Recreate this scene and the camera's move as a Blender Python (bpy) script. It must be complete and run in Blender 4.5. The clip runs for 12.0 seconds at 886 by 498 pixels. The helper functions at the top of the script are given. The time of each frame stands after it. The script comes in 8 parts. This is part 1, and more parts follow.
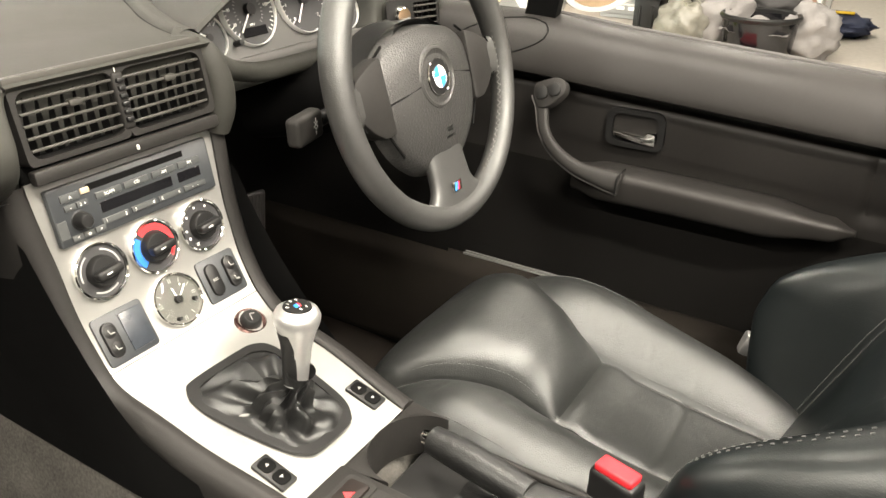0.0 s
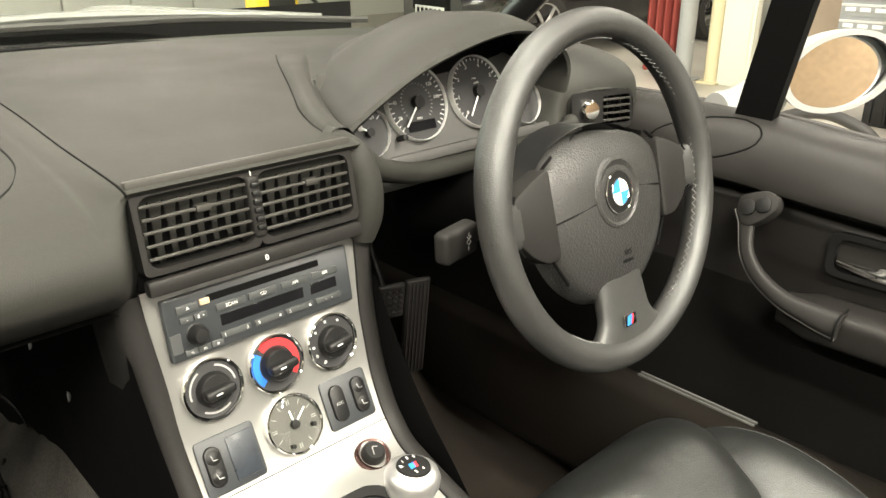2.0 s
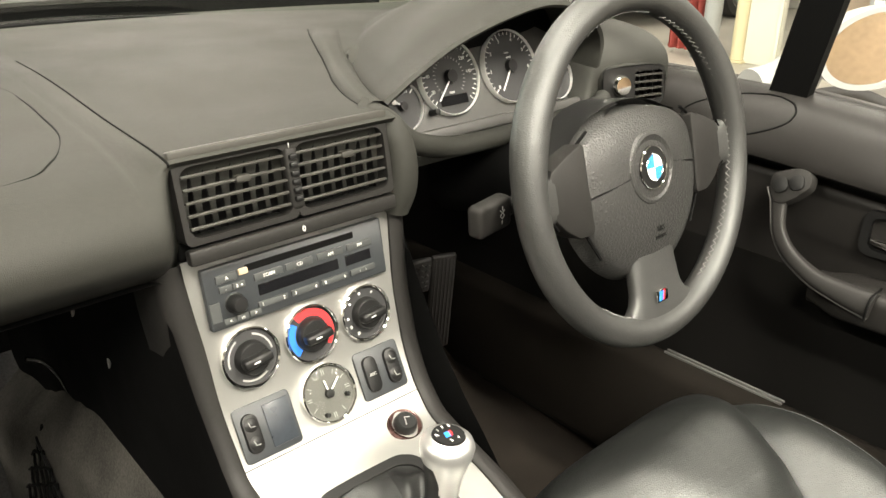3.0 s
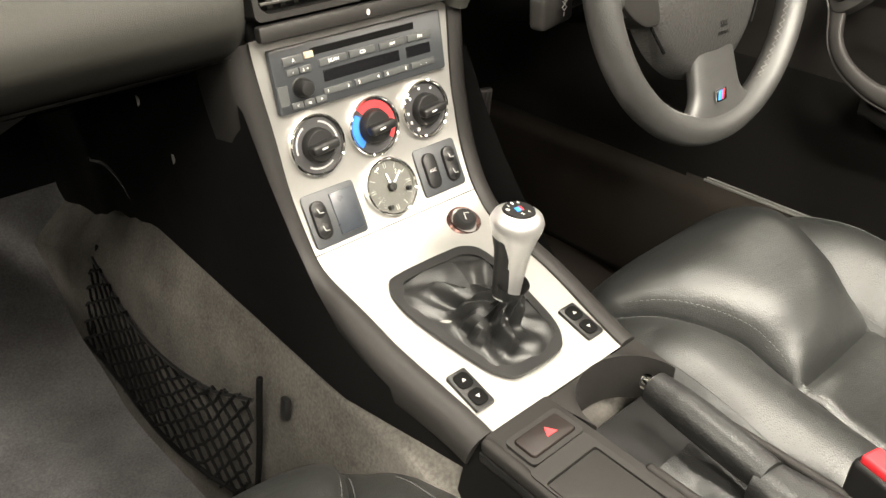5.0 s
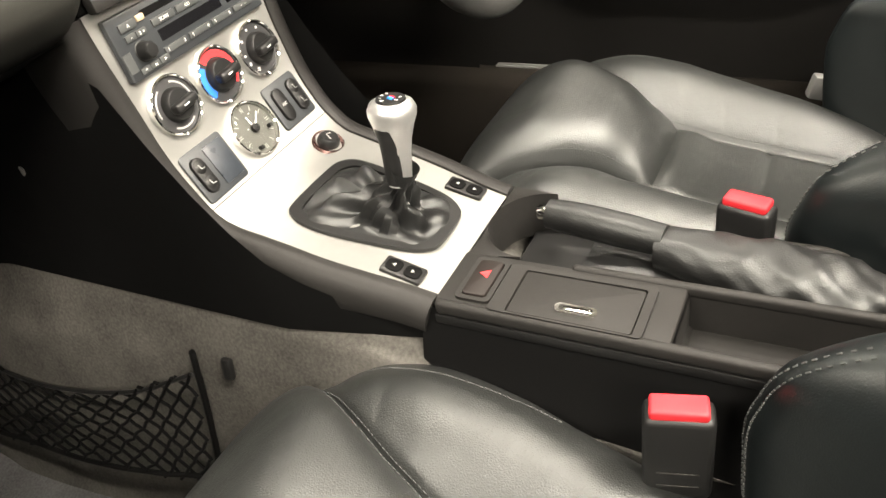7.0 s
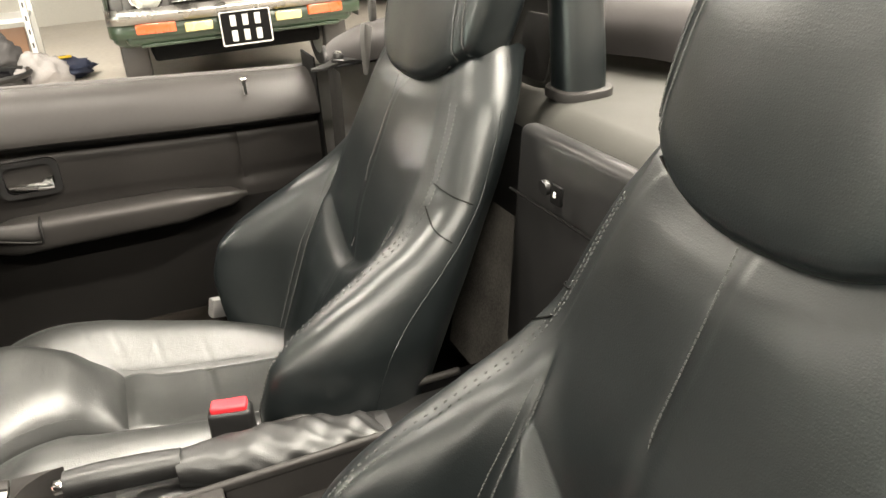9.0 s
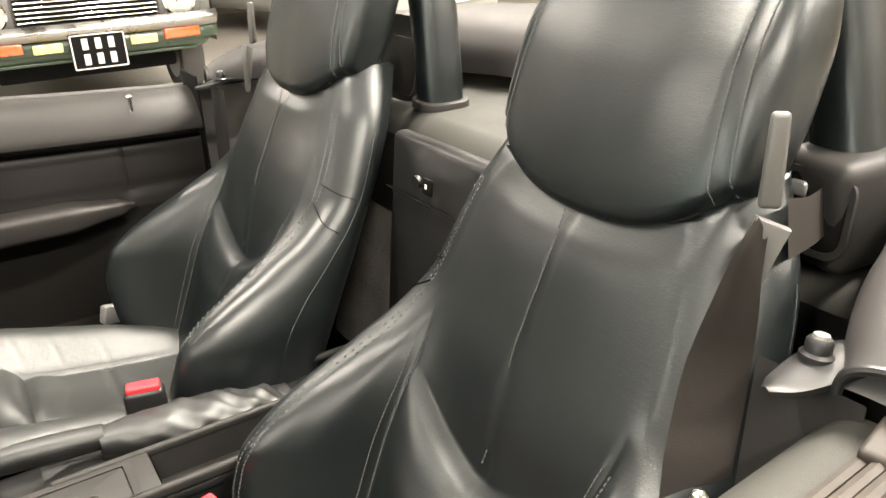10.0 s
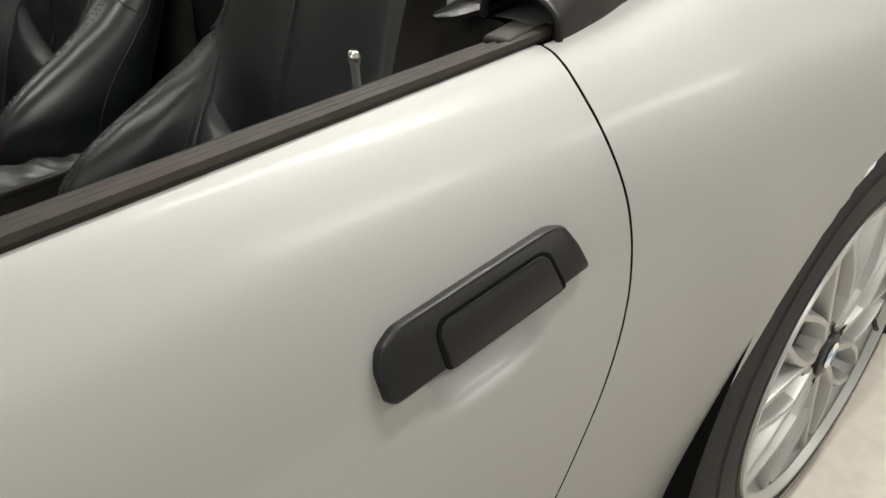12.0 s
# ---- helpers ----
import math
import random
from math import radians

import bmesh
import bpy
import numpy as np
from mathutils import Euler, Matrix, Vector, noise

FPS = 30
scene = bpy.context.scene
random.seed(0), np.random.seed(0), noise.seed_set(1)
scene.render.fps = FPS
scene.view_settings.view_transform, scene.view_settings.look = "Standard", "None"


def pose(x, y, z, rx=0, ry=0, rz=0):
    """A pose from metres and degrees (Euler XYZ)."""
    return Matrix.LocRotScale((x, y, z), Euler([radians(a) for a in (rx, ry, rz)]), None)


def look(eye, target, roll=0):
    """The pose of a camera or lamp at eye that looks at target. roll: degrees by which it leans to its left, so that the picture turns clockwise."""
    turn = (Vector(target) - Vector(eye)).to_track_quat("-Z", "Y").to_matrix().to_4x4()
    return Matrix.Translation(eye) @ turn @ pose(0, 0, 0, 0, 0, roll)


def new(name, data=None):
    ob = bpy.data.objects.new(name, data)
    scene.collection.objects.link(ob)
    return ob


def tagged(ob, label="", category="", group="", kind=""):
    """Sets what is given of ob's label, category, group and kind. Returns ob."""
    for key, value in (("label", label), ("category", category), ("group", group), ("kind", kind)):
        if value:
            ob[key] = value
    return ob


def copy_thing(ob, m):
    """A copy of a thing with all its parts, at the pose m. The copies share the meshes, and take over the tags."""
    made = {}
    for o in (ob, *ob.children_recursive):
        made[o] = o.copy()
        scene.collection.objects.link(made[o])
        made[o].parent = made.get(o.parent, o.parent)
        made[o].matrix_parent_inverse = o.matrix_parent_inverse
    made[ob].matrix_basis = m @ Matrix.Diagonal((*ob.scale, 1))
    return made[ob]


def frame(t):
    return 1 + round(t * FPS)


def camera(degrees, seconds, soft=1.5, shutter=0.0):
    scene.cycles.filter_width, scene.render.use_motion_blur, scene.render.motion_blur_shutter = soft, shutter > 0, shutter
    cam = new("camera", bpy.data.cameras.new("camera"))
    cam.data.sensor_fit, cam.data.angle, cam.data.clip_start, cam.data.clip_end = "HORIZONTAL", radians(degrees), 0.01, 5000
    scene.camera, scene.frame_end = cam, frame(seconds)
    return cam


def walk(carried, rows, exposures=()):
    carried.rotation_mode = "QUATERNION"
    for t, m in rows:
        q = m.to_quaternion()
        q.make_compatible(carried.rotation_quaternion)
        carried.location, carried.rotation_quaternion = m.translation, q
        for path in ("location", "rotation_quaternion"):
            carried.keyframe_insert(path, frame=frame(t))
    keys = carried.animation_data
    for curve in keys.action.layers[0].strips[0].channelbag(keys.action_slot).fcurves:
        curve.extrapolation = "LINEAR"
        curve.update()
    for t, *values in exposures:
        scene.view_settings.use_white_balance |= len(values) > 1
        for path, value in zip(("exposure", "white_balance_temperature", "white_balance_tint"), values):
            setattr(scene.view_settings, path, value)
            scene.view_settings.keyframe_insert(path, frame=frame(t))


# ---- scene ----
cam = camera(59.6, 12.0)
PATH = [
    (0, (-0.454, -0.384, 1.113), (1.064, 0.563, 0.218), 0.3),
    (0.5, (-0.336, -0.354, 1.115), (1.111, 0.77, 0.313), 1.0),
    (1, (-0.289, -0.344, 1.122), (1.084, 0.921, 0.404), 0.2),
    (1.5, (-0.3, -0.333, 1.127), (1.008, 0.991, 0.395), -0.1),
    (2, (-0.317, -0.319, 1.126), (0.944, 1.039, 0.375), -0.2),
    (2.5, (-0.326, -0.314, 1.125), (0.904, 1.065, 0.359), -0.1),
    (3, (-0.332, -0.314, 1.123), (0.879, 1.062, 0.321), -0.2),
    (3.5, (-0.355, -0.319, 1.094), (0.82, 1.015, 0.18), -0.7),
    (3.7, (-0.366, -0.318, 1.079), (0.789, 0.989, 0.102), -0.7),
    (5.3, (-0.415, -0.31, 1.052), (0.665, 0.967, -0.043), -0.8),
    (5.5, (-0.431, -0.307, 1.054), (0.636, 0.966, -0.061), -1.0),
    (6, (-0.473, -0.31, 1.041), (0.587, 0.937, -0.108), -4.7),
    (6.5, (-0.503, -0.303, 1.037), (0.665, 0.824, -0.131), -8.7),
    (7, (-0.528, -0.293, 1.03), (0.844, 0.565, -0.146), -10.8),
    (7.5, (-0.553, -0.316, 1.037), (1.069, 0.239, 0.008), -11.3),
    (7.7, (-0.584, -0.322, 1.045), (1.124, 0.105, 0.096), -11.0),
    (9.3, (-0.699, -0.173, 1.139), (0.925, -0.991, 0.307), -2.9),
    (9.5, (-0.721, -0.154, 1.144), (0.874, -1.044, 0.327), -2.5),
    (10, (-0.807, -0.116, 1.146), (0.742, -1.092, 0.341), -2.2),
    (10.5, (-0.917, -0.086, 1.139), (0.582, -1.11, 0.298), -1.6),
    (11, (-0.993, -0.078, 1.116), (0.409, -1.179, 0.21), -1.5),
    (11.5, (-1.027, -0.074, 1.085), (0.289, -1.215, 0.101), -1.6),
    (12, (-1.041, -0.067, 1.057), (0.199, -1.193, -0.036), -2.3),
]
EXPOSURES = [(0, 1.4, 6900, 11), (1.0, 1.25, 6850, 8), (2.5, 1.15, 6850, 7), (3.5, 1.2, 6850, 8), (5.5, 1.4, 6950, 11), (7.5, 1.4, 6950, 11), (9.5, 1.85, 6900, 12), (10.5, 1.45, 6800, 12), (11.0, 0.36, 6700, 11), (11.2, 0.02, 6650, 11), (11.5, -0.33, 6500, 11), (12, -0.48, 6350, 9)]
walk(cam, [(t, look(eye, target, roll)) for t, eye, target, roll in PATH], EXPOSURES)

# ---- world, lamps, exposure ----
world = bpy.data.worlds.new("garage_world")
scene.world = world
world.use_nodes = True
world.node_tree.nodes["Background"].inputs[0].default_value = (1.0, 0.93, 0.82, 1)
world.node_tree.nodes["Background"].inputs[1].default_value = 0.008

CEIL = 3.3
TUBES = [(-3.2, -5.0, 0), (-0.4, -5.0, 0), (2.6, -5.0, 0), (-2.7, -2.5, 0), (-1.0, -1.9, 0), (0.8, -2.1, 0), (3.4, -2.4, 0),
         (-2.6, 0.8, 0), (0.3, 0.5, 0), (3.2, 0.8, 0), (-2.0, 4.2, 0), (1.5, 4.2, 0), (6.2, 0.6, 0), (6.2, 4.6, 0), (2.4, -7.6, 0)]
TUBE_POWER = 84.0
for tx, ty, tr in TUBES:
    la = bpy.data.lights.new("strip_light", "AREA")
    part_of = 0.5 if tx > 3 else 0.6 if abs(tx) < 1 and ty > 0 else 1.5 if -3 < ty < -1 and -2 < tx < 2 else 1.0
    la.shape, la.size, la.size_y, la.energy, la.color = "RECTANGLE", 0.16, 1.5, TUBE_POWER * part_of, (1.0, 0.95, 0.86)
    ob = new("strip_light", la)
    ob.matrix_world = pose(tx, ty, CEIL - 0.11, 0, 0, tr)


# ---- helpers for nodes ----
def material(name, color, rough=0.5, metal=0.0, var=0.15, scale=9.0, fine=220.0, bump=0.0, bump_scale=400.0,
             bump_kind="noise", bump_depth=0.0006, coat=0.0, rough_var=0.08, spec=0.5, aniso=0.0, stretch=(1, 1, 1), coat_rough=0.05):
    m = bpy.data.materials.new(name)
    m.use_nodes = True
    nt = m.node_tree
    N, L = nt.nodes, nt.links
    b = N["Principled BSDF"]
    tc = N.new("ShaderNodeTexCoord")
    mp = N.new("ShaderNodeMapping")
    mp.inputs["Scale"].default_value = stretch
    L.new(tc.outputs["Object"], mp.inputs["Vector"])
    big, small = N.new("ShaderNodeTexNoise"), N.new("ShaderNodeTexNoise")
    for n, s, d in ((big, scale, 4), (small, fine, 3)):
        n.inputs["Scale"].default_value, n.inputs["Detail"].default_value = s, d
        L.new(mp.outputs[0], n.inputs["Vector"])
    add = N.new("ShaderNodeMath")
    add.operation = "ADD"
    L.new(big.outputs["Fac"], add.inputs[0])
    L.new(small.outputs["Fac"], add.inputs[1])
    rng = N.new("ShaderNodeMapRange")
    rng.inputs["From Min"].default_value, rng.inputs["From Max"].default_value = 0.6, 1.4
    rng.inputs["To Min"].default_value, rng.inputs["To Max"].default_value = 1 - var, 1 + var
    L.new(add.outputs[0], rng.inputs["Value"])
    mul = N.new("ShaderNodeVectorMath")
    mul.operation = "MULTIPLY"
    mul.inputs[0].default_value = color[:3]
    L.new(rng.outputs[0], mul.inputs[1])
    L.new(mul.outputs[0], b.inputs["Base Color"])
    rr = N.new("ShaderNodeMapRange")
    rr.inputs["From Min"].default_value, rr.inputs["From Max"].default_value = 0.3, 0.7
    rr.inputs["To Min"].default_value, rr.inputs["To Max"].default_value = max(rough - rough_var, 0.02), min(rough + rough_var, 1)
    L.new(big.outputs["Fac"], rr.inputs["Value"])
    L.new(rr.outputs[0], b.inputs["Roughness"])
    b.inputs["Metallic"].default_value = metal
    b.inputs["Specular IOR Level"].default_value = spec
    b.inputs["Coat Weight"].default_value = coat
    b.inputs["Coat Roughness"].default_value = coat_rough
    b.inputs["Anisotropic"].default_value = aniso
    if bump:
        bn = N.new("ShaderNodeBump")
        bn.inputs["Strength"].default_value, bn.inputs["Distance"].default_value = bump, bump_depth
        if bump_kind == "cells":
            t = N.new("ShaderNodeTexVoronoi")
            t.feature = "DISTANCE_TO_EDGE"
            t.inputs["Scale"].default_value = bump_scale
            out = t.outputs["Distance"]
        else:
            t = N.new("ShaderNodeTexNoise")
            t.inputs["Scale"].default_value, t.inputs["Detail"].default_value = bump_scale, 4
            out = t.outputs["Fac"]
        L.new(mp.outputs[0], t.inputs["Vector"])
        L.new(out, bn.inputs["Height"])
        L.new(bn.outputs[0], b.inputs["Normal"])
    return m


def leather(name, color, rough=0.36, wrinkle=0.35, grain=0.4, spec=0.64):
    """Grained leather: pebbles, fine pores and soft folds; the gloss follows the wear."""
    m = material(name, color, rough, var=0.22, scale=7, fine=90, bump=grain, bump_scale=430, bump_kind="cells", rough_var=0.04, spec=spec)
    nt = m.node_tree
    b = nt.nodes["Principled BSDF"]
    b.inputs["Specular Tint"].default_value = (0.97, 1.0, 0.99, 1)
    bump = next(n for n in nt.nodes if n.bl_idname == "ShaderNodeBump")
    bump.inputs["Distance"].default_value = 0.0009
    tc = next(n for n in nt.nodes if n.bl_idname == "ShaderNodeTexCoord")
    w = nt.nodes.new("ShaderNodeTexNoise")
    w.inputs["Scale"].default_value, w.inputs["Detail"].default_value, w.inputs["Distortion"].default_value = 16, 2, 0.3
    b2 = nt.nodes.new("ShaderNodeBump")
    b2.inputs["Strength"].default_value, b2.inputs["Distance"].default_value = wrinkle, 0.012
    nt.links.new(tc.outputs["Object"], w.inputs["Vector"])
    nt.links.new(w.outputs["Fac"], b2.inputs["Height"])
    pores = nt.nodes.new("ShaderNodeTexNoise")
    pores.inputs["Scale"].default_value, pores.inputs["Detail"].default_value, pores.inputs["Distortion"].default_value = 110, 4, 0.6
    lay = nt.nodes.new("ShaderNodeMapping")
    lay.inputs["Scale"].default_value = (0.45, 1.5, 1.9)
    b3 = nt.nodes.new("ShaderNodeBump")
    b3.inputs["Strength"].default_value, b3.inputs["Distance"].default_value = grain * 0.45, 0.0020
    nt.links.new(tc.outputs["Object"], lay.inputs["Vector"])
    nt.links.new(lay.outputs[0], pores.inputs["Vector"])
    nt.links.new(pores.outputs["Fac"], b3.inputs["Height"])
    nt.links.new(b2.outputs[0], b3.inputs["Normal"])
    nt.links.new(b3.outputs[0], bump.inputs["Normal"])
    return m


def glass_material(name, color=(1, 1, 1), rough=0.0):
    m = bpy.data.materials.new(name)
    m.use_nodes = True
    N, L = m.node_tree.nodes, m.node_tree.links
    N.remove(N["Principled BSDF"])
    tr, gl, mx, fr = N.new("ShaderNodeBsdfTransparent"), N.new("ShaderNodeBsdfGlossy"), N.new("ShaderNodeMixShader"), N.new("ShaderNodeFresnel")
    tr.inputs[0].default_value = (*color, 1)
    gl.inputs["Roughness"].default_value = rough
    fr.inputs["IOR"].default_value = 1.45
    L.new(fr.outputs[0], mx.inputs[0])
    L.new(tr.outputs[0], mx.inputs[1])
    L.new(gl.outputs[0], mx.inputs[2])
    L.new(mx.outputs[0], N["Material Output"].inputs[0])
    return m


def glow(name, color, strength):
    m = bpy.data.materials.new(name)
    m.use_nodes = True
    b = m.node_tree.nodes["Principled BSDF"]
    b.inputs["Base Color"].default_value = (*color, 1)
    b.inputs["Emission Color"].default_value = (*color, 1)
    b.inputs["Emission Strength"].default_value = strength
    return m


LEATHER = leather("black_leather", (0.0046, 0.0062, 0.0066), 0.34, 0.02, 0.17, 0.50)
# Cushion leather: some wear, plus lamp sheen put in as lighter colour and gloss.
LEATHER_WORN_LIT = leather("worn_leather_lit", (0.0125, 0.0132, 0.0127), 0.41, 0.20, 0.42, 0.72)
LEATHER_SOFT = leather("black_gaiter_leather", (0.0085, 0.0085, 0.0085), 0.42, 0.3, 0.3, 0.52)
LEATHER_WHEEL = leather("wheel_leather", (0.0235, 0.0230, 0.0222), 0.46, 0.10, 0.36, 0.80)
DASH = material("dash_soft_plastic", (0.0235, 0.0235, 0.0205), 0.66, var=0.1, bump=0.4, bump_scale=700, bump_kind="cells", rough_var=0.05, spec=0.24)
AIRBAG = material("airbag_grained_plastic", (0.027, 0.0267, 0.0258), 0.38, spec=0.50, var=0.1, bump=1.0, bump_scale=240, bump_depth=0.0010, bump_kind="cells", rough_var=0.05)
TRIM = material("grey_trim_plastic", (0.0168, 0.0160, 0.0152), 0.50, spec=0.20, var=0.12, bump=0.25, bump_scale=800, bump_kind="cells")
DARK = material("dark_plastic", (0.008, 0.008, 0.008), 0.42, spec=0.34, var=0.12, bump=0.15, bump_scale=700)
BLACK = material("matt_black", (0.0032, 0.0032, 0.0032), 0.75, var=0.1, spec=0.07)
RUBBER = material("black_rubber", (0.028, 0.026, 0.025), 0.55, var=0.2, bump=0.3, bump_scale=300)
CARPET = material("charcoal_carpet", (0.066, 0.063, 0.057), 0.95, var=0.5, scale=16, fine=300, bump=1.0, bump_scale=900, spec=0.1)
# Sill carpet: its brown is taken almost to black to carry the footwell's shade.
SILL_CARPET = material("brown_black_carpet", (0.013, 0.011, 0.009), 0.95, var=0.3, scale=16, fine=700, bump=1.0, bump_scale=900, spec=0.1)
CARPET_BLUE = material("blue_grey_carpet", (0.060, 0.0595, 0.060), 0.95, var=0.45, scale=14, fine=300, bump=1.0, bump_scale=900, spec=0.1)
# Driver's floor carpet, brown with the footwell's shade put into its colour.
DRIVER_CARPET = material("darkened_brown_carpet", (0.022, 0.0185, 0.0155), 0.95, var=0.35, scale=16, fine=700, bump=1.0, bump_scale=900, spec=0.1)
# Dark carpet lowered to near black so footwell sides and lower door stay shaded.
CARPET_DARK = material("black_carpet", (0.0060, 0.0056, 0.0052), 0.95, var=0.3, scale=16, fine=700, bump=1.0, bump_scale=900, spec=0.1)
ALU = material("brushed_aluminium", (0.325, 0.323, 0.308), 0.46, metal=0.75, var=0.05, scale=5, fine=60, bump=0.06, bump_scale=260, rough_var=0.07, aniso=0.4)
SATIN = material("satin_alloy", (0.62, 0.62, 0.61), 0.34, metal=0.85, var=0.05)
CHROME = material("chrome", (0.82, 0.81, 0.79), 0.07, metal=1.0, var=0.03, rough_var=0.03)
PAINT = material("silver_metallic_paint", (0.292, 0.292, 0.285), 0.50, metal=0.2, var=0.025, scale=2.5, fine=900, coat=0.12, coat_rough=0.16, rough_var=0.03, bump=0.02, bump_scale=1800)
RADIO = material("radio_grey_plastic", (0.03, 0.033, 0.036), 0.42, var=0.08, bump=0.1, bump_scale=900)
BUTTON = material("button_grey", (0.05, 0.053, 0.053), 0.45, var=0.08)
SCREEN = material("dark_display", (0.006, 0.006, 0.007), 0.12, var=0.1)
DIAL = material("dial_face", (0.026, 0.026, 0.027), 0.5, var=0.08)
DIALTRIM = material("dial_surround", (0.06, 0.0585, 0.056), 0.5, var=0.08)
ARM_METAL = material("wiper_metal", (0.16, 0.16, 0.155), 0.45, metal=0.3, var=0.08)
WHITE = material("white_print", (0.72, 0.72, 0.69), 0.5, var=0.04)
GREYPRINT = material("grey_print", (0.32, 0.32, 0.31), 0.5, var=0.04)
RED = material("red_plastic", (0.52, 0.022, 0.03), 0.45, spec=0.3, var=0.08)
REDPRINT = material("red_print", (0.7, 0.03, 0.035), 0.45, var=0.05)
BLUEPRINT = material("blue_print", (0.02, 0.16, 0.72), 0.45, var=0.05)
LIGHTBLUE = material("light_blue_enamel", (0.035, 0.22, 0.55), 0.25, var=0.04, coat=0.6)
WHITEEN = material("white_enamel", (0.8, 0.8, 0.78), 0.25, var=0.03, coat=0.6)
STITCH = material("grey_thread", (0.048, 0.050, 0.049), 0.8, var=0.2)
GLASS = glass_material("clear_glass", (0.97, 0.98, 0.96))
WINDSCREEN = glass_material("windscreen_glass", (0.86, 0.9, 0.85))


# ---- helpers for meshes ----
def part(name, bm, mat, parent=None, label="", angle=40):
    me = bpy.data.meshes.new(name)
    bmesh.ops.recalc_face_normals(bm, faces=bm.faces)
    bm.to_mesh(me)
    bm.free()
    for p in me.polygons:
        p.use_smooth = True
    me.set_sharp_from_angle(angle=radians(angle))
    if mat:
        me.materials.append(mat)
    ob = new(name, me)
    if parent:
        ob.parent = parent
        if parent.type == "EMPTY":
            ob.matrix_parent_inverse = parent.matrix_basis.inverted()
    if label:
        ob["label"] = label
    return ob


def facing(ob, point):
    """Turn an open sheet's normals towards a point."""
    p = ob.data.polygons[len(ob.data.polygons) // 2]
    if p.normal.dot(Vector(point) - p.center) < 0:
        ob.data.flip_normals()
    return ob


def thing(name, at, label, category, group="", kind=""):
    e = new(name)
    e.empty_display_size = 0.02
    e.location = at
    return tagged(e, label, category, group, kind)


def rbox(size, r=0.003, seg=2, m=None, bm=None):
    """A box with rounded edges, centred, moved by m."""
    b = bm or bmesh.new()
    res = bmesh.ops.create_cube(b, size=1.0)
    vs = res["verts"]
    bmesh.ops.scale(b, vec=size, verts=vs)
    if r > 0:
        es = list({e for v in vs for e in v.link_edges})
        out = bmesh.ops.bevel(b, geom=es, offset=min(r, 0.49 * min(size)), segments=seg, profile=0.5, affect="EDGES")
        vs = list({v for f in out["faces"] for v in f.verts} | {v for v in vs if v.is_valid})
    if m is not None:
        bmesh.ops.transform(b, matrix=m, verts=vs)
    return b


def surf(nu, nv, f, closed=False, caps=False, bm=None):
    """A grid of faces over f(u, v), u and v from 0 to 1; closed joins u = 1 to u = 0."""
    b = bm or bmesh.new()
    rows = []
    for j in range(nv + 1):
        rows.append([b.verts.new(f(i / nu, j / nv)) for i in range(nu if closed else nu + 1)])
    n = nu if closed else nu + 1
    for j in range(nv):
        for i in range(nu):
            k = (i + 1) % n
            b.faces.new((rows[j][i], rows[j][k], rows[j + 1][k], rows[j + 1][i]))
    if caps:
        b.faces.new(rows[0])
        b.faces.new(list(reversed(rows[-1])))
    return b


def spline(pts, n):
    """n + 1 points along a smooth line through pts."""
    P = [Vector(p) for p in pts]
    P = [2 * P[0] - P[1]] + P + [2 * P[-1] - P[-2]]
    out = []
    segs = len(P) - 3
    for k in range(n + 1):
        t = k / n * segs
        i = min(int(t), segs - 1)
        t -= i
        a, b, c, d = P[i:i + 4]
        out.append(0.5 * ((2 * b) + (c - a) * t + (2 * a - 5 * b + 4 * c - d) * t * t + (3 * b - a - 3 * c + d) * t ** 3))
    return out


def lerp_table(table, x):
    """Smooth value from rows (x, v ...)."""
    if x <= table[0][0]:
        return table[0][1]
    for (x0, a), (x1, b) in zip(table, table[1:]):
        if x <= x1:
            t = (x - x0) / (x1 - x0)
            t = t * t * (3 - 2 * t)
            return a + (b - a) * t
    return table[-1][1]


def curve(table, x):
    """Monotone smooth value from rows (x, v)."""
    n = len(table)
    if x <= table[0][0]:
        return table[0][1]
    if x >= table[-1][0]:
        return table[-1][1]
    i = next(k for k in range(n - 1) if x <= table[k + 1][0])
    def slope(k):
        return (table[k + 1][1] - table[k][1]) / (table[k + 1][0] - table[k][0])
    def tangent(k):
        if k == 0 or k == n - 1:
            return slope(min(k, n - 2)) * 0.5
        a, c = slope(k - 1), slope(k)
        return 0.0 if a * c <= 0 else 2 * a * c / (a + c)
    (x0, a), (x1, c) = table[i], table[i + 1]
    h = x1 - x0
    t = (x - x0) / h
    return a * (2 * t ** 3 - 3 * t * t + 1) + h * tangent(i) * (t ** 3 - 2 * t * t + t) + c * (3 * t * t - 2 * t ** 3) + h * tangent(i + 1) * (t ** 3 - t * t)


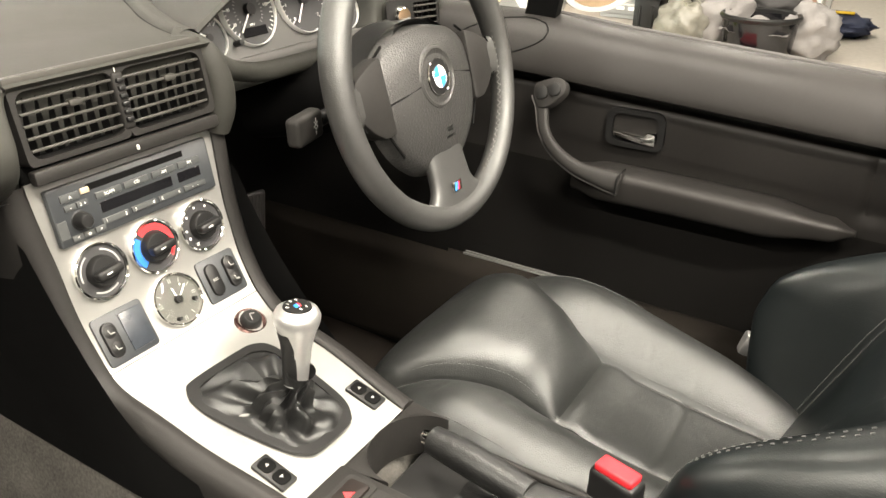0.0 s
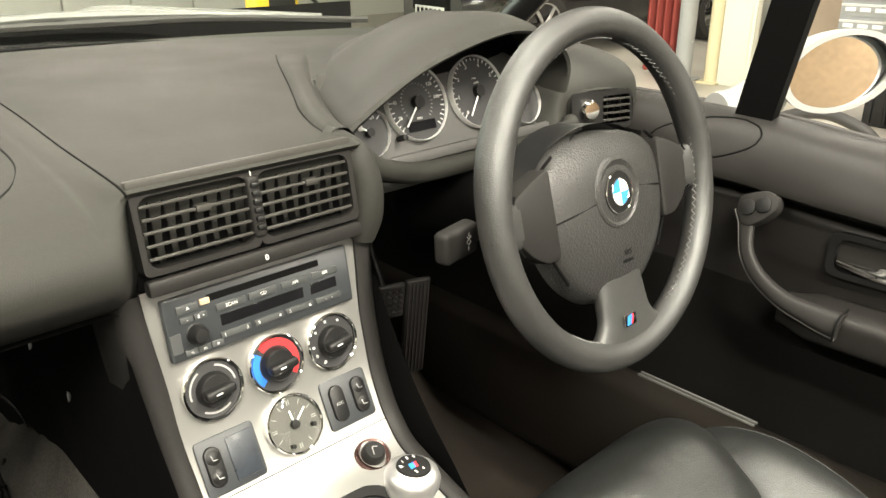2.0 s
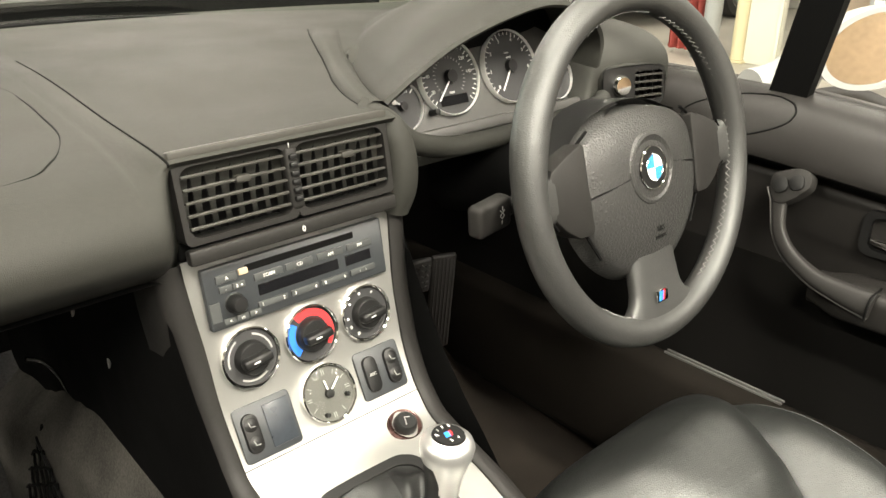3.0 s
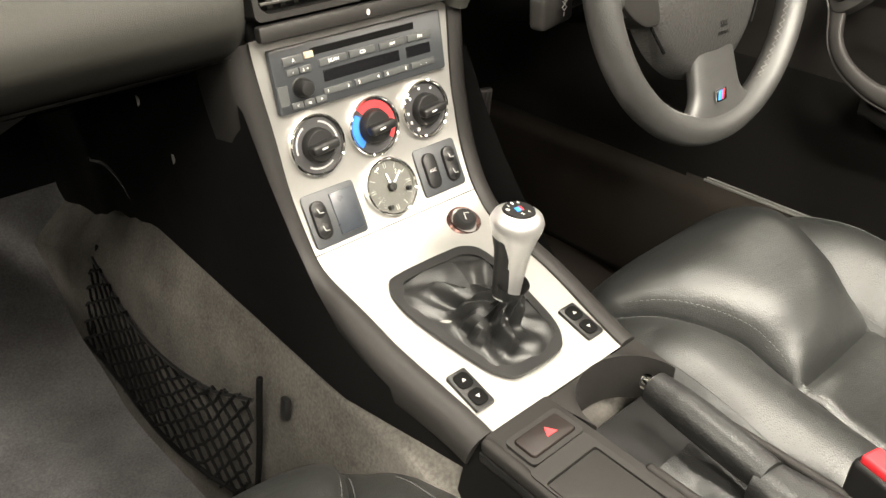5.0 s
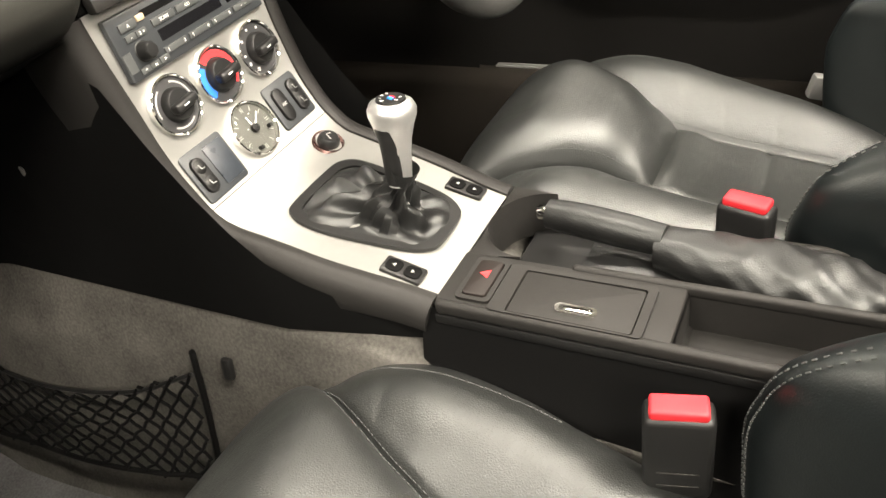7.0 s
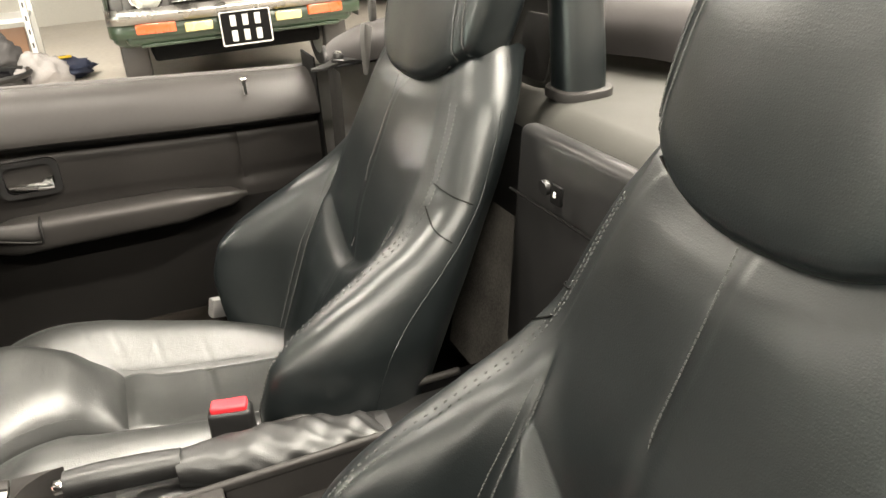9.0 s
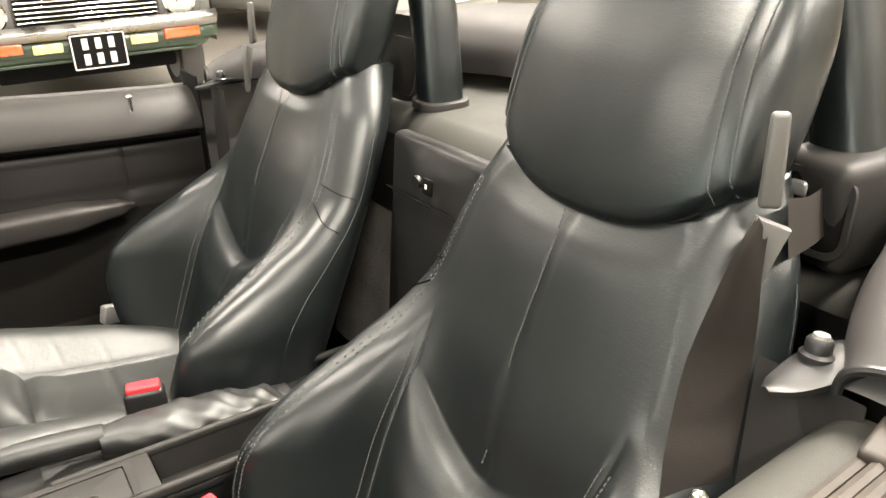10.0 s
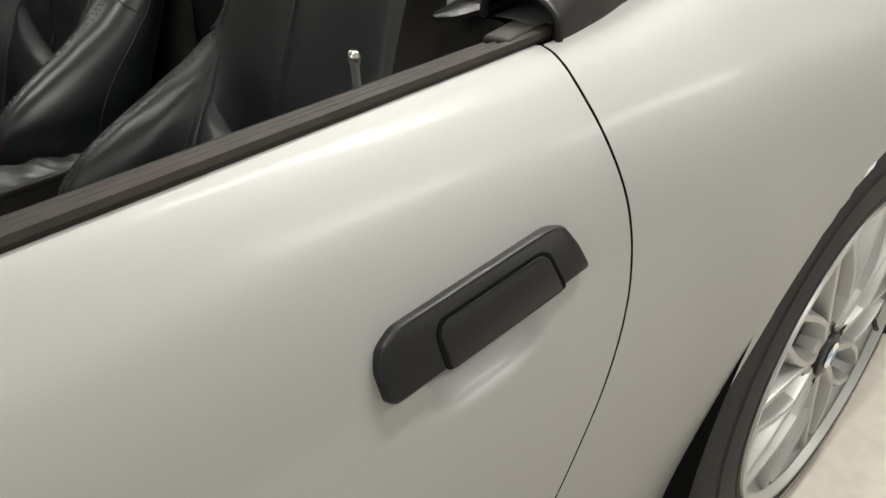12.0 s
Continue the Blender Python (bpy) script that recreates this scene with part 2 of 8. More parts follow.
def tube(pts, r, seg=8, n=None, closed=False, bm=None, caps=True):
    """A round bar along pts (smoothed to n pieces); r may be a function of 0..1."""
    b = bm or bmesh.new()
    P = spline(pts, n) if n else [Vector(p) for p in pts]
    rings, side = [], None
    for i, p in enumerate(P):
        if closed:
            d = P[(i + 1) % len(P)] - P[i - 1]
        else:
            d = P[min(i + 1, len(P) - 1)] - P[max(i - 1, 0)]
        d.normalize()
        if side is None:
            side = d.orthogonal().normalized()
        side = (side - d * side.dot(d)).normalized()
        up = d.cross(side)
        rr = r(i / (len(P) - 1)) if callable(r) else r
        rings.append([b.verts.new(p + rr * (math.cos(a) * side + math.sin(a) * up)) for a in (2 * math.pi * k / seg for k in range(seg))])
    m = len(rings)
    for i in range(m if closed else m - 1):
        A, B = rings[i], rings[(i + 1) % m]
        for k in range(seg):
            b.faces.new((A[k], A[(k + 1) % seg], B[(k + 1) % seg], B[k]))
    if caps and not closed:
        b.faces.new(rings[0])
        b.faces.new(list(reversed(rings[-1])))
    return b


def revolve(profile, m, seg=32, bm=None, caps=True):
    """Profile rows (r, h) turned round the local z axis."""
    b = bm or bmesh.new()
    rings = []
    for r, h in profile:
        rings.append([b.verts.new(m @ Vector((r * math.cos(2 * math.pi * k / seg), r * math.sin(2 * math.pi * k / seg), h))) for k in range(seg)])
    for A, B in zip(rings, rings[1:]):
        for k in range(seg):
            b.faces.new((A[k], A[(k + 1) % seg], B[(k + 1) % seg], B[k]))
    if caps:
        if profile[0][0] > 1e-5:
            b.faces.new(list(reversed(rings[0])))
        if profile[-1][0] > 1e-5:
            b.faces.new(rings[-1])
    bmesh.ops.remove_doubles(b, verts=[v for g in (rings[0], rings[-1]) for v in g], dist=1e-6)
    return b


def slab(outline, h, m, bevel=0.0, bm=None):
    """A flat plate of outline (x, y), h thick along local z from 0, with a bevelled top edge."""
    b = bm or bmesh.new()
    cx = sum(p[0] for p in outline) / len(outline)
    cy = sum(p[1] for p in outline) / len(outline)
    levels = [(1, 0, 0)] + ([(1, h - bevel, 0), (0.7, h - 0.3 * bevel, 1), (0, h, 1)] if bevel else [(1, h, 0)])
    rings = []
    for k, (f, z, inset) in enumerate(levels):
        ring = []
        for x, y in outline:
            dx, dy = x - cx, y - cy
            d = math.hypot(dx, dy) or 1
            s = 1 - (bevel * (1 - f) / d if inset else 0)
            ring.append(b.verts.new(m @ Vector((cx + dx * s, cy + dy * s, z))))
        rings.append(ring)
    n = len(outline)
    for A, B in zip(rings, rings[1:]):
        for k in range(n):
            b.faces.new((A[k], A[(k + 1) % n], B[(k + 1) % n], B[k]))
    b.faces.new(list(reversed(rings[0])))
    b.faces.new(rings[-1])
    return b


def rrect(w, h, r, n=4, cx=0.0, cy=0.0):
    """Outline of a rectangle with round corners."""
    out = []
    r = min(r, w / 2 - 1e-5, h / 2 - 1e-5)
    for sx, sy, a0 in ((1, 1, 0), (-1, 1, 90), (-1, -1, 180), (1, -1, 270)):
        for k in range(n + 1):
            a = radians(a0 + 90 * k / n)
            out.append((cx + sx * (w / 2 - r) + r * math.cos(a), cy + sy * (h / 2 - r) + r * math.sin(a)))
    return out


def rounded(o, d):
    """The outline with its corners rounded over a length d."""
    out = []
    for a, p, c in zip(o[-1:] + o[:-1], o, o[1:] + o[:1]):
        a, p, c = Vector(a), Vector(p), Vector(c)
        s, e = p + (a - p) * min(0.45, d / (a - p).length), p + (c - p) * min(0.45, d / (c - p).length)
        out += [tuple(s * (1 - t) ** 2 + p * 2 * t * (1 - t) + e * t * t) for t in (0, 0.33, 0.67, 1)]
    return out


def ring_plate(outer, inner, h, m, bm=None):
    """A plate between two outlines with the same number of points."""
    b = bm or bmesh.new()
    R = [[b.verts.new(m @ Vector((x, y, z))) for x, y in o] for o, z in ((outer, 0), (outer, h), (inner, h), (inner, 0))]
    n = len(outer)
    for A, B in ((R[0], R[1]), (R[1], R[2]), (R[2], R[3]), (R[3], R[0])):
        for k in range(n):
            b.faces.new((A[k], A[(k + 1) % n], B[(k + 1) % n], B[k]))
    return b


def arc_band(r0, r1, a0, a1, h, m, n=24, bm=None):
    """A flat band of a ring between two angles in degrees."""
    b = bm or bmesh.new()
    def f(u, v):
        a = radians(a0 + (a1 - a0) * u)
        r = r0 + (r1 - r0) * v
        return m @ Vector((r * math.cos(a), r * math.sin(a), h))
    return surf(n, 1, f, bm=b)


def axes(origin, x, y):
    """A frame at origin from its x and y directions."""
    x = Vector(x).normalized()
    z = x.cross(Vector(y)).normalized()
    y = z.cross(x)
    m = Matrix((x, y, z)).transposed().to_4x4()
    m.translation = origin
    return m


def lettering(text, size, m, mat, parent, name="lettering", label="", align="CENTER", depth=0.0003):
    """Words as a mesh, flat, on the frame m."""
    cu = bpy.data.curves.new("text", "FONT")
    cu.body, cu.size, cu.align_x, cu.align_y, cu.extrude = text, size, align, "CENTER", depth
    cu.resolution_u = 2
    tmp = bpy.data.objects.new("text", cu)
    me = bpy.data.meshes.new_from_object(tmp)
    bpy.data.objects.remove(tmp)
    bpy.data.curves.remove(cu)
    me.transform(m)
    me.materials.clear()
    me.materials.append(mat)
    ob = new(name, me)
    ob.parent = parent
    if parent.type == "EMPTY":
        ob.matrix_parent_inverse = parent.matrix_basis.inverted()
    if label:
        ob["label"] = label
    return ob


def stitches(pts, n, parent, mat=None, length=0.006, r=0.0007, name="stitching"):
    """A row of small thread stitches along a line."""
    P = spline(pts, n * 2)
    b = bmesh.new()
    for k in range(0, len(P) - 1, 2):
        d = (P[k + 1] - P[k])
        if d.length < 1e-6:
            continue
        d.normalize()
        tube([P[k], P[k] + d * length], r, 5, bm=b)
    return part(name, b, mat or STITCH, parent)


# ---- the garage ----
FLOOR = material("painted_concrete_floor", (0.42, 0.39, 0.345), 0.42, var=0.16, scale=1.6, fine=26, bump=0.12, bump_scale=60, rough_var=0.12)
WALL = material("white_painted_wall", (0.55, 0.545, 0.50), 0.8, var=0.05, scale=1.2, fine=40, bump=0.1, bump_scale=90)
# Unseen ceiling, coloured dark to hold back bounced light in the cabin.
CEILING = material("dark_ceiling_panel", (0.13, 0.128, 0.12), 0.8, var=0.04, scale=1.0, fine=30)
BRICKWALL = material("tan_painted_wall", (0.24, 0.165, 0.10), 0.85, var=0.22, scale=1.6, fine=14, bump=0.2, bump_scale=40)
BOARD = material("tan_hardboard", (0.5, 0.42, 0.32), 0.7, var=0.1, scale=4, fine=60)

def plain_box(name, lo, hi, mat, parent=None, r=0.0, label=""):
    c = [(a + b) / 2 for a, b in zip(lo, hi)]
    return part(name, rbox([b - a for a, b in zip(lo, hi)], r, 2, pose(*c)), mat, parent, label)

X0, X1, Y0, Y1 = -6.0, 9.5, -9.0, 9.5
tagged(plain_box("floor", (X0, Y0, -0.1), (X1, Y1, 0), FLOOR), "pale painted concrete garage floor", "floor", kind="structure")
tagged(plain_box("wall_south", (X0, Y0 - 0.15, 0), (X1, Y0, CEIL), BRICKWALL), "tan painted garage wall", "wall", kind="structure")
tagged(plain_box("wall_north", (X0, Y1, 0), (X1, Y1 + 0.15, CEIL), WALL), "white painted garage wall", "wall", kind="structure")
tagged(plain_box("wall_west", (X0 - 0.15, Y0 - 0.15, 0), (X0, Y1 + 0.15, CEIL), WALL), "white painted garage wall", "wall", kind="structure")
tagged(plain_box("wall_east", (X1, Y0 - 0.15, 0), (X1 + 0.15, Y1 + 0.15, CEIL), WALL), "white painted garage wall", "wall", kind="structure")
tagged(plain_box("ceiling", (X0 - 0.15, Y0 - 0.15, CEIL), (X1 + 0.15, Y1 + 0.15, CEIL + 0.1), CEILING), "dark grey garage ceiling, out of view", "ceiling", kind="structure")

LAMPBODY = material("white_lamp_housing", (0.75, 0.75, 0.72), 0.4, var=0.03)
fit0 = thing("ceiling_light", (TUBES[0][0], TUBES[0][1], CEIL), "white fluorescent strip light fixed to the ceiling", "ceiling light", "strip lights")
part("housing", rbox((0.2, 1.56, 0.06), 0.008, 2, pose(TUBES[0][0], TUBES[0][1], CEIL - 0.04)), LAMPBODY, fit0)
for tx, ty, tr in TUBES[1:]:
    copy_thing(fit0, pose(tx, ty, CEIL))


# ---- car body: side panels ----
def shut_y(z):
    """Where the rear edge of the door lies at a height."""
    return curve([(0.30, -0.265), (0.45, -0.325), (0.557, -0.388), (0.60, -0.415), (0.64, -0.443), (0.68, -0.468), (0.715, -0.487), (0.745, -0.498), (0.78, -0.504), (0.83, -0.5075), (0.87, -0.515), (1.0, -0.520)], z)

SIDE_KEYS = [(0.862, 0.668), (0.858, 0.682), (0.845, 0.703), (0.82, 0.731), (0.785, 0.757), (0.745, 0.776), (0.68, 0.795), (0.60, 0.802), (0.50, 0.797), (0.40, 0.785), (0.30, 0.77), (0.2, 0.745)]

SIDE = [(p.x, p.y) for p in spline([(*p, 0) for p in SIDE_KEYS], 132)]

def side_point(y, s, side=-1):
    """Outer skin: s from 0 at the waist to 1 at the sill."""
    k = s * (len(SIDE) - 1)
    i = min(int(k), len(SIDE) - 2)
    t = k - i
    z = SIDE[i][0] * (1 - t) + SIDE[i + 1][0] * t
    x = SIDE[i][1] * (1 - t) + SIDE[i + 1][1] * t
    # the waist runs outwards towards the front and up a little
    up = max(0, 1 - s * 2.2)
    x += 0.075 * (y + 0.53) * up if y > -0.53 else -0.10 * (-(y + 0.53)) * up
    z += up * (0.03 * max(0, y + 0.53) + lerp_table([(-1.6, 0.06), (-1.0, 0.035), (-0.53, 0.0)], y))
    # rear wing swells out over the wheel
    sw = lerp_table([(-1.5, 0.6), (-1.15, 1.0), (-0.98, 1.0), (-0.72, 0.42), (-0.54, 0.0)], y)
    x += 0.026 * sw * lerp_table([(0.2, 0.6), (0.45, 0.8), (0.66, 1.0), (0.78, 0.8), (0.90, 0.1)], z)
    return Vector((side * x, y, z))

HUB = (-0.795, -1.012, 0.322)
ARCH = 0.378

def side_panel(y_a, y_b, ny, ns, side=-1, arch=False):
    """A skin between two edge lines y_a(z), y_b(z), with its returned edges."""
    b = bmesh.new()
    rows = []
    for j in range(ns + 1):
        s = (j / ns) ** 1.0
        row = []
        for i in range(ny + 1):
            z = side_point(-0.4, s)[2]
            ya, yb = y_a(z), y_b(z)
            row.append(side_point(ya + (yb - ya) * i / ny, s, side))
        rows.append(row)
    V = [[b.verts.new(p) for p in row] for row in rows]
    for j in range(ns):
        for i in range(ny):
            c = (rows[j][i] + rows[j + 1][i + 1]) / 2
            b.faces.new((V[j][i], V[j][i + 1], V[j + 1][i + 1], V[j + 1][i]))
    return b

def solidify_in(b, d, side=-1):
    bmesh.ops.recalc_face_normals(b, faces=b.faces)
    geo = bmesh.ops.extrude_face_region(b, geom=list(b.faces))
    for v in [g for g in geo["geom"] if isinstance(g, bmesh.types.BMVert)]:
        v.co.x -= side * d
        v.co.z -= 0.15 * d

car = thing("sports_car_body", (0, -0.3, 0), "silver metallic two-seat roadster body with the soft top folded down", "car")
door_l = thing("passenger_door", (-0.7, -0.1, 0.3), "closed silver car door with black waist seal and handle", "car door", "car doors")

b = side_panel(lambda z: shut_y(z) + 0.0012, lambda z: 0.62, 250, 190)
for v in b.verts:
    # hand recess below the handle
    q = (abs(-v.co.y - 0.337) / 0.054) ** 3 + (abs(v.co.z - 0.738) / 0.030) ** 3
    if q < 1:
        v.co.x += 0.012 * (1 - q) ** 2 * (1 + 2 * q)
solidify_in(b, 0.012)
part("outer_skin", b, PAINT, door_l)

def quarter_panel(side=-1):
    """Rear wing skin with its wheel arch cut round and a returned lip."""
    b = bmesh.new()
    ns, ny = 56, 70
    V = []
    for j in range(ns + 1):
        s = j / ns
        z0 = side_point(-0.4, s)[2]
        V.append([b.verts.new(side_point((shut_y(z0) - 0.0018) * (1 - i / ny) - 1.75 * i / ny, s, side)) for i in range(ny + 1)])
    for j in range(ns):
        for i in range(ny):
            q = (V[j][i], V[j][i + 1], V[j + 1][i + 1], V[j + 1][i])
            if all(math.hypot(v.co.y - HUB[1], v.co.z - HUB[2]) < ARCH for v in q):
                continue
            b.faces.new(q)
    for v in [v for v in b.verts if not v.link_faces]:
        b.verts.remove(v)
    # pull the ragged rim onto the arch circle
    for v in b.verts:
        dy, dz = v.co.y - HUB[1], v.co.z - HUB[2]
        d = math.hypot(dy, dz)
        if d < ARCH:
            v.co.y, v.co.z = HUB[1] + dy / d * ARCH, HUB[2] + dz / d * ARCH
    rim = [e for e in b.edges if e.is_boundary and all(abs(math.hypot(v.co.y - HUB[1], v.co.z - HUB[2]) - ARCH) < 0.002 for v in e.verts)]
    ex = bmesh.ops.extrude_edge_only(b, edges=rim)
    for v in [g for g in ex["geom"] if isinstance(g, bmesh.types.BMVert)]:
        v.co.x -= side * 0.10
    return b

part("rear_wing", quarter_panel(-1), PAINT, car)
part("rear_wing", quarter_panel(1), PAINT, car)

for sd_ in (-1, 1):
    def edge_pt(u, v, sd_=sd_):
        y = -0.535 - 1.2 * u
        p = side_point(y, 0, sd_)
        k = v
        return Vector((p.x - sd_ * (0.07 + 0.10 * max(0, -y - 0.8)) * k, y, p.z + 0.006 * math.sin(2.4 * k)))
    part("deck_edge", surf(40, 8, edge_pt), PAINT, car)
# black backing strip that darkens the panel gap at the door edge, and the wheel well
def gap_point(u, v):
    z = 0.868 - 0.6 * v
    y = shut_y(z)
    s = (0.862 - z) / 0.662
    p = side_point(y, max(0, min(1, next((k / 200 for k in range(201) if side_point(-0.4, k / 200)[2] <= z), 1))))
    return Vector((p.x + 0.010, y - 0.02 + 0.04 * u, p.z - 0.004))
part("shut_gap", surf(2, 40, gap_point), BLACK, car, "black backing strip that darkens the shut line")
well = bmesh.new()
surf(40, 4, lambda u, v: Vector((-0.81 + 0.30 * v, HUB[1] + 0.40 * math.cos(math.pi * (1.15 - 1.3 * u)), HUB[2] + 0.40 * math.sin(math.pi * (1.15 - 1.3 * u)))), bm=well)
surf(4, 4, lambda u, v: Vector((-0.52, HUB[1] - 0.4 + 0.8 * u, 0.05 + 0.66 * v)), bm=well)
part("wheel_well", well, BLACK, car)

# deck behind the cockpit, boot lid and tail
def deck(u, v):
    y = -0.95 - 0.85 * v
    xm = 0.66 - 0.055 * v
    x = -xm + 2 * xm * u
    e = side_point(y, 0)
    return Vector((x, y, e.z + 0.02 * (1 - (2 * u - 1) ** 2) - 0.10 * v * v))
part("rear_deck", surf(24, 12, deck), PAINT, car)
part("tail_panel", surf(16, 6, lambda u, v: Vector((-0.66 + 1.32 * u, -1.79 - 0.08 * math.sin(v * 2), 0.84 - 0.6 * v))), PAINT, car)

# bonnet, scuttle and front wings ahead of the windscreen
def bonnet(u, v):
    y = 1.10 + 1.25 * v
    w = 0.70 - 0.06 * v
    x = -w + 2 * w * u
    return Vector((x, y - 0.10 * (2 * u - 1) ** 2, 0.868 - 0.02 * v - 0.16 * v * v - 0.05 * (2 * u - 1) ** 4))
part("bonnet", surf(20, 16, bonnet), PAINT, car)
SCUTTLE = material("grey_scuttle_plastic", (0.2, 0.2, 0.19), 0.6, var=0.1)
def scuttle(u, v):
    x = -0.68 + 1.36 * u
    bow = 0.12 * (abs(x) / 0.6) ** 2
    return Vector((x, 0.985 - bow + 0.13 * v, 0.944 + 0.008 * math.sin(3.1 * v) - 0.06 * v))
part("scuttle_panel", surf(24, 6, scuttle), SCUTTLE, car)
for sd in (-1, 1):
    part("front_wing", surf(24, 10, lambda u, v, sd=sd: Vector((sd * (0.70 + 0.13 * math.sin(v * 1.6)), 0.62 + 1.6 * u, 0.865 + 0.02 * u - 0.25 * u * u * u - 0.55 * (v ** 1.6)))), PAINT, car)
part("sill", rbox((0.10, 1.3, 0.1), 0.02, 3, pose(-0.72, 0.0, 0.22)), PAINT, car)
part("sill", rbox((0.10, 1.3, 0.1), 0.02, 3, pose(0.72, 0.0, 0.22)), PAINT, car)

# floor pan carpet, tunnel, toe board, rear bulkhead
def carpet_floor(u, v):
    y = -0.62 + 1.75 * v
    z = 0.20 + 0.008 * noise.noise((u * 9, v * 9, 0.3)) * max(0, min(1, (0.75 - y) / 0.2))
    if y > 0.70:
        z += (y - 0.70) * 0.62
    return Vector((-0.68 + 1.36 * u, y, z))
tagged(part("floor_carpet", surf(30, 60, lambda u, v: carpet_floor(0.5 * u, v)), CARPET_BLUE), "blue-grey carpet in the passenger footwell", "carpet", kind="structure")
tagged(part("floor_carpet", surf(30, 60, lambda u, v: carpet_floor(0.5 + 0.5 * u, v)), DRIVER_CARPET), "brown carpet in the driver's footwell, darkened for shade", "carpet", kind="structure")
def tunnel(u, v):
    y = -0.60 + 1.65 * v
    top = lerp_table([(-0.6, 0.49), (-0.05, 0.52), (0.05, 0.565), (0.5, 0.578), (0.62, 0.56), (0.75, 0.505), (0.87, 0.46), (1.05, 0.41)], y)
    wb = lerp_table([(-0.6, 0.16), (0.3, 0.172), (0.7, 0.192), (0.85, 0.215), (1.05, 0.24)], y)
    s = abs(2 * u - 1)
    x = lerp_table([(0, 0), (0.30, 0.095), (0.42, 0.125), (0.60, wb - 0.028), (0.80, wb - 0.006), (1.0, wb + 0.012)], s)
    k = lerp_table([(0, 1.0), (0.30, 0.995), (0.42, 0.955), (0.60, 0.76), (0.80, 0.36), (1.0, 0.0)], s)
    return Vector((math.copysign(x, u - 0.5), y, 0.185 + (top - 0.185) * k))
tagged(part("tunnel_carpet", surf(60, 40, tunnel), CARPET), "charcoal carpet over the transmission tunnel", "carpet", kind="structure")
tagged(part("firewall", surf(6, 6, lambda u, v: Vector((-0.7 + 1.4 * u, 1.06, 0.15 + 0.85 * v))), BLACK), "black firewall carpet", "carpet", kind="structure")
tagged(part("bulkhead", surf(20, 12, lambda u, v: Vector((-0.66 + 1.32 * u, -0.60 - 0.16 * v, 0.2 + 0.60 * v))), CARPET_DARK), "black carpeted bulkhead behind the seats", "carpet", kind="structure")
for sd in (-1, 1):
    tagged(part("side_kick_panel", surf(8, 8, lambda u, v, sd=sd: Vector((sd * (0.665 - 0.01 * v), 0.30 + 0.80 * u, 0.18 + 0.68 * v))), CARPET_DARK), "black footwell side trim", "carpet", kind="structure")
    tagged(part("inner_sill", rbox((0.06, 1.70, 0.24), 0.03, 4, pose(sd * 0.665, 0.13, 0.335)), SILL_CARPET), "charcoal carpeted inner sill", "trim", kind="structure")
for sx in (0.667, 0.676):
    part("scuff_plate", rbox((0.0035, 0.20, 0.004), 0.001, 2, pose(sx, 0.17, 0.4570)), ARM_METAL, car, "thin dull alloy scuff strip")


# ---- windscreen frame, quarter lights ----
screen = thing("windscreen", (0, 0.95, 0.97), "raked clear windscreen with black painted pillars", "windscreen")
def pillar_pts(sd):
    return [(sd * 0.66, 0.66, 0.93), (sd * 0.635, 0.50, 1.04), (sd * 0.60, 0.36, 1.15), (sd * 0.565, 0.25, 1.24)]
for sd in (-1, 1):
    part("pillar", tube(pillar_pts(sd), 0.022, 10, 14), DARK, screen)
part("header_rail", tube([(-0.565, 0.25, 1.24), (-0.3, 0.29, 1.262), (0, 0.30, 1.268), (0.3, 0.29, 1.262), (0.565, 0.25, 1.24)], 0.02, 10, 24), DARK, screen)
def screen_pt(u, v):
    x0 = -0.66 + 1.32 * u
    k = (abs(x0) / 0.66) ** 2
    base = Vector((x0, 0.965 - 0.30 * k, 0.975 - 0.04 * k))
    x1 = -0.565 + 1.13 * u
    top = Vector((x1, 0.30 - 0.05 * k, 1.268 - 0.028 * k))
    return base.lerp(top, v)
g = part("glass", surf(24, 8, screen_pt), WINDSCREEN, screen)
g.visible_shadow = False
facing(g, (0.0, 0.0, 1.0))
seal = [screen_pt(k / 24, 0) + Vector((0, -0.012, -0.008)) for k in range(25)]
part("lower_seal", tube(seal, 0.010, 8), BLACK, screen, "black band at the foot of the glass")


# ---- dashboard ----
dash = thing("dashboard", (0, 0.5, 0.85), "dark grey soft-touch dashboard with central air vents", "dashboard")
PROF = {
    "pass": [(0.96, 0.972), (0.60, 0.972), (0.40, 0.957), (0.30, 0.945), (0.247, 0.926), (0.226, 0.895), (0.248, 0.862), (0.34, 0.822), (0.60, 0.79)],
    "mid": [(0.96, 0.972), (0.60, 0.968), (0.40, 0.953), (0.274, 0.945), (0.2665, 0.938), (0.276, 0.926), (0.285, 0.85), (0.36, 0.82), (0.60, 0.80)],
    "drv": [(0.96, 0.972), (0.60, 0.968), (0.50, 0.962), (0.455, 0.930), (0.43, 0.888), (0.36, 0.872), (0.335, 0.866), (0.35, 0.858), (0.60, 0.85)],
    "side": [(0.96, 0.972), (0.66, 0.972), (0.52, 0.966), (0.43, 0.952), (0.385, 0.93), (0.375, 0.90), (0.378, 0.87), (0.40, 0.858), (0.60, 0.85)],
}
PROF = {k: spline([(0, *p) for p in v], 40) for k, v in PROF.items()}

def hood_edge(t):
    """Inner edge of the instrument hood, from its lip (0) to the windscreen (1)."""
    return 0.138 + 0.15 * t + 0.142 * t * t

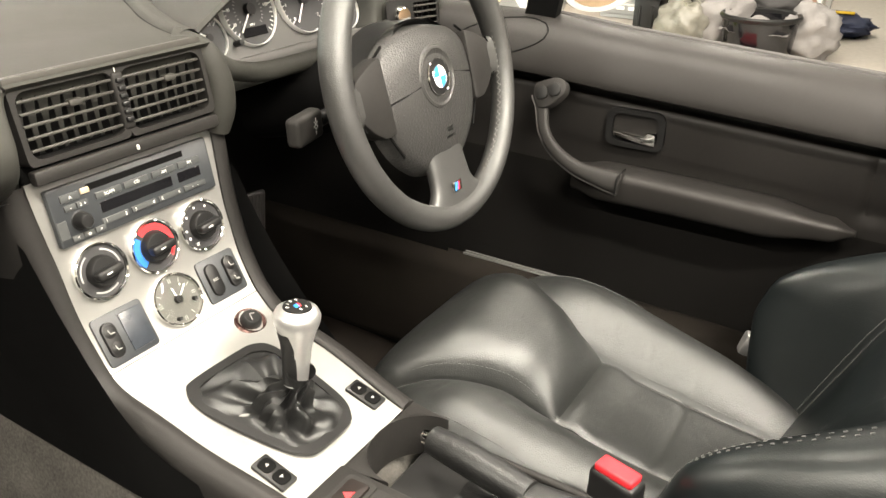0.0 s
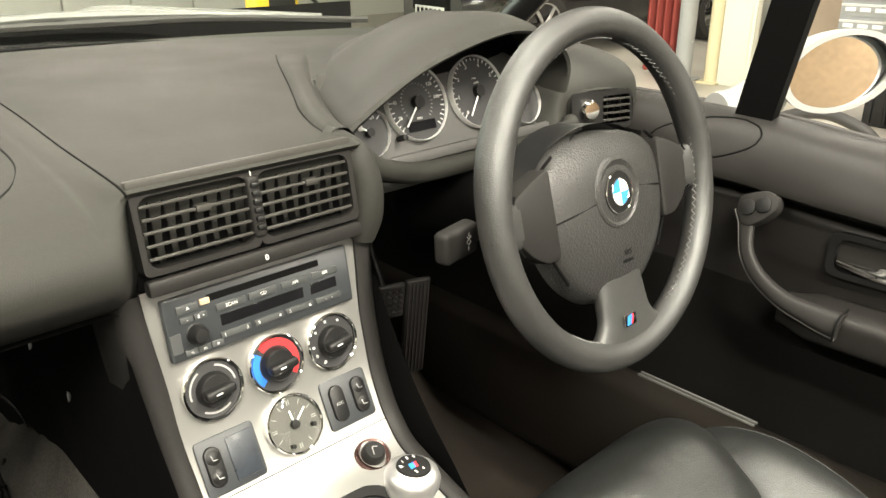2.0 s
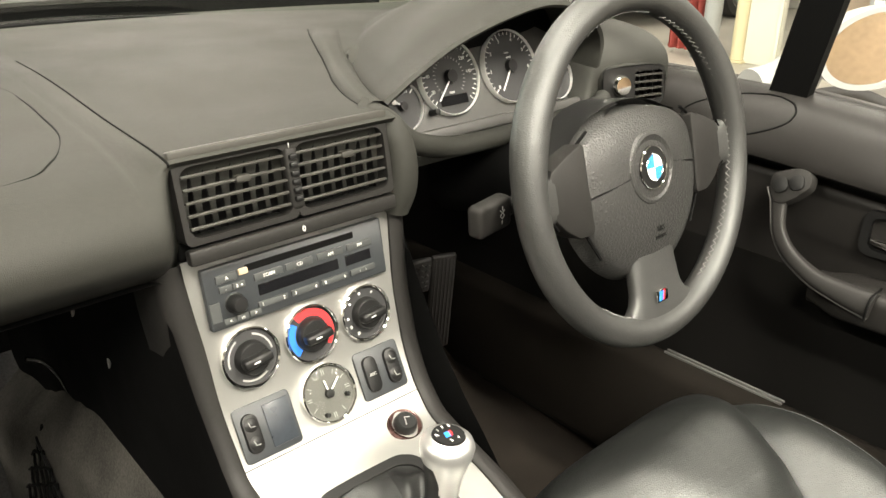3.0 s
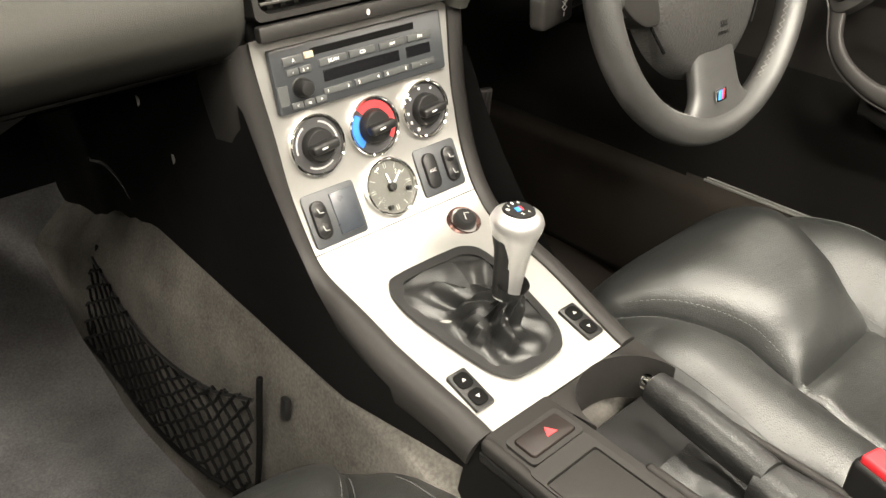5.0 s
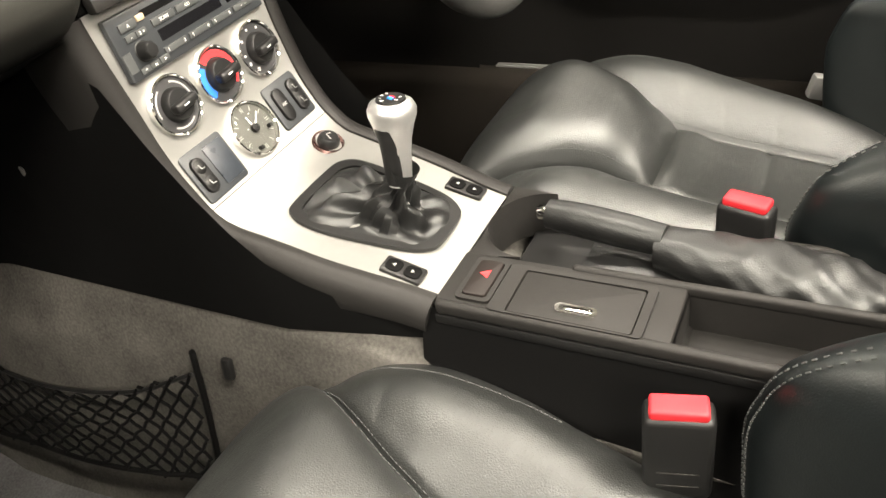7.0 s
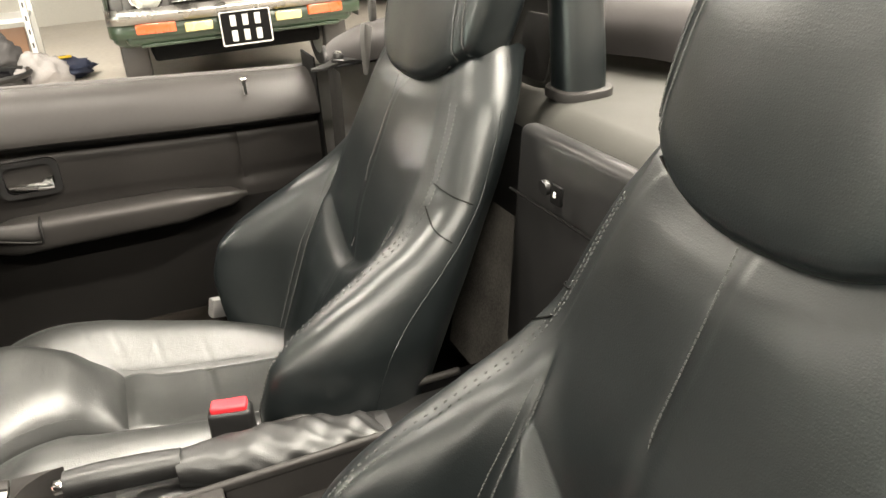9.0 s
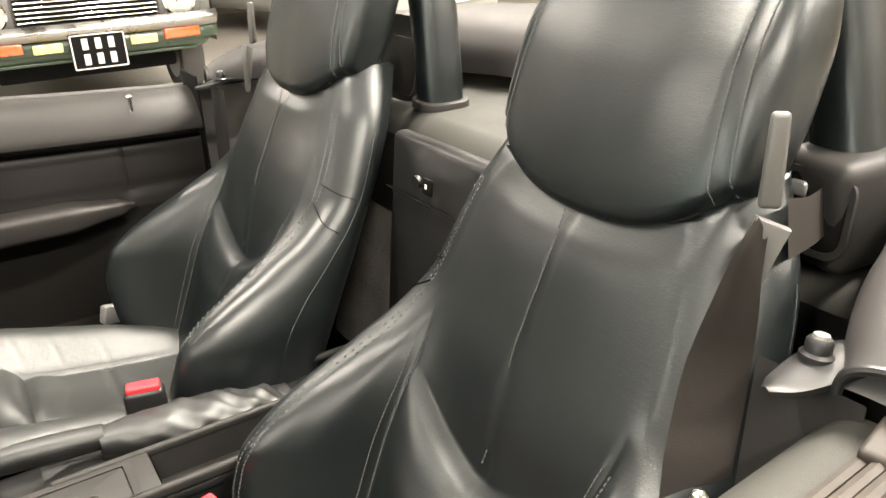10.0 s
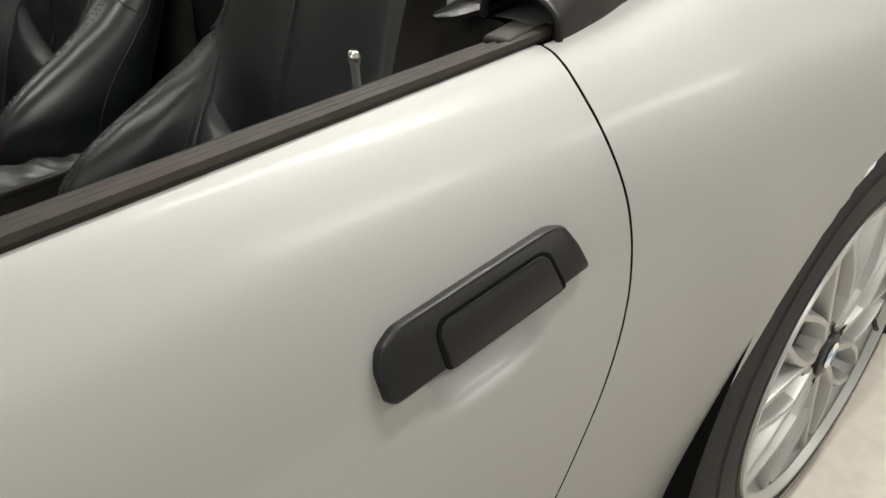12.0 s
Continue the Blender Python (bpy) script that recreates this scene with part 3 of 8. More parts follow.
def dash_pt(x, v):
    i = v * 40
    k = min(int(i), 39)
    def at(n):
        return PROF[n][k].lerp(PROF[n][k + 1], i - k)
    wp = lerp_table([(-0.134, 1.0), (-0.104, 0.0)], x)
    s = max(-0.1, (at("mid").y - 0.312) / 0.45)
    xe = hood_edge(s) - 0.008 - 0.010 * s
    wd = lerp_table([(xe - 0.004, 0.0), (xe + 0.055, 1.0)], x)
    ws = lerp_table([(0.500, 0.0), (0.545, 1.0)], x)
    wd *= 1 - ws
    p = at("mid") * (1 - wp - wd - ws) + at("pass") * wp + at("drv") * wd + at("side") * ws
    bow = 0.13 * (abs(x) / 0.6) ** 2 * max(0, (p.y - 0.3) / 0.66) ** 0.8
    return Vector((x, p.y - bow, p.z))

XS = sorted([-0.70 + 1.40 * i / 90 for i in range(91)] + [-0.15 + 0.005 * i for i in range(11)] + [0.105 + 0.006 * i for i in range(15)] + [0.498 + 0.005 * i for i in range(11)])
part("top_pad", surf(len(XS) - 1, 56, lambda u, v: dash_pt(XS[round(u * (len(XS) - 1))], v)), DASH, dash)

# raised lip that frames the middle pad and sweeps under the instruments
def dash_top(x, y):
    """Height of the dash top at x, y."""
    return min((dash_pt(x, k / 200) for k in range(120)), key=lambda p: abs(p.y - y)).z
def sunk(pts, r, rise):
    return [(x, y, dash_top(x, y) - r + rise) for x, y in pts]
groove = sunk([(0.104, 0.300), (0.113, 0.340), (0.132, 0.390), (0.153, 0.432), (0.180, 0.485), (0.208, 0.542), (0.240, 0.605), (0.271, 0.66), (0.33, 0.735), (0.40, 0.80)], 0.0016, 0.0011)
part("pad_groove", tube(groove[:8], 0.0012, 6, 60), BLACK, dash)
part("vent_lip", tube([(0.113, 0.308, 0.938), (0.121, 0.280, 0.927), (0.126, 0.270, 0.900), (0.125, 0.270, 0.870), (0.120, 0.278, 0.846)], lambda t: 0.015 + 0.003 * t, 18, 40), DASH, dash)
cowl_lip = [(0.108, 0.312, 0.940), (0.124, 0.292, 0.930), (0.148, 0.290, 0.909), (0.185, 0.298, 0.893), (0.235, 0.304, 0.882), (0.32, 0.306, 0.880), (0.42, 0.308, 0.882), (0.50, 0.320, 0.884), (0.545, 0.345, 0.882)]
part("lower_cowl", tube(cowl_lip, lambda t: 0.016 - 0.004 * min(1, 3 * t), 12, 50), DASH, dash)
bag_line = sunk([(-0.60, 0.560), (-0.30, 0.555), (-0.19, 0.548), (-0.160, 0.521), (-0.155, 0.470), (-0.155, 0.422), (-0.159, 0.359), (-0.182, 0.311), (-0.225, 0.290), (-0.40, 0.282), (-0.6, 0.280)], 0.0016, 0.0004)
part("airbag_seam", tube(bag_line, 0.0016, 6, 80), BLACK, dash, "closed airbag cover outline")
part("pad_seam", tube([dash_pt(-0.110, 0.10 + 0.036 * k) for k in range(11)], 0.0011, 6, 40), BLACK, dash)

# middle vents
VENTSLAT = material("vent_slat_plastic", (0.036, 0.0345, 0.031), 0.50, spec=0.2, var=0.08)
VY = 0.262
def vent_frame(y=VY):
    return axes((0, y, 0.905), (1, 0.0, 0), (0, 0.16, 0.987))
VM = vent_frame()
part("vent_panel", rbox((0.214, 0.090, 0.01), 0.003, 3, VM @ pose(0, -0.006, -0.027)), BLACK, dash)
part("vent_ledge", rbox((0.214, 0.014, 0.012), 0.003, 2, VM @ pose(0, -0.044, -0.004)), TRIM, dash)
for sx in (-1, 1):
    cx = sx * 0.0535
    vent = part("air_vent", ring_plate(rrect(0.107, 0.070, 0.006, 4, cx, 0.001), rrect(0.098, 0.060, 0.011, 4, cx - sx * 0.0005, 0.001), 0.022, VM @ pose(0, 0, -0.022)), TRIM, dash)
    part("duct", rbox((0.098, 0.062, 0.003), 0.001, 1, VM @ pose(cx, 0.001, -0.0215)), BLACK, vent)
    for k in range(5):
        part("slat", rbox((0.095, 0.0030, 0.005), 0.0013, 2, VM @ pose(cx - sx * 0.0005, 0.001 + 0.0108 * (k - 2), -0.0028, -8, 0, 0)), VENTSLAT, vent)
    # Vanes are black to put the vent's deep inner shade into their colour.
    for k in range(7):
        part("vane", rbox((0.0015, 0.056, 0.008), 0.0004, 1, VM @ pose(cx + 0.0125 * (k - 3), 0.001, -0.0130, 0, 24 + 5 * (k % 3), 0)), BLACK, vent)
    part("vent_tab", rbox((0.014, 0.0065, 0.009), 0.002, 2, VM @ pose(cx + 0.006, 0.0118, -0.003)), VENTSLAT, vent)
part("vent_brow", rbox((0.216, 0.009, 0.010), 0.002, 2, VM @ pose(0, 0.0405, -0.004)), VENTSLAT, dash)
wheel_holder = part("vent_wheel_holder", rbox((0.013, 0.056, 0.012), 0.004, 3, VM @ pose(0, 0.002, -0.003)), TRIM, dash)
for k in range(6):
    part("thumbwheel_rib", rbox((0.008, 0.005, 0.006), 0.0015, 2, VM @ pose(0, -0.016 + 0.0075 * k, 0.003)), DARK, wheel_holder)
lettering("0", 0.0075, VM @ pose(0, -0.0445, 0.0032), WHITE, dash)
lettering("I", 0.0075, VM @ pose(-0.001, 0.0315, 0.0012), WHITE, dash)

# glovebox, underside, screws
glove = thing("glovebox", (-0.42, 0.3, 0.8), "black glovebox and lower panel under the dashboard", "glovebox")
def glove_pt(u, v):
    x = -0.69 + 0.56 * u
    return Vector((x, 0.262 + 0.098 * v, 0.846 - 0.032 * v - 0.006 * v * v))
part("lid", surf(20, 8, glove_pt), DARK, glove)
part("lower_edge", tube([(-0.69, 0.360, 0.808), (-0.42, 0.362, 0.808), (-0.22, 0.364, 0.812), (-0.17, 0.372, 0.815)], 0.004, 8, 16), TRIM, glove)
part("back_panel", surf(8, 8, lambda u, v: Vector((-0.69 + (0.42 - 0.1 * v) * u, 0.362 + 0.07 * v, 0.806 - 0.072 * v))), DARK, glove)
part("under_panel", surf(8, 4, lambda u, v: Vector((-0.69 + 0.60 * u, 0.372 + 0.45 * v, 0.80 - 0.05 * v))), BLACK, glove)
for p in ((-0.173, 0.385, 0.786), (-0.148, 0.397, 0.714)):
    part("screw", revolve([(0, 0.003), (0.004, 0.002), (0.0055, 0)], axes(p, (0.3, 0.9, 0), (0, 0, 1)), 12), SATIN, glove, "bright screw head")
part("duct_ring", tube([(-0.200, 0.50, 0.693), (-0.185, 0.50, 0.684), (-0.174, 0.50, 0.662), (-0.168, 0.50, 0.636)], lambda t: 0.0032 - 0.0022 * t, 8, 14), CHROME, glove, "bright curved metal edge")

# ---- instruments ----
cluster = thing("instrument_cluster", (0.335, 0.375, 0.9), "instrument cluster with chrome-ringed black dials under a hood", "instrument cluster")
LIP = spline([(x, 0.0, z) for x, z in ((0.146, 0.930), (0.151, 0.943), (0.17, 0.957), (0.19, 0.970), (0.242, 0.997), (0.315, 1.018), (0.382, 1.026), (0.445, 1.015), (0.488, 0.992), (0.503, 0.968), (0.496, 0.940))], 72)
def hood_pt(s, t, d=0.0):
    """s along the lip 0..1, t from the lip (0) to the dash top (1), d inwards."""
    p = LIP[min(72, round(s * 72))]
    k = (p.x - 0.146) / 0.357
    xl, xr = hood_edge(t) + d, 0.503 + 0.014 * min(1, 6 * t) - 0.03 * t - d
    rise = lerp_table([(0.0, 1.0), (0.12, 1.13), (0.4, 1.02), (0.7, 0.56), (1.0, -0.1)], t)
    z = 0.935 + 0.014 * t + (p.z - 0.935) * rise - d
    y = 0.312 + 0.45 * t + 0.016 * (2 * k - 1) ** 2 - 0.010
    return Vector((xl + (xr - xl) * k, y, z))
b = surf(72, 24, lambda u, v: hood_pt(u, v))
surf(72, 6, lambda u, v: hood_pt(u, 0.20 * v, 0.006), bm=b)
surf(72, 2, lambda u, v: hood_pt(u, 0, 0.006 * v) + Vector((0, -0.003 * math.sin(math.pi * v), 0)), bm=b)
bmesh.ops.remove_doubles(b, verts=b.verts, dist=1e-5)
part("hood", b, DASH, cluster)
# rolled edge where the hood meets the pad
def pad_height(y):
    return curve([(0.27, 0.944), (0.40, 0.953), (0.60, 0.968), (0.96, 0.972)], y)
BAND = [(0.296, 0.103), (0.340, 0.113), (0.390, 0.132), (0.432, 0.153), (0.485, 0.180), (0.542, 0.208), (0.605, 0.240), (0.66, 0.271)]
def band_pt(u, v):
    """A soft ridge between the pad's groove and the foot of the hood."""
    y = 0.296 + 0.364 * v
    x0 = curve(BAND, y)
    x1 = hood_edge(max(0, (y - 0.302) / 0.45)) + 0.006
    rise = curve([(0, -0.001), (0.12, 0.0042), (0.30, 0.0068), (0.52, 0.0058), (0.75, -0.002), (1.0, -0.016)], u)
    fade = curve([(0.0, 1.0), (0.55, 1.0), (1.0, 0.1)], v)
    return Vector((x0 + (x1 - x0) * u, y, pad_height(y) + (rise * fade if rise > 0 else rise)))
part("hood_band", surf(20, 40, band_pt), DASH, cluster)
CM = axes((0.338, 0.385, 0.935), (1, 0, 0), (0, 0.33, 0.944))
part("panel", slab([(-0.175, -0.064), (0.165, -0.064), (0.165, 0.0), (0.148, 0.040), (0.10, 0.064), (0.04, 0.072), (-0.04, 0.062), (-0.10, 0.040), (-0.145, 0.014), (-0.168, -0.012), (-0.176, -0.036)], 0.006, CM @ pose(0, 0, -0.009), 0.002), DIALTRIM, cluster)
part("lower_ledge", rbox((0.345, 0.014, 0.022), 0.004, 2, CM @ pose(-0.002, -0.060, 0.004)), DIALTRIM, cluster)
part("backdrop", surf(24, 2, lambda u, v: hood_pt(u, 0.20, 0.007) * (1 - v) + Vector((0.19 + 0.31 * u, 0.41, 0.875)) * v), BLACK, cluster)

# Pale ring colour stands in for the glint chrome lacks under the hood.
PALE_RING = material("bright_dial_ring", (0.80, 0.80, 0.78), 0.35, metal=0.5, var=0.04)
def dial(cx, cy, r, ticks, needle, names, flat=0.0, size=0.007):
    m = CM @ pose(cx, cy, 0.0)
    d = part("dial", revolve([(0, 0.0012), (r, 0.0012), (r, -0.004)], m, 48), DIAL, cluster)
    part("ring", revolve([(r * 0.992, 0.0), (r * 0.992, 0.0045), (r * 1.010, 0.0056), (r * 1.028, 0.0045), (r * 1.03, -0.004)], m, 48, caps=False), PALE_RING, d)
    tk = bmesh.new()
    for a, ln, w in ticks:
        rr = r * 0.955
        rbox((ln, w, 0.0004), 0, 1, m @ pose(0, 0, 0.0016, 0, 0, a) @ pose(rr - ln / 2, 0, 0), tk)
    part("scale_marks", tk, WHITE, d)
    part("needle", rbox((r * 0.8, 0.0022, 0.0012), 0.0004, 1, m @ pose(0, 0, 0.006, 0, 0, needle) @ pose(r * 0.42, 0, 0)), WHITE, d)
    part("needle_cap", revolve([(0, 0.009), (r * 0.17, 0.0085), (r * 0.19, 0.0025)], m, 20), DARK, d)
    for txt, a, rad, sz in names:
        lettering(txt, sz, m @ pose(r * rad * math.cos(radians(a)), r * rad * math.sin(radians(a)), 0.0017), WHITE, d)
    return d

sp = [(225 - 270 * k / 32, 0.006 if k % 2 == 0 else 0.0035, 0.0011) for k in range(33)]
dial(-0.044, 0.004, 0.0455, sp, 226, [("20", 207, 0.74, 0.0062), ("40", 173, 0.74, 0.0062), ("60", 140, 0.72, 0.0062), ("80", 108, 0.74, 0.0062), ("100", 73, 0.74, 0.0062), ("120", 38, 0.70, 0.0062), ("140", 5, 0.72, 0.0062), ("MPH", 268, 0.42, 0.0042)])
inner = [(225 - 270 * k / 24, 0.003, 0.0007) for k in range(25)]
tk = bmesh.new()
for a, ln, w in inner:
    rbox((ln, w, 0.0004), 0, 1, CM @ pose(-0.044, 0.004, 0.0016, 0, 0, a) @ pose(0.0235, 0, 0), tk)
part("inner_scale", tk, GREYPRINT, cluster)
scr = part("odometer_window", rbox((0.044, 0.012, 0.0012), 0.0005, 1, CM @ pose(-0.044, -0.024, 0.0022)), SCREEN, cluster)
part("trip_button", revolve([(0, 0.014), (0.0038, 0.013), (0.004, 0)], CM @ pose(-0.082, -0.034, 0.0), 14), DARK, cluster)
tc = [(225 - 270 * k / 28, 0.006 if k % 4 == 0 else 0.0035, 0.0012) for k in range(29)]
dial(0.060, 0.004, 0.0455, tc, 232, [(str(k), 225 - 270 * k / 7, 0.75, 0.0066) for k in range(8)] + [("1/min", 95, 0.38, 0.0036), ("x1000", 85, 0.25, 0.0036)])
fl = [(150 - 110 * k / 4, 0.006, 0.0013) for k in range(5)]
dial(-0.125, -0.020, 0.029, fl, 148, [("1/1", 60, 0.66, 0.006)])
part("fuel_symbol", rbox((0.006, 0.0085, 0.0004), 0, 1, CM @ pose(-0.134, -0.012, 0.0017)), WHITE, cluster)
dial(0.142, -0.020, 0.030, [(150 - 110 * k / 4, 0.006, 0.0013) for k in range(4)], 122, [])
part("red_zone", arc_band(0.0235, 0.027, 34, 48, 0.0018, CM @ pose(0.142, -0.020, 0)), REDPRINT, cluster)

# driver's side vent with bright knob
rv = thing("side_air_vent", (0.56, 0.32, 0.9), "round-cornered side air vent with a chrome knob", "air vent")
RM = axes((0.600, 0.334, 0.893), (0.955, -0.28, 0), (0, 0.12, 0.993)) @ Matrix.Scale(0.80, 4)
def pod_pt(u, v):
    a = 2 * math.pi * u
    return RM @ Vector((0.070 * math.copysign(abs(math.cos(a)) ** 0.6, math.cos(a)) * (1 + 0.06 * v), (0.037 + 0.006 * v) * math.copysign(abs(math.sin(a)) ** 0.5, math.sin(a)), 0.003 - 0.12 * v))
part("pod", surf(40, 6, pod_pt, closed=True), DASH, rv)
part("frame", ring_plate(rrect(0.134, 0.070, 0.014, 6), rrect(0.060, 0.050, 0.004, 6, 0.031, 0), 0.005, RM @ pose(0, 0, -0.001)), DARK, rv)
part("duct", rbox((0.064, 0.054, 0.002), 0, 1, RM @ pose(0.031, 0, -0.010)), BLACK, rv)
for k in range(4):
    part("slat", rbox((0.060, 0.0036, 0.010), 0.001, 2, RM @ pose(0.031, -0.0185 + 0.0122 * k, 0.001)), VENTSLAT, rv)
for k in range(3):
    part("vane", rbox((0.0016, 0.050, 0.006), 0.0004, 1, RM @ pose(0.016 + 0.015 * k, 0, -0.006)), DARK, rv)
part("knob", revolve([(0, 0.012), (0.015, 0.011), (0.0185, 0.007), (0.019, 0)], RM @ pose(-0.030, 0.003, 0.003), 28), CHROME, rv, "round chrome vent knob")


# ---- seats ----
def back_front(z):
    """The plane of the backrest's face at a height."""
    return -0.447 - 0.42 * (z - 0.72)

W_BACK = [(0.42, 0.19), (0.48, 0.226), (0.55, 0.246), (0.62, 0.249), (0.68, 0.238), (0.75, 0.219), (0.81, 0.206), (0.87, 0.189), (0.915, 0.167), (0.938, 0.155), (0.957, 0.146)]
CREST = [(0.42, 0.150), (0.50, 0.182), (0.60, 0.200), (0.66, 0.196), (0.72, 0.184), (0.78, 0.172), (0.86, 0.157), (0.92, 0.136), (0.957, 0.120)]
SEAM = [(0.42, 0.122), (0.64, 0.129), (0.71, 0.133), (0.76, 0.138), (0.82, 0.132), (0.90, 0.112), (0.957, 0.095)]
BULGE = [(0.42, 0.035), (0.47, 0.066), (0.53, 0.100), (0.585, 0.122), (0.62, 0.124), (0.65, 0.110), (0.68, 0.080), (0.71, 0.040), (0.74, 0.012), (0.78, 0.005), (0.86, 0.0), (0.957, -0.008)]
DEPTH = [(0.42, 0.006), (0.50, 0.012), (0.60, 0.022), (0.66, 0.026), (0.74, 0.018), (0.80, 0.009), (0.90, 0.003), (0.957, 0.0)]
SET_BACK = [(0.42, 0.0), (0.62, 0.0), (0.70, 0.010), (0.80, 0.024), (0.90, 0.028), (0.957, 0.024)]

def crease_z(x):
    """Lower edge of the shoulder panel."""
    k = min(1, abs(x) / 0.133)
    return 0.710 - 0.068 * (1 - k ** 1.6)

SEGS = (10, 10, 9, 9, 6, 6, 6, 6, 6)
def half_section(z):
    """Points (x, y) of the backrest's outline from the middle of its face round to the middle of its back."""
    w, xc, xs, bu, de, f = curve(W_BACK, z), curve(CREST, z), curve(SEAM, z), curve(BULGE, z), curve(DEPTH, z), back_front(z) - curve(SET_BACK, z)
    sd = 0.002 + 0.006 * max(0, min(1, (z - 0.72) / 0.1))
    ctrl = [(0, f - de), (0.52 * xs, f - 0.70 * de - 0.3 * sd), (xs, f - sd), (xs + 0.48 * (xc - xs), f + 0.58 * bu), (xc, f + bu - 0.002), (xc + 0.62 * (w - xc), f + 0.90 * bu - 0.012), (w, f + 0.55 * bu - 0.052), (w - 0.008, f - 0.085 + 0.1 * bu), (w * 0.72, f - 0.117), (0, f - 0.122)]
    # above the lumbar pad the face is one convex sheet
    q = max(0, min(1, (z - 0.715) / 0.075))
    q = q * q * (3 - 2 * q)
    sheet = (0.0, -0.002, -0.008, -0.0125, -0.020, -0.036, -0.062)
    ctrl = [(x, y + q * (f + d - y)) if k < 7 else (x, y) for k, ((x, y), d) in enumerate(zip(ctrl, sheet + (0, 0, 0)))]
    P = [Vector((-ctrl[1][0], ctrl[1][1], 0))] + [Vector((*p, 0)) for p in ctrl] + [Vector((-ctrl[-2][0], ctrl[-2][1], 0))]
    out = []
    for i, n in enumerate(SEGS):
        a, b, c, d = P[i:i + 4]
        for k in range(n):
            t = k / n
            if i == 1:
                t = 1 - (1 - t) ** 1.7
            elif i == 2:
                t = t ** 1.7
            out.append(0.5 * ((2 * b) + (c - a) * t + (2 * a - 5 * b + 4 * c - d) * t * t + (3 * b - a - 3 * c + d) * t ** 3))
    out.append(P[-2].copy())
    return out

def details(x, z, y):
    """Seams, the puffed lower pad and the tucked crease, added to the face."""
    ax = abs(x)
    xs = curve(SEAM, z)
    y -= 0.0045 * math.exp(-((ax - xs) / 0.0045) ** 2) * max(0, min(1, (0.765 - z) / 0.03))
    d = crease_z(x) - z
    win = max(0, 1 - (ax / (xs + 0.002)) ** 5)
    if d > 0:
        y += win * 0.021 * math.sqrt(1 - (1 - min(1, d / 0.034)) ** 2) * max(0.35, 1 - d / 0.5)
    else:
        y -= win * 0.004 * math.exp(d / 0.016)
    y -= 0.0022 * math.exp(-(x / 0.003) ** 2)
    # soft unevenness of the hide
    return y + 0.0016 * noise.noise((x * 14, z * 9, 0.4))

def neck_dip(x):
    return 0.043 * max(0, 1 - (abs(x) / 0.134) ** 2.6)

def face_y(x, z):
    """y of the finished face at x from the seat's middle."""
    S = half_section(z)[:sum(SEGS[:6]) + 1]
    ax = abs(x)
    for p, q in zip(S, S[1:]):
        if p.x <= ax <= q.x:
            t = (ax - p.x) / (q.x - p.x) if q.x > p.x else 0
            return details(x, z, p.y + (q.y - p.y) * t)
    return details(x, z, S[-1].y)

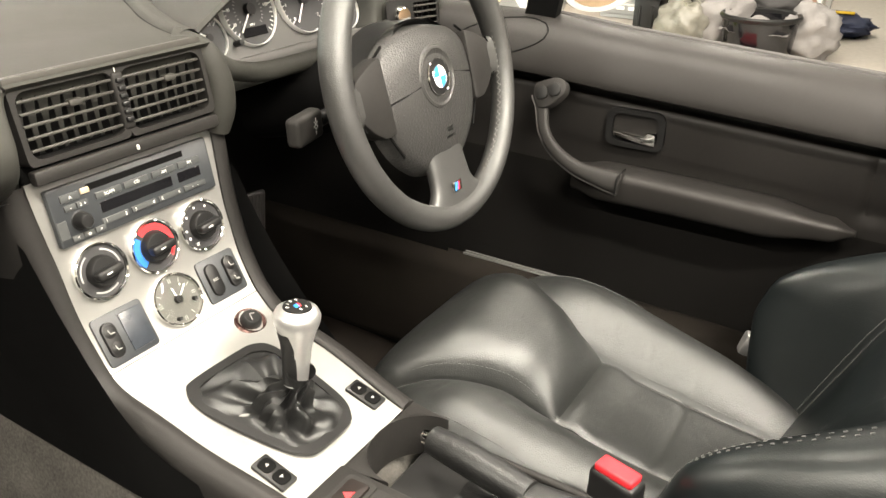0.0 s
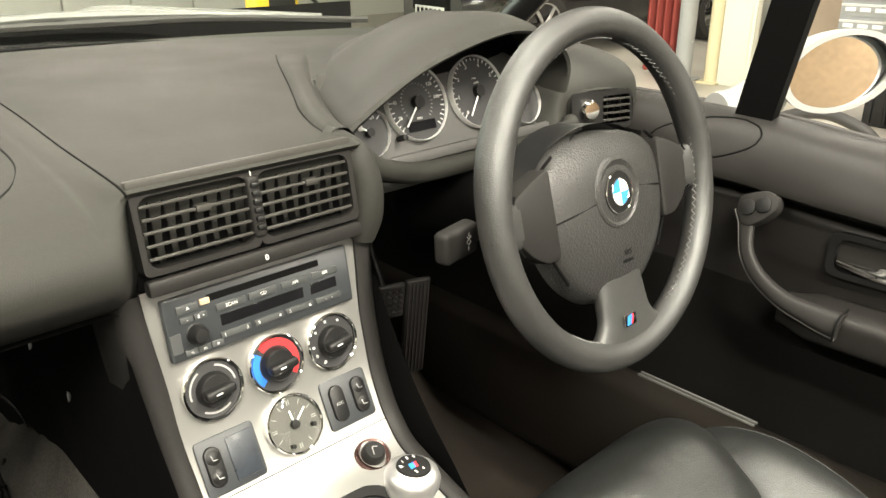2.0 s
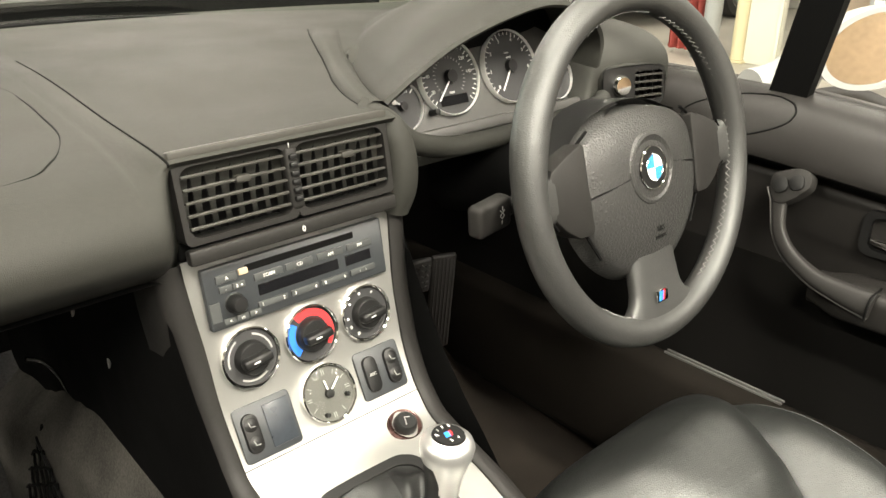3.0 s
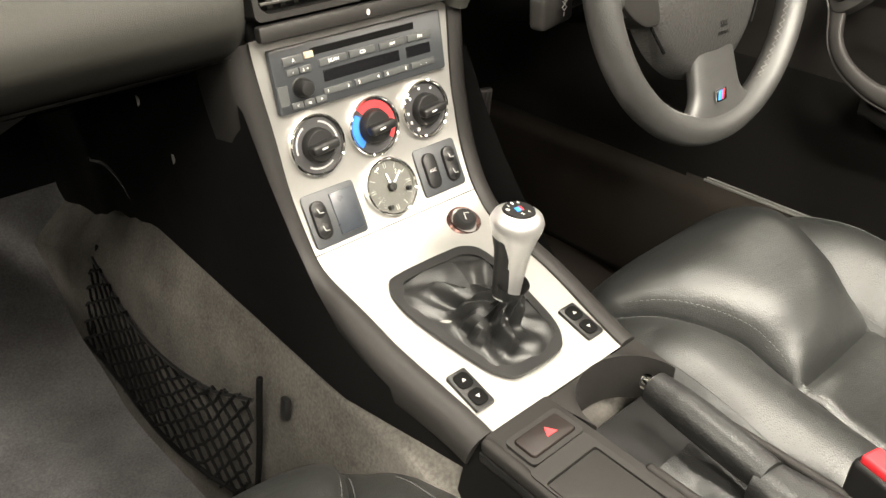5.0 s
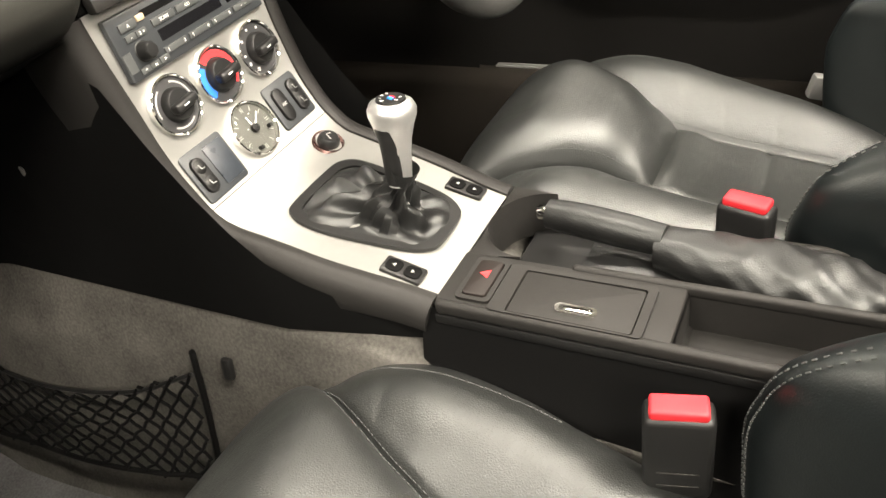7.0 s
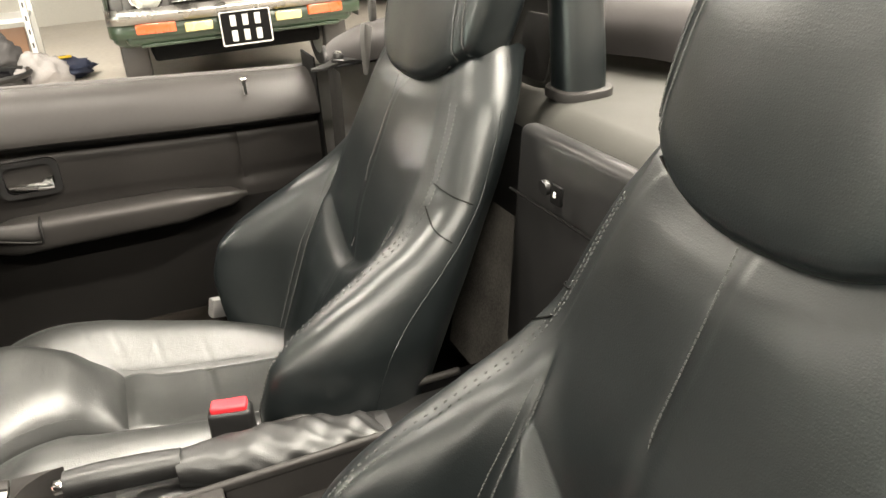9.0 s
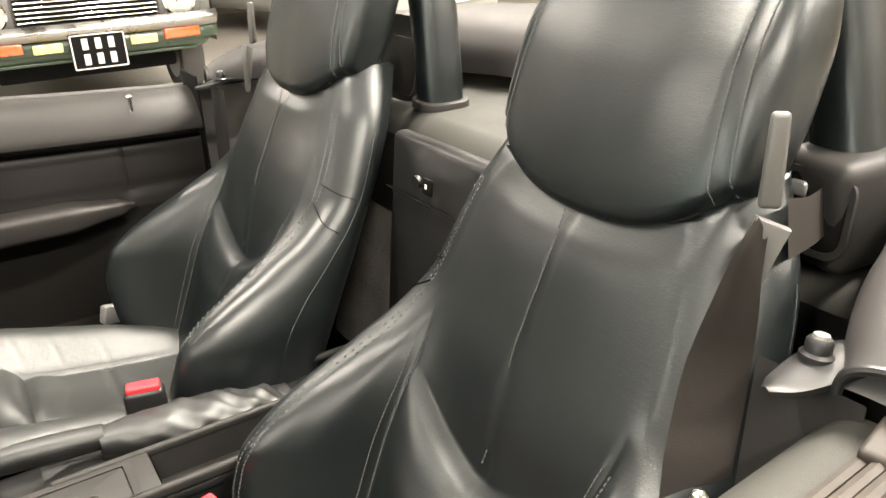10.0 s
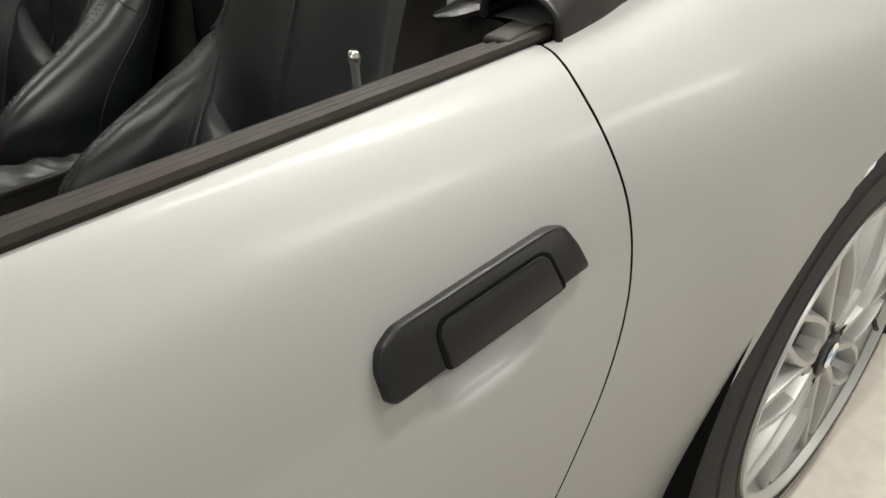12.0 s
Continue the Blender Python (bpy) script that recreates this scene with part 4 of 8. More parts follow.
def seat(cx, side, label):
    """A sports seat; side is +1 where the door lies at larger x."""
    st = thing("bucket_seat", (cx, -0.2, 0.2), label, "car seat", "car seats")
    Zs = [0.425, 0.435, 0.447] + [0.46 + 0.0066 * i for i in range(75)] + [0.953, 0.956, 0.957]
    b = bmesh.new()
    rows = []
    for k, zr in enumerate(Zs):
        tuck = max(0, (zr - 0.935) / 0.022)
        tuck = 0.018 * (1 - math.sqrt(max(0, 1 - tuck * tuck)))
        low = max(0, 1 - (zr - 0.425) / 0.035) ** 2
        H = half_section(zr)
        ring = [(p.x, p.y, i) for i, p in enumerate(H)] + [(-p.x, p.y, i) for i, p in reversed(list(enumerate(H))[1:-1])]
        row = []
        for x, y, i in ring:
            z = zr
            if abs(x) < 0.133:
                g = math.exp(-((zr - 0.710) / 0.095) ** 2)
                z += (crease_z(x) - 0.710) * g
            front = i <= sum(SEGS[:5])
            if front:
                y = details(x, z, y + back_front(z) - back_front(zr)) - tuck
            y = y - low * 0.03 if front else y
            z -= neck_dip(x) * max(0, (zr - 0.86) / 0.097) ** 1.3 + 0.16 * max(0, zr - 0.89)
            row.append(b.verts.new((cx + x * (1 - 0.12 * low), y, z)))
        rows.append(row)
    n = len(rows[0])
    for A, B in zip(rows, rows[1:]):
        for i in range(n):
            b.faces.new((A[i], A[(i + 1) % n], B[(i + 1) % n], B[i]))
    b.faces.new(rows[0]); b.faces.new(list(reversed(rows[-1])))
    part("backrest", b, LEATHER, st, angle=75)
    # headrest, one line with the shoulders
    def head(u, v):
        a = 2 * math.pi * u
        c, s = math.cos(a), math.sin(a)
        r = (abs(c) ** 3.3 + abs(s) ** 3.3) ** (-1 / 3.3)
        c, s = c * r, s * r
        z = 0.935 + 0.213 * v
        w = curve([(0.93, 0.143), (0.96, 0.149), (0.99, 0.152), (1.03, 0.151), (1.07, 0.143), (1.105, 0.126), (1.13, 0.094), (1.148, 0.03)], z)
        t = curve([(0.93, 0.048), (0.97, 0.054), (1.04, 0.056), (1.10, 0.044), (1.13, 0.027), (1.148, 0.008)], z)
        x = w * c
        zb = 0.935 - neck_dip(x)
        z = zb + (1.148 - zb) * v
        yc = back_front(z) - 0.080 + 0.010 * math.sin(max(0, z - 0.90) * 11) - 0.016 * max(0, 1 - v / 0.07) ** 2
        y = yc + t * s
        xs = abs(abs(x) - (0.132 - 0.020 * v))
        if s > 0:
            y -= 0.0035 * math.exp(-(xs / 0.0035) ** 2)
            y += 0.0012 * noise.noise((x * 16 + cx * 9, z * 12, 2.0))
        return Vector((cx + x, y, z))
    part("headrest", surf(120, 48, head, closed=True, caps=True), LEATHER, st, angle=75)
    seam = []
    for k in range(41):
        x = -0.120 + 0.006 * k
        seam.append(Vector((cx + x, back_front(0.94) - 0.032 - 0.010 * (abs(x) / 0.15) ** 4, 0.9365 - neck_dip(x))))
    part("neck_seam", tube(seam, 0.0016, 6), BLACK, st, "tucked seam under the headrest")
    # stitching
    def on(x, z, up=0.0008):
        return Vector((cx + x, face_y(x, z) + up, z))
    stitches([on(0.0040, 0.900 - 0.0125 * k) for k in range(20)], 50, st, length=0.0036, r=0.0008)
    for sd in (-1, 1):
        for dx in (-0.0055, 0.0055):
            stitches([on(sd * (curve(SEAM, z) + dx), z) for z in [0.47 + 0.0135 * k for k in range(21)]], 62, st, length=0.0032, r=0.0008)
        for dx in (-0.004, 0.004) if sd != side else ():
            stitches([on(sd * (curve(CREST, z) + dx), z) for z in [0.50 + 0.0195 * k for k in range(21)]], 76, st, length=0.0034, r=0.0008)
        # edge seam of the back shell
        edge = []
        for k in range(30):
            z = 0.46 + 0.0145 * k
            p = half_section(z)[sum(SEGS[:6]) + 2]
            edge.append((cx + sd * (p.x + 0.0002), p.y, z))
        part("side_piping", tube(edge, 0.0009, 6), LEATHER, st)
        # short cross seams of the shoulder patch
        for zz, dz in ((0.80, -0.020), (0.775, -0.034)) if sd != side else ():
            pts = []
            for k in range(7):
                z = zz + dz * k / 6
                H = half_section(z)
                p = H[sum(SEGS[:4]) + round(k * 12 / 6)]
                pts.append((cx + sd * (p.x + 0.0006), p.y + 0.0008, z))
            part("patch_seam", tube(pts, 0.0010, 5, 14), BLACK, st)
        for off in (-0.006, 0.006):
            pts = []
            for k in range(14):
                vv = 0.02 + 0.06 * k
                best = max((head(i / 1600, vv) for i in range(801)), key=lambda p: -abs((p.x - cx) - sd * (0.132 - 0.020 * vv + off)))
                pts.append(best + Vector((0, 0.0006, 0)))
            stitches(pts, 40, st, length=0.0036, r=0.0008)
    # cushion
    def seam_x(y):
        return curve([(-0.36, 0.074), (-0.085, 0.078), (-0.04, 0.090), (0.035, 0.128), (0.09, 0.158), (0.16, 0.175)], y)
    Z_SEAM = [(-0.40, 0.470), (-0.20, 0.492), (-0.085, 0.516), (-0.04, 0.540), (0.03, 0.553), (0.09, 0.540), (0.13, 0.515), (0.165, 0.480)]
    Z_CREST = [(-0.40, 0.500), (-0.30, 0.530), (-0.25, 0.543), (-0.19, 0.553), (-0.134, 0.564), (-0.09, 0.573), (-0.03, 0.578), (0.03, 0.566), (0.06, 0.552), (0.10, 0.524), (0.14, 0.49), (0.165, 0.46)]
    PUFF = [(-0.108, 0.0), (-0.104, 0.012), (-0.096, 0.024), (-0.080, 0.037), (-0.05, 0.046), (-0.01, 0.049), (0.03, 0.047), (0.07, 0.040), (0.12, 0.026), (0.16, 0.01)]
    def top_z(x, y):
        """Upholstery before its outer edge rolls over."""
        ax, sx = abs(x), seam_x(y)
        zs = curve(Z_SEAM, y)
        if ax < sx:
            k = ax / sx
            if y > -0.108:
                z = zs + curve(PUFF, y) * math.sqrt(max(0, 1 - k ** 3.6))
            else:
                z = zs - 0.008 * (1 - k * k) * min(1, (-0.108 - y) / 0.05)
                z += 0.006 * math.exp(-((y + 0.130) / 0.018) ** 2) - 0.004 * math.exp(-((y + 0.225) / 0.006) ** 2)
            z -= 0.0045 * math.exp(-((y + 0.108) / 0.007) ** 2) * (1 - k ** 4)
        else:
            xc = max(0.178, sx + 0.03)
            k = min(1.2, (ax - sx) / (xc - sx))
            z = zs + (curve(Z_CREST, y) - zs) * math.sin(min(1, k) * math.pi / 2)
            # short worn creases across the bolster
            for y0, ln in ((-0.215, 0.014), (-0.150, 0.010), (-0.098, 0.018), (-0.060, 0.012), (0.012, 0.012)):
                z -= 0.0013 * math.exp(-((y - y0 - 0.25 * (ax - 0.15)) / 0.0034) ** 2) * math.exp(-((ax - 0.150 - 0.3 * y0 * side) / (1.6 * ln)) ** 2)
        z -= 0.0046 * math.exp(-((ax - sx) / 0.006) ** 2)
        # pulled folds near the seams
        fold = noise.noise((x * 30 + cx * 9, y * 9, 0.2))
        z += 0.0014 * noise.noise((x * 11 + cx * 40, y * 11, 0.7)) + 0.0022 * max(0, fold) * math.exp(-((y + 0.17) / 0.06) ** 2)
        return z
    def half_w(y):
        f = max(0.0, (y - 0.02) / 0.150)
        w = 0.247 * (1 - 0.98 * f ** 3.6) ** 0.5 if f < 1 else 0.03
        return w * curve([(-0.40, 0.66), (-0.28, 0.76), (-0.166, 0.86), (-0.07, 0.94), (0.02, 0.985)], y)
    def skin_z(x, y):
        """Height of the finished cushion."""
        w = half_w(y)
        k = min(1, abs(x) / w)
        drop = curve([(0.0, 0.0), (0.11, 0.0), (0.15, 0.022), (0.168, 0.10)], y)
        zt = top_z(x, y) - 0.08 * (1 - max(0, 1 - k ** 5) ** 0.5) - drop * 0.6
        s = math.sqrt(max(0, 1 - k ** 3.64))
        return 0.41 + (zt - 0.41) * min(1, s ** 0.18)
    def cring(y):
        w = half_w(y)
        drop = curve([(0.0, 0.0), (0.11, 0.0), (0.15, 0.022), (0.168, 0.10)], y)
        sx = min(seam_x(y), 0.72 * w)
        xs = [sx * (1 - (1 - i / 26) ** 1.7) for i in range(27)]
        xs += [sx + (w - sx) * (0.5 - 0.5 * math.cos(math.pi * (i / 34) ** 0.85)) for i in range(1, 35)]
        xs = xs[::-1] + [-x for x in xs[1:]]
        top = [Vector((cx + x, y, skin_z(x, y))) for x in xs]
        low = [Vector((cx - w * math.cos(math.pi * i / 12), y, 0.41 - 0.08 * math.sin(math.pi * i / 12) ** 0.5 + max(0, drop * 0.5) * math.sin(math.pi * i / 12))) for i in range(1, 12)]
        return top + low
    Ys = [-0.40, -0.385] + [-0.37 + 0.00375 * i for i in range(140)] + [0.155, 0.160, 0.164, 0.167, 0.169]
    b = bmesh.new()
    V = [[b.verts.new(p) for p in cring(y)] for y in Ys]
    n = len(V[0])
    for A, B in zip(V, V[1:]):
        for i in range(n):
            b.faces.new((A[i], A[(i + 1) % n], B[(i + 1) % n], B[i]))
    b.faces.new(V[0]); b.faces.new(list(reversed(V[-1])))
    part("cushion", b, LEATHER_WORN_LIT, st, angle=75)
    for sd in (-1, 1):
        for dx in (-0.0055, 0.0055):
            pts = [(seam_x(y) + dx, y) for y in [-0.30 + 0.028 * k for k in range(15)]]
            stitches([(cx + sd * x, y, skin_z(sd * x, y) + 0.0005) for x, y in pts], 80, st, length=0.0032, r=0.0006)
        crest = [(sd * 0.190, -0.13 + 0.021 * k) for k in range(10)]
        stitches([(cx + x, y, skin_z(x, y) + 0.0004) for x, y in crest], 48, st, length=0.0032, r=0.0006)
    part("seat_base", rbox((0.40, 0.46, 0.14), 0.02, 3, pose(cx, -0.12, 0.27)), DARK, st)
    # side valance with the belt anchor
    part("side_valance", rbox((0.03, 0.42, 0.09), 0.012, 3, pose(cx + side * 0.245, -0.16, 0.40, 4, 0, 0)), DARK, st)
    return st

seat(0.325, 1, "black leather car seat with built-in headrest, driver's side")
seat(-0.328, -1, "black leather car seat with built-in headrest, passenger side")


# ---- belts and buckles ----
def buckle(at, aim, label, flip=1):
    t = thing("seat_belt_buckle", at, label, "belt buckle", "seat belt buckles")
    m = axes(at, Vector((0.25 * flip, 1, 0)), aim)
    part("housing", rbox((0.050, 0.085, 0.026), 0.006, 3, m @ pose(0, -0.040, 0)), DARK, t)
    part("press_button", rbox((0.041, 0.010, 0.020), 0.003, 3, m @ pose(0, 0.004, 0.0)), RED, t, "red release button")
    part("ring_mark", revolve([(0.003, 0.0), (0.003, 0.0006), (0.0042, 0.0006), (0.0042, 0)], m @ pose(0, -0.028, 0.0128), 16, caps=False), GREYPRINT, t)
    for h in (-0.052, -0.066):
        part("side_rib", rbox((0.030, 0.0015, 0.0275), 0.0004, 1, m @ pose(0, h, 0)), TRIM, t)
    part("stalk", rbox((0.034, 0.15, 0.018), 0.004, 2, m @ pose(0, -0.14, 0)), BLACK, t)
    return t
buckle((0.098, -0.232, 0.604), (0.10, 0.35, 1), "black seat belt buckle with red button beside the driver's seat")
buckle((-0.155, -0.225, 0.598), (-0.15, 0.60, 1), "black seat belt buckle with red button beside the passenger seat", -1)


# ---- centre console ----
con = thing("centre_console", (0, 0.1, 0.45), "dark plastic centre console with a brushed aluminium facing", "centre console")
FACE = [(0.275, 0.852), (0.270, 0.82), (0.264, 0.785), (0.257, 0.752), (0.247, 0.715), (0.235, 0.688), (0.219, 0.662), (0.198, 0.645), (0.17, 0.6365), (0.12, 0.6235), (0.06, 0.608), (0.0, 0.592)]
FP = spline([(0, *p) for p in FACE], 66)
FL = [0.0]
for p, q in zip(FP, FP[1:]):
    FL.append(FL[-1] + (q - p).length)

def half_width(z):
    return lerp_table([(0.59, 0.082), (0.625, 0.094), (0.66, 0.1), (0.75, 0.103), (0.852, 0.109)], z)

def on_face(x, z=None, y=None, lift=0.0):
    """A frame on the facing at the height z (upper part) or depth y (lower part): x right, y up the slope, z out."""
    best = min(range(1, len(FP) - 1), key=lambda k: abs(FP[k].z - z) if z is not None else abs(FP[k].y - y))
    p = FP[best]
    up = (FP[best - 1] - FP[best + 1]).normalized()
    m = axes((x, p.y, p.z), (1, 0, 0), up)
    return m @ pose(0, 0, lift)

def face_pt(u, v):
    i = v * 66
    k = min(int(i), 65)
    p = FP[k].lerp(FP[k + 1], i - k)
    w = half_width(p.z)
    return Vector((-w + 2 * w * u, p.y, p.z))
b = surf(16, 66, face_pt)
bmesh.ops.recalc_face_normals(b, faces=b.faces)
part("metal_facing", b, ALU, con, "brushed aluminium facing plate")
# joint line across the facing
part("facing_joint", tube([face_pt(u, 0.545) + Vector((0, -0.0002, 0.0003)) for u in (0, 0.5, 1)], 0.0005, 5), DARK, con)

def rim_section(v, sd):
    i = v * 66
    k = min(int(i), 65)
    p = FP[k].lerp(FP[k + 1], i - k)
    a, c = FP[max(k - 1, 0)], FP[min(k + 2, 66)]
    out = Vector((0, (a - c).z, -(a - c).y)).normalized()
    out = -out if out.y > 0 else out
    w = half_width(p.z)
    dp = lerp_table([(0.0, 0.07), (0.2, 0.085), (0.45, 0.095), (0.62, 0.06), (1.0, 0.028)], v)
    prof = [(0.0, -0.004), (0.0, 0.003), (0.004, 0.0055), (0.013, 0.0045), (0.020, 0.0), (0.0235, -0.008), (0.0245, -0.4 * dp), (0.0245, -0.8 * dp), (0.020, -dp)]
    return [Vector((sd * (w + dx), p.y, p.z)) + out * d for dx, d in prof]
for sd in (-1, 1):
    part("side_trim", surf(8, 66, lambda u, v, sd=sd: rim_section(v, sd)[round(u * 8)]), TRIM, con)
    cap_end = bmesh.new()
    cap_end.faces.new([cap_end.verts.new(p) for p in rim_section(1.0, sd)])
    part("trim_end", cap_end, TRIM, con)
    def wall(u, v, sd=sd):
        y = 1.05 * u
        low = lerp_table([(0.0, 0.555), (0.55, 0.555), (0.68, 0.52), (0.87, 0.44), (1.05, 0.40)], y)
        top = 0.585 + 0.23 * min(1, y / 0.27) ** 2.5
        return Vector((sd * (0.098 + 0.030 * min(1, u * 7)), y, top * (1 - v) + low * v))
    # Ahead of the console this black sheet fills in the dark under the dash.
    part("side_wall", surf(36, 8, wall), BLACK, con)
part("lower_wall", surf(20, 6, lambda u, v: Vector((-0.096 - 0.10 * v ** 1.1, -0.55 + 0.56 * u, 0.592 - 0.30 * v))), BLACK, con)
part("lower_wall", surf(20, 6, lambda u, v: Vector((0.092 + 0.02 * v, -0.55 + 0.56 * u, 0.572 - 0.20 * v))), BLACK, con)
# rear deck of the console: rims, tray, hand-brake well
part("rim", rbox((0.010, 0.54, 0.014), 0.0045, 4, pose(-0.0965, -0.275, 0.5955)), TRIM, con)
part("rim_lip", rbox((0.004, 0.54, 0.010), 0.0018, 2, pose(-0.1000, -0.275, 0.584)), DARK, con)
part("rim", rbox((0.009, 0.44, 0.012), 0.004, 3, pose(-0.022, -0.325, 0.5965)), TRIM, con)
part("rim", rbox((0.009, 0.48, 0.010), 0.004, 3, pose(0.0900, -0.275, 0.5700)), TRIM, con)
part("deck", rbox((0.072, 0.203, 0.02), 0.003, 2, pose(-0.0585, -0.104, 0.590)), TRIM, con)
def tray(u, v):
    """Moulded tray, its floor swept up into the four sides."""
    x, y = 2 * u - 1, 2 * v - 1
    px, py = math.copysign(min(1, abs(x) * 1.35) ** 0.8, x), math.copysign(min(1, abs(y) * 1.12) ** 0.9, y)
    h = max(0, (abs(x) - 0.74) / 0.26) ** 1.6, max(0, (abs(y) - 0.89) / 0.11) ** 1.6
    return Vector((-0.0590 + 0.0335 * px, -0.3725 + 0.1655 * py, 0.5560 + 0.0395 * min(1, max(h))))
part("tray", surf(32, 48, tray), TRIM, con, "open grey plastic tray")
part("tray_divider", rbox((0.006, 0.44, 0.042), 0.002, 2, pose(-0.0215, -0.325, 0.5725)), DARK, con)
part("brake_well", rbox((0.108, 0.50, 0.004), 0.001, 1, pose(0.034, -0.28, 0.552)), DARK, con)
def well_wall(u, v):
    a = math.pi * (1 - u)
    return Vector((0.033 + 0.053 * math.cos(a), -0.055 + 0.050 * math.sin(a), 0.600 - 0.05 * v))
part("well_front", surf(20, 4, well_wall), TRIM, con)
def well_top(u, v):
    a = math.pi * (1 - u)
    q = Vector((0.033 + 0.053 * math.cos(a), -0.055 + 0.050 * math.sin(a), 0.600))
    edge = Vector((-0.022 + 0.120 * u, -0.003, 0.594))
    return q.lerp(edge, v)
part("well_rim", surf(20, 4, well_top), TRIM, con)

# ---- radio ----
RF = on_face(0, z=0.812, lift=0.001)
radio = thing("car_radio", RF.translation, "dark grey car radio with CD slot and display", "car radio")
part("fascia", slab(rrect(0.190, 0.0565, 0.002, 3), 0.006, RF, 0.0015), RADIO, radio)
part("cd_slot", rbox((0.116, 0.0065, 0.002), 0.0005, 1, RF @ pose(0.003, 0.0195, 0.0055)), BLACK, radio)
part("display", rbox((0.086, 0.0105, 0.002), 0.0005, 1, RF @ pose(-0.003, -0.004, 0.0056)), SCREEN, radio)
part("display", rbox((0.030, 0.0105, 0.002), 0.0005, 1, RF @ pose(0.063, -0.004, 0.0056)), SCREEN, radio)
def key(x, y, w, h, text="", dx=0.0, size=0.0045, mat=None):
    k = part("key", rbox((w, h, 0.003), 0.0008, 2, RF @ pose(x, y, 0.0064)), mat or BUTTON, radio)
    if text:
        lettering(text, size, RF @ pose(x + dx, y, 0.0081), WHITE, k)
for x, s in ((-0.034, "SCAN"), (-0.002, "CD"), (0.032, "AM"), (0.0655, "FM")):
    key(x, 0.0085, 0.029, 0.0068, s)
for x, a, c in ((-0.034, "1", "2"), (0.0, "3", "4"), (0.033, "5", "6")):
    key(x, -0.0175, 0.030, 0.0062, a, -0.011)
    lettering(c, 0.0045, RF @ pose(x + 0.011, -0.0175, 0.0081), WHITE, radio)
key(0.066, -0.0175, 0.029, 0.0062, "-    -")
key(-0.074, 0.0165, 0.020, 0.0075, "A", 0, 0.0045)
key(-0.0575, 0.0180, 0.009, 0.0055, mat=material("amber_lens", (0.5, 0.38, 0.25), 0.3, var=0.05))
key(-0.0765, 0.0068, 0.012, 0.006, "-")
key(-0.0635, 0.0068, 0.012, 0.006, "2  +", 0, 0.004)
key(-0.0775, -0.0225, 0.0115, 0.006, "<")
key(-0.0655, -0.0225, 0.0115, 0.006, "m")
key(-0.0530, -0.0225, 0.0115, 0.006, ">")
part("volume_knob", revolve([(0, 0.016), (0.006, 0.0155), (0.0078, 0.013), (0.0085, 0.004), (0.0095, 0.0035)], RF @ pose(-0.070, -0.008, 0.003), 24), DARK, radio)
part("left_tab", rbox((0.010, 0.018, 0.002), 0.0005, 1, RF @ pose(-0.089, -0.012, 0.0058)), BUTTON, radio)

# ---- heater controls ----
def heater_knob(x, z, label, angle):
    m = on_face(x, z=z, lift=0.0008)
    t = thing("heater_dial", m.translation, label, "heater control", "heater controls")
    part("dial_plate", revolve([(0, 0.0025), (0.026, 0.0025), (0.027, 0.0)], m, 40), DIAL, t)
    part("chrome_ring", revolve([(0.0265, 0.001), (0.0265, 0.005), (0.0276, 0.006), (0.0288, 0.005), (0.0292, 0.0)], m, 48, caps=False), CHROME, t)
    k = part("knob", revolve([(0, 0.012), (0.014, 0.0115), (0.0155, 0.010), (0.0165, 0.003)], m, 32), DARK, t)
    part("grip", rbox((0.029, 0.0095, 0.012), 0.003, 3, m @ pose(0, 0, 0.0155, 0, 0, angle)), DARK, t)
    part("pointer", rbox((0.006, 0.0012, 0.0006), 0, 1, m @ pose(0, 0, 0.0216, 0, 0, angle) @ pose(-0.003, 0, 0)), WHITE, t)
    return t, m
t, m = heater_knob(-0.0645, 0.752, "black rotary heater dial in a chrome ring, air direction", 5)
part("white_arc", arc_band(0.0208, 0.0226, 5, 75, 0.003, m), GREYPRINT, t)
part("white_arc", arc_band(0.0208, 0.0226, 120, 190, 0.003, m), GREYPRINT, t)
part("white_arc", arc_band(0.0208, 0.0226, 235, 305, 0.003, m), GREYPRINT, t)
t, m = heater_knob(0.0, 0.752, "black temperature dial with red and blue arcs, chrome ring", 5)
part("red_arc", arc_band(0.0178, 0.0246, -42, 128, 0.003, m), REDPRINT, t)
part("blue_arc", arc_band(0.0178, 0.0246, 140, 225, 0.003, m), BLUEPRINT, t)
t, m = heater_knob(0.0635, 0.752, "black rotary fan speed dial in a chrome ring", 5)
for a in (60, 100, 140, 180):
    part("speed_mark", rbox((0.0022, 0.0022, 0.0004), 0, 1, m @ pose(0.0215 * math.cos(radians(a)), 0.0215 * math.sin(radians(a)), 0.003)), WHITE, t)
lettering("0", 0.005, m @ pose(-0.0195, -0.0095, 0.003), WHITE, t)
lettering("*", 0.010, m @ pose(-0.012, -0.020, 0.003), WHITE, t)

# ---- clock ----
m = on_face(0.002, z=0.694, lift=0.0008)
clock = thing("dashboard_clock", m.translation, "round analogue clock with grey face and chrome ring", "clock")
# Face grey is lifted to include some glare from the glass.
part("face", revolve([(0, 0.0025), (0.0265, 0.0025), (0.0275, 0)], m, 40), material("clock_face", (0.078, 0.077, 0.070), 0.45, var=0.05), clock)
part("chrome_ring", revolve([(0.0268, 0.001), (0.0268, 0.006), (0.028, 0.007), (0.0292, 0.006), (0.0297, 0)], m, 48, caps=False), CHROME, clock)
tk = bmesh.new()
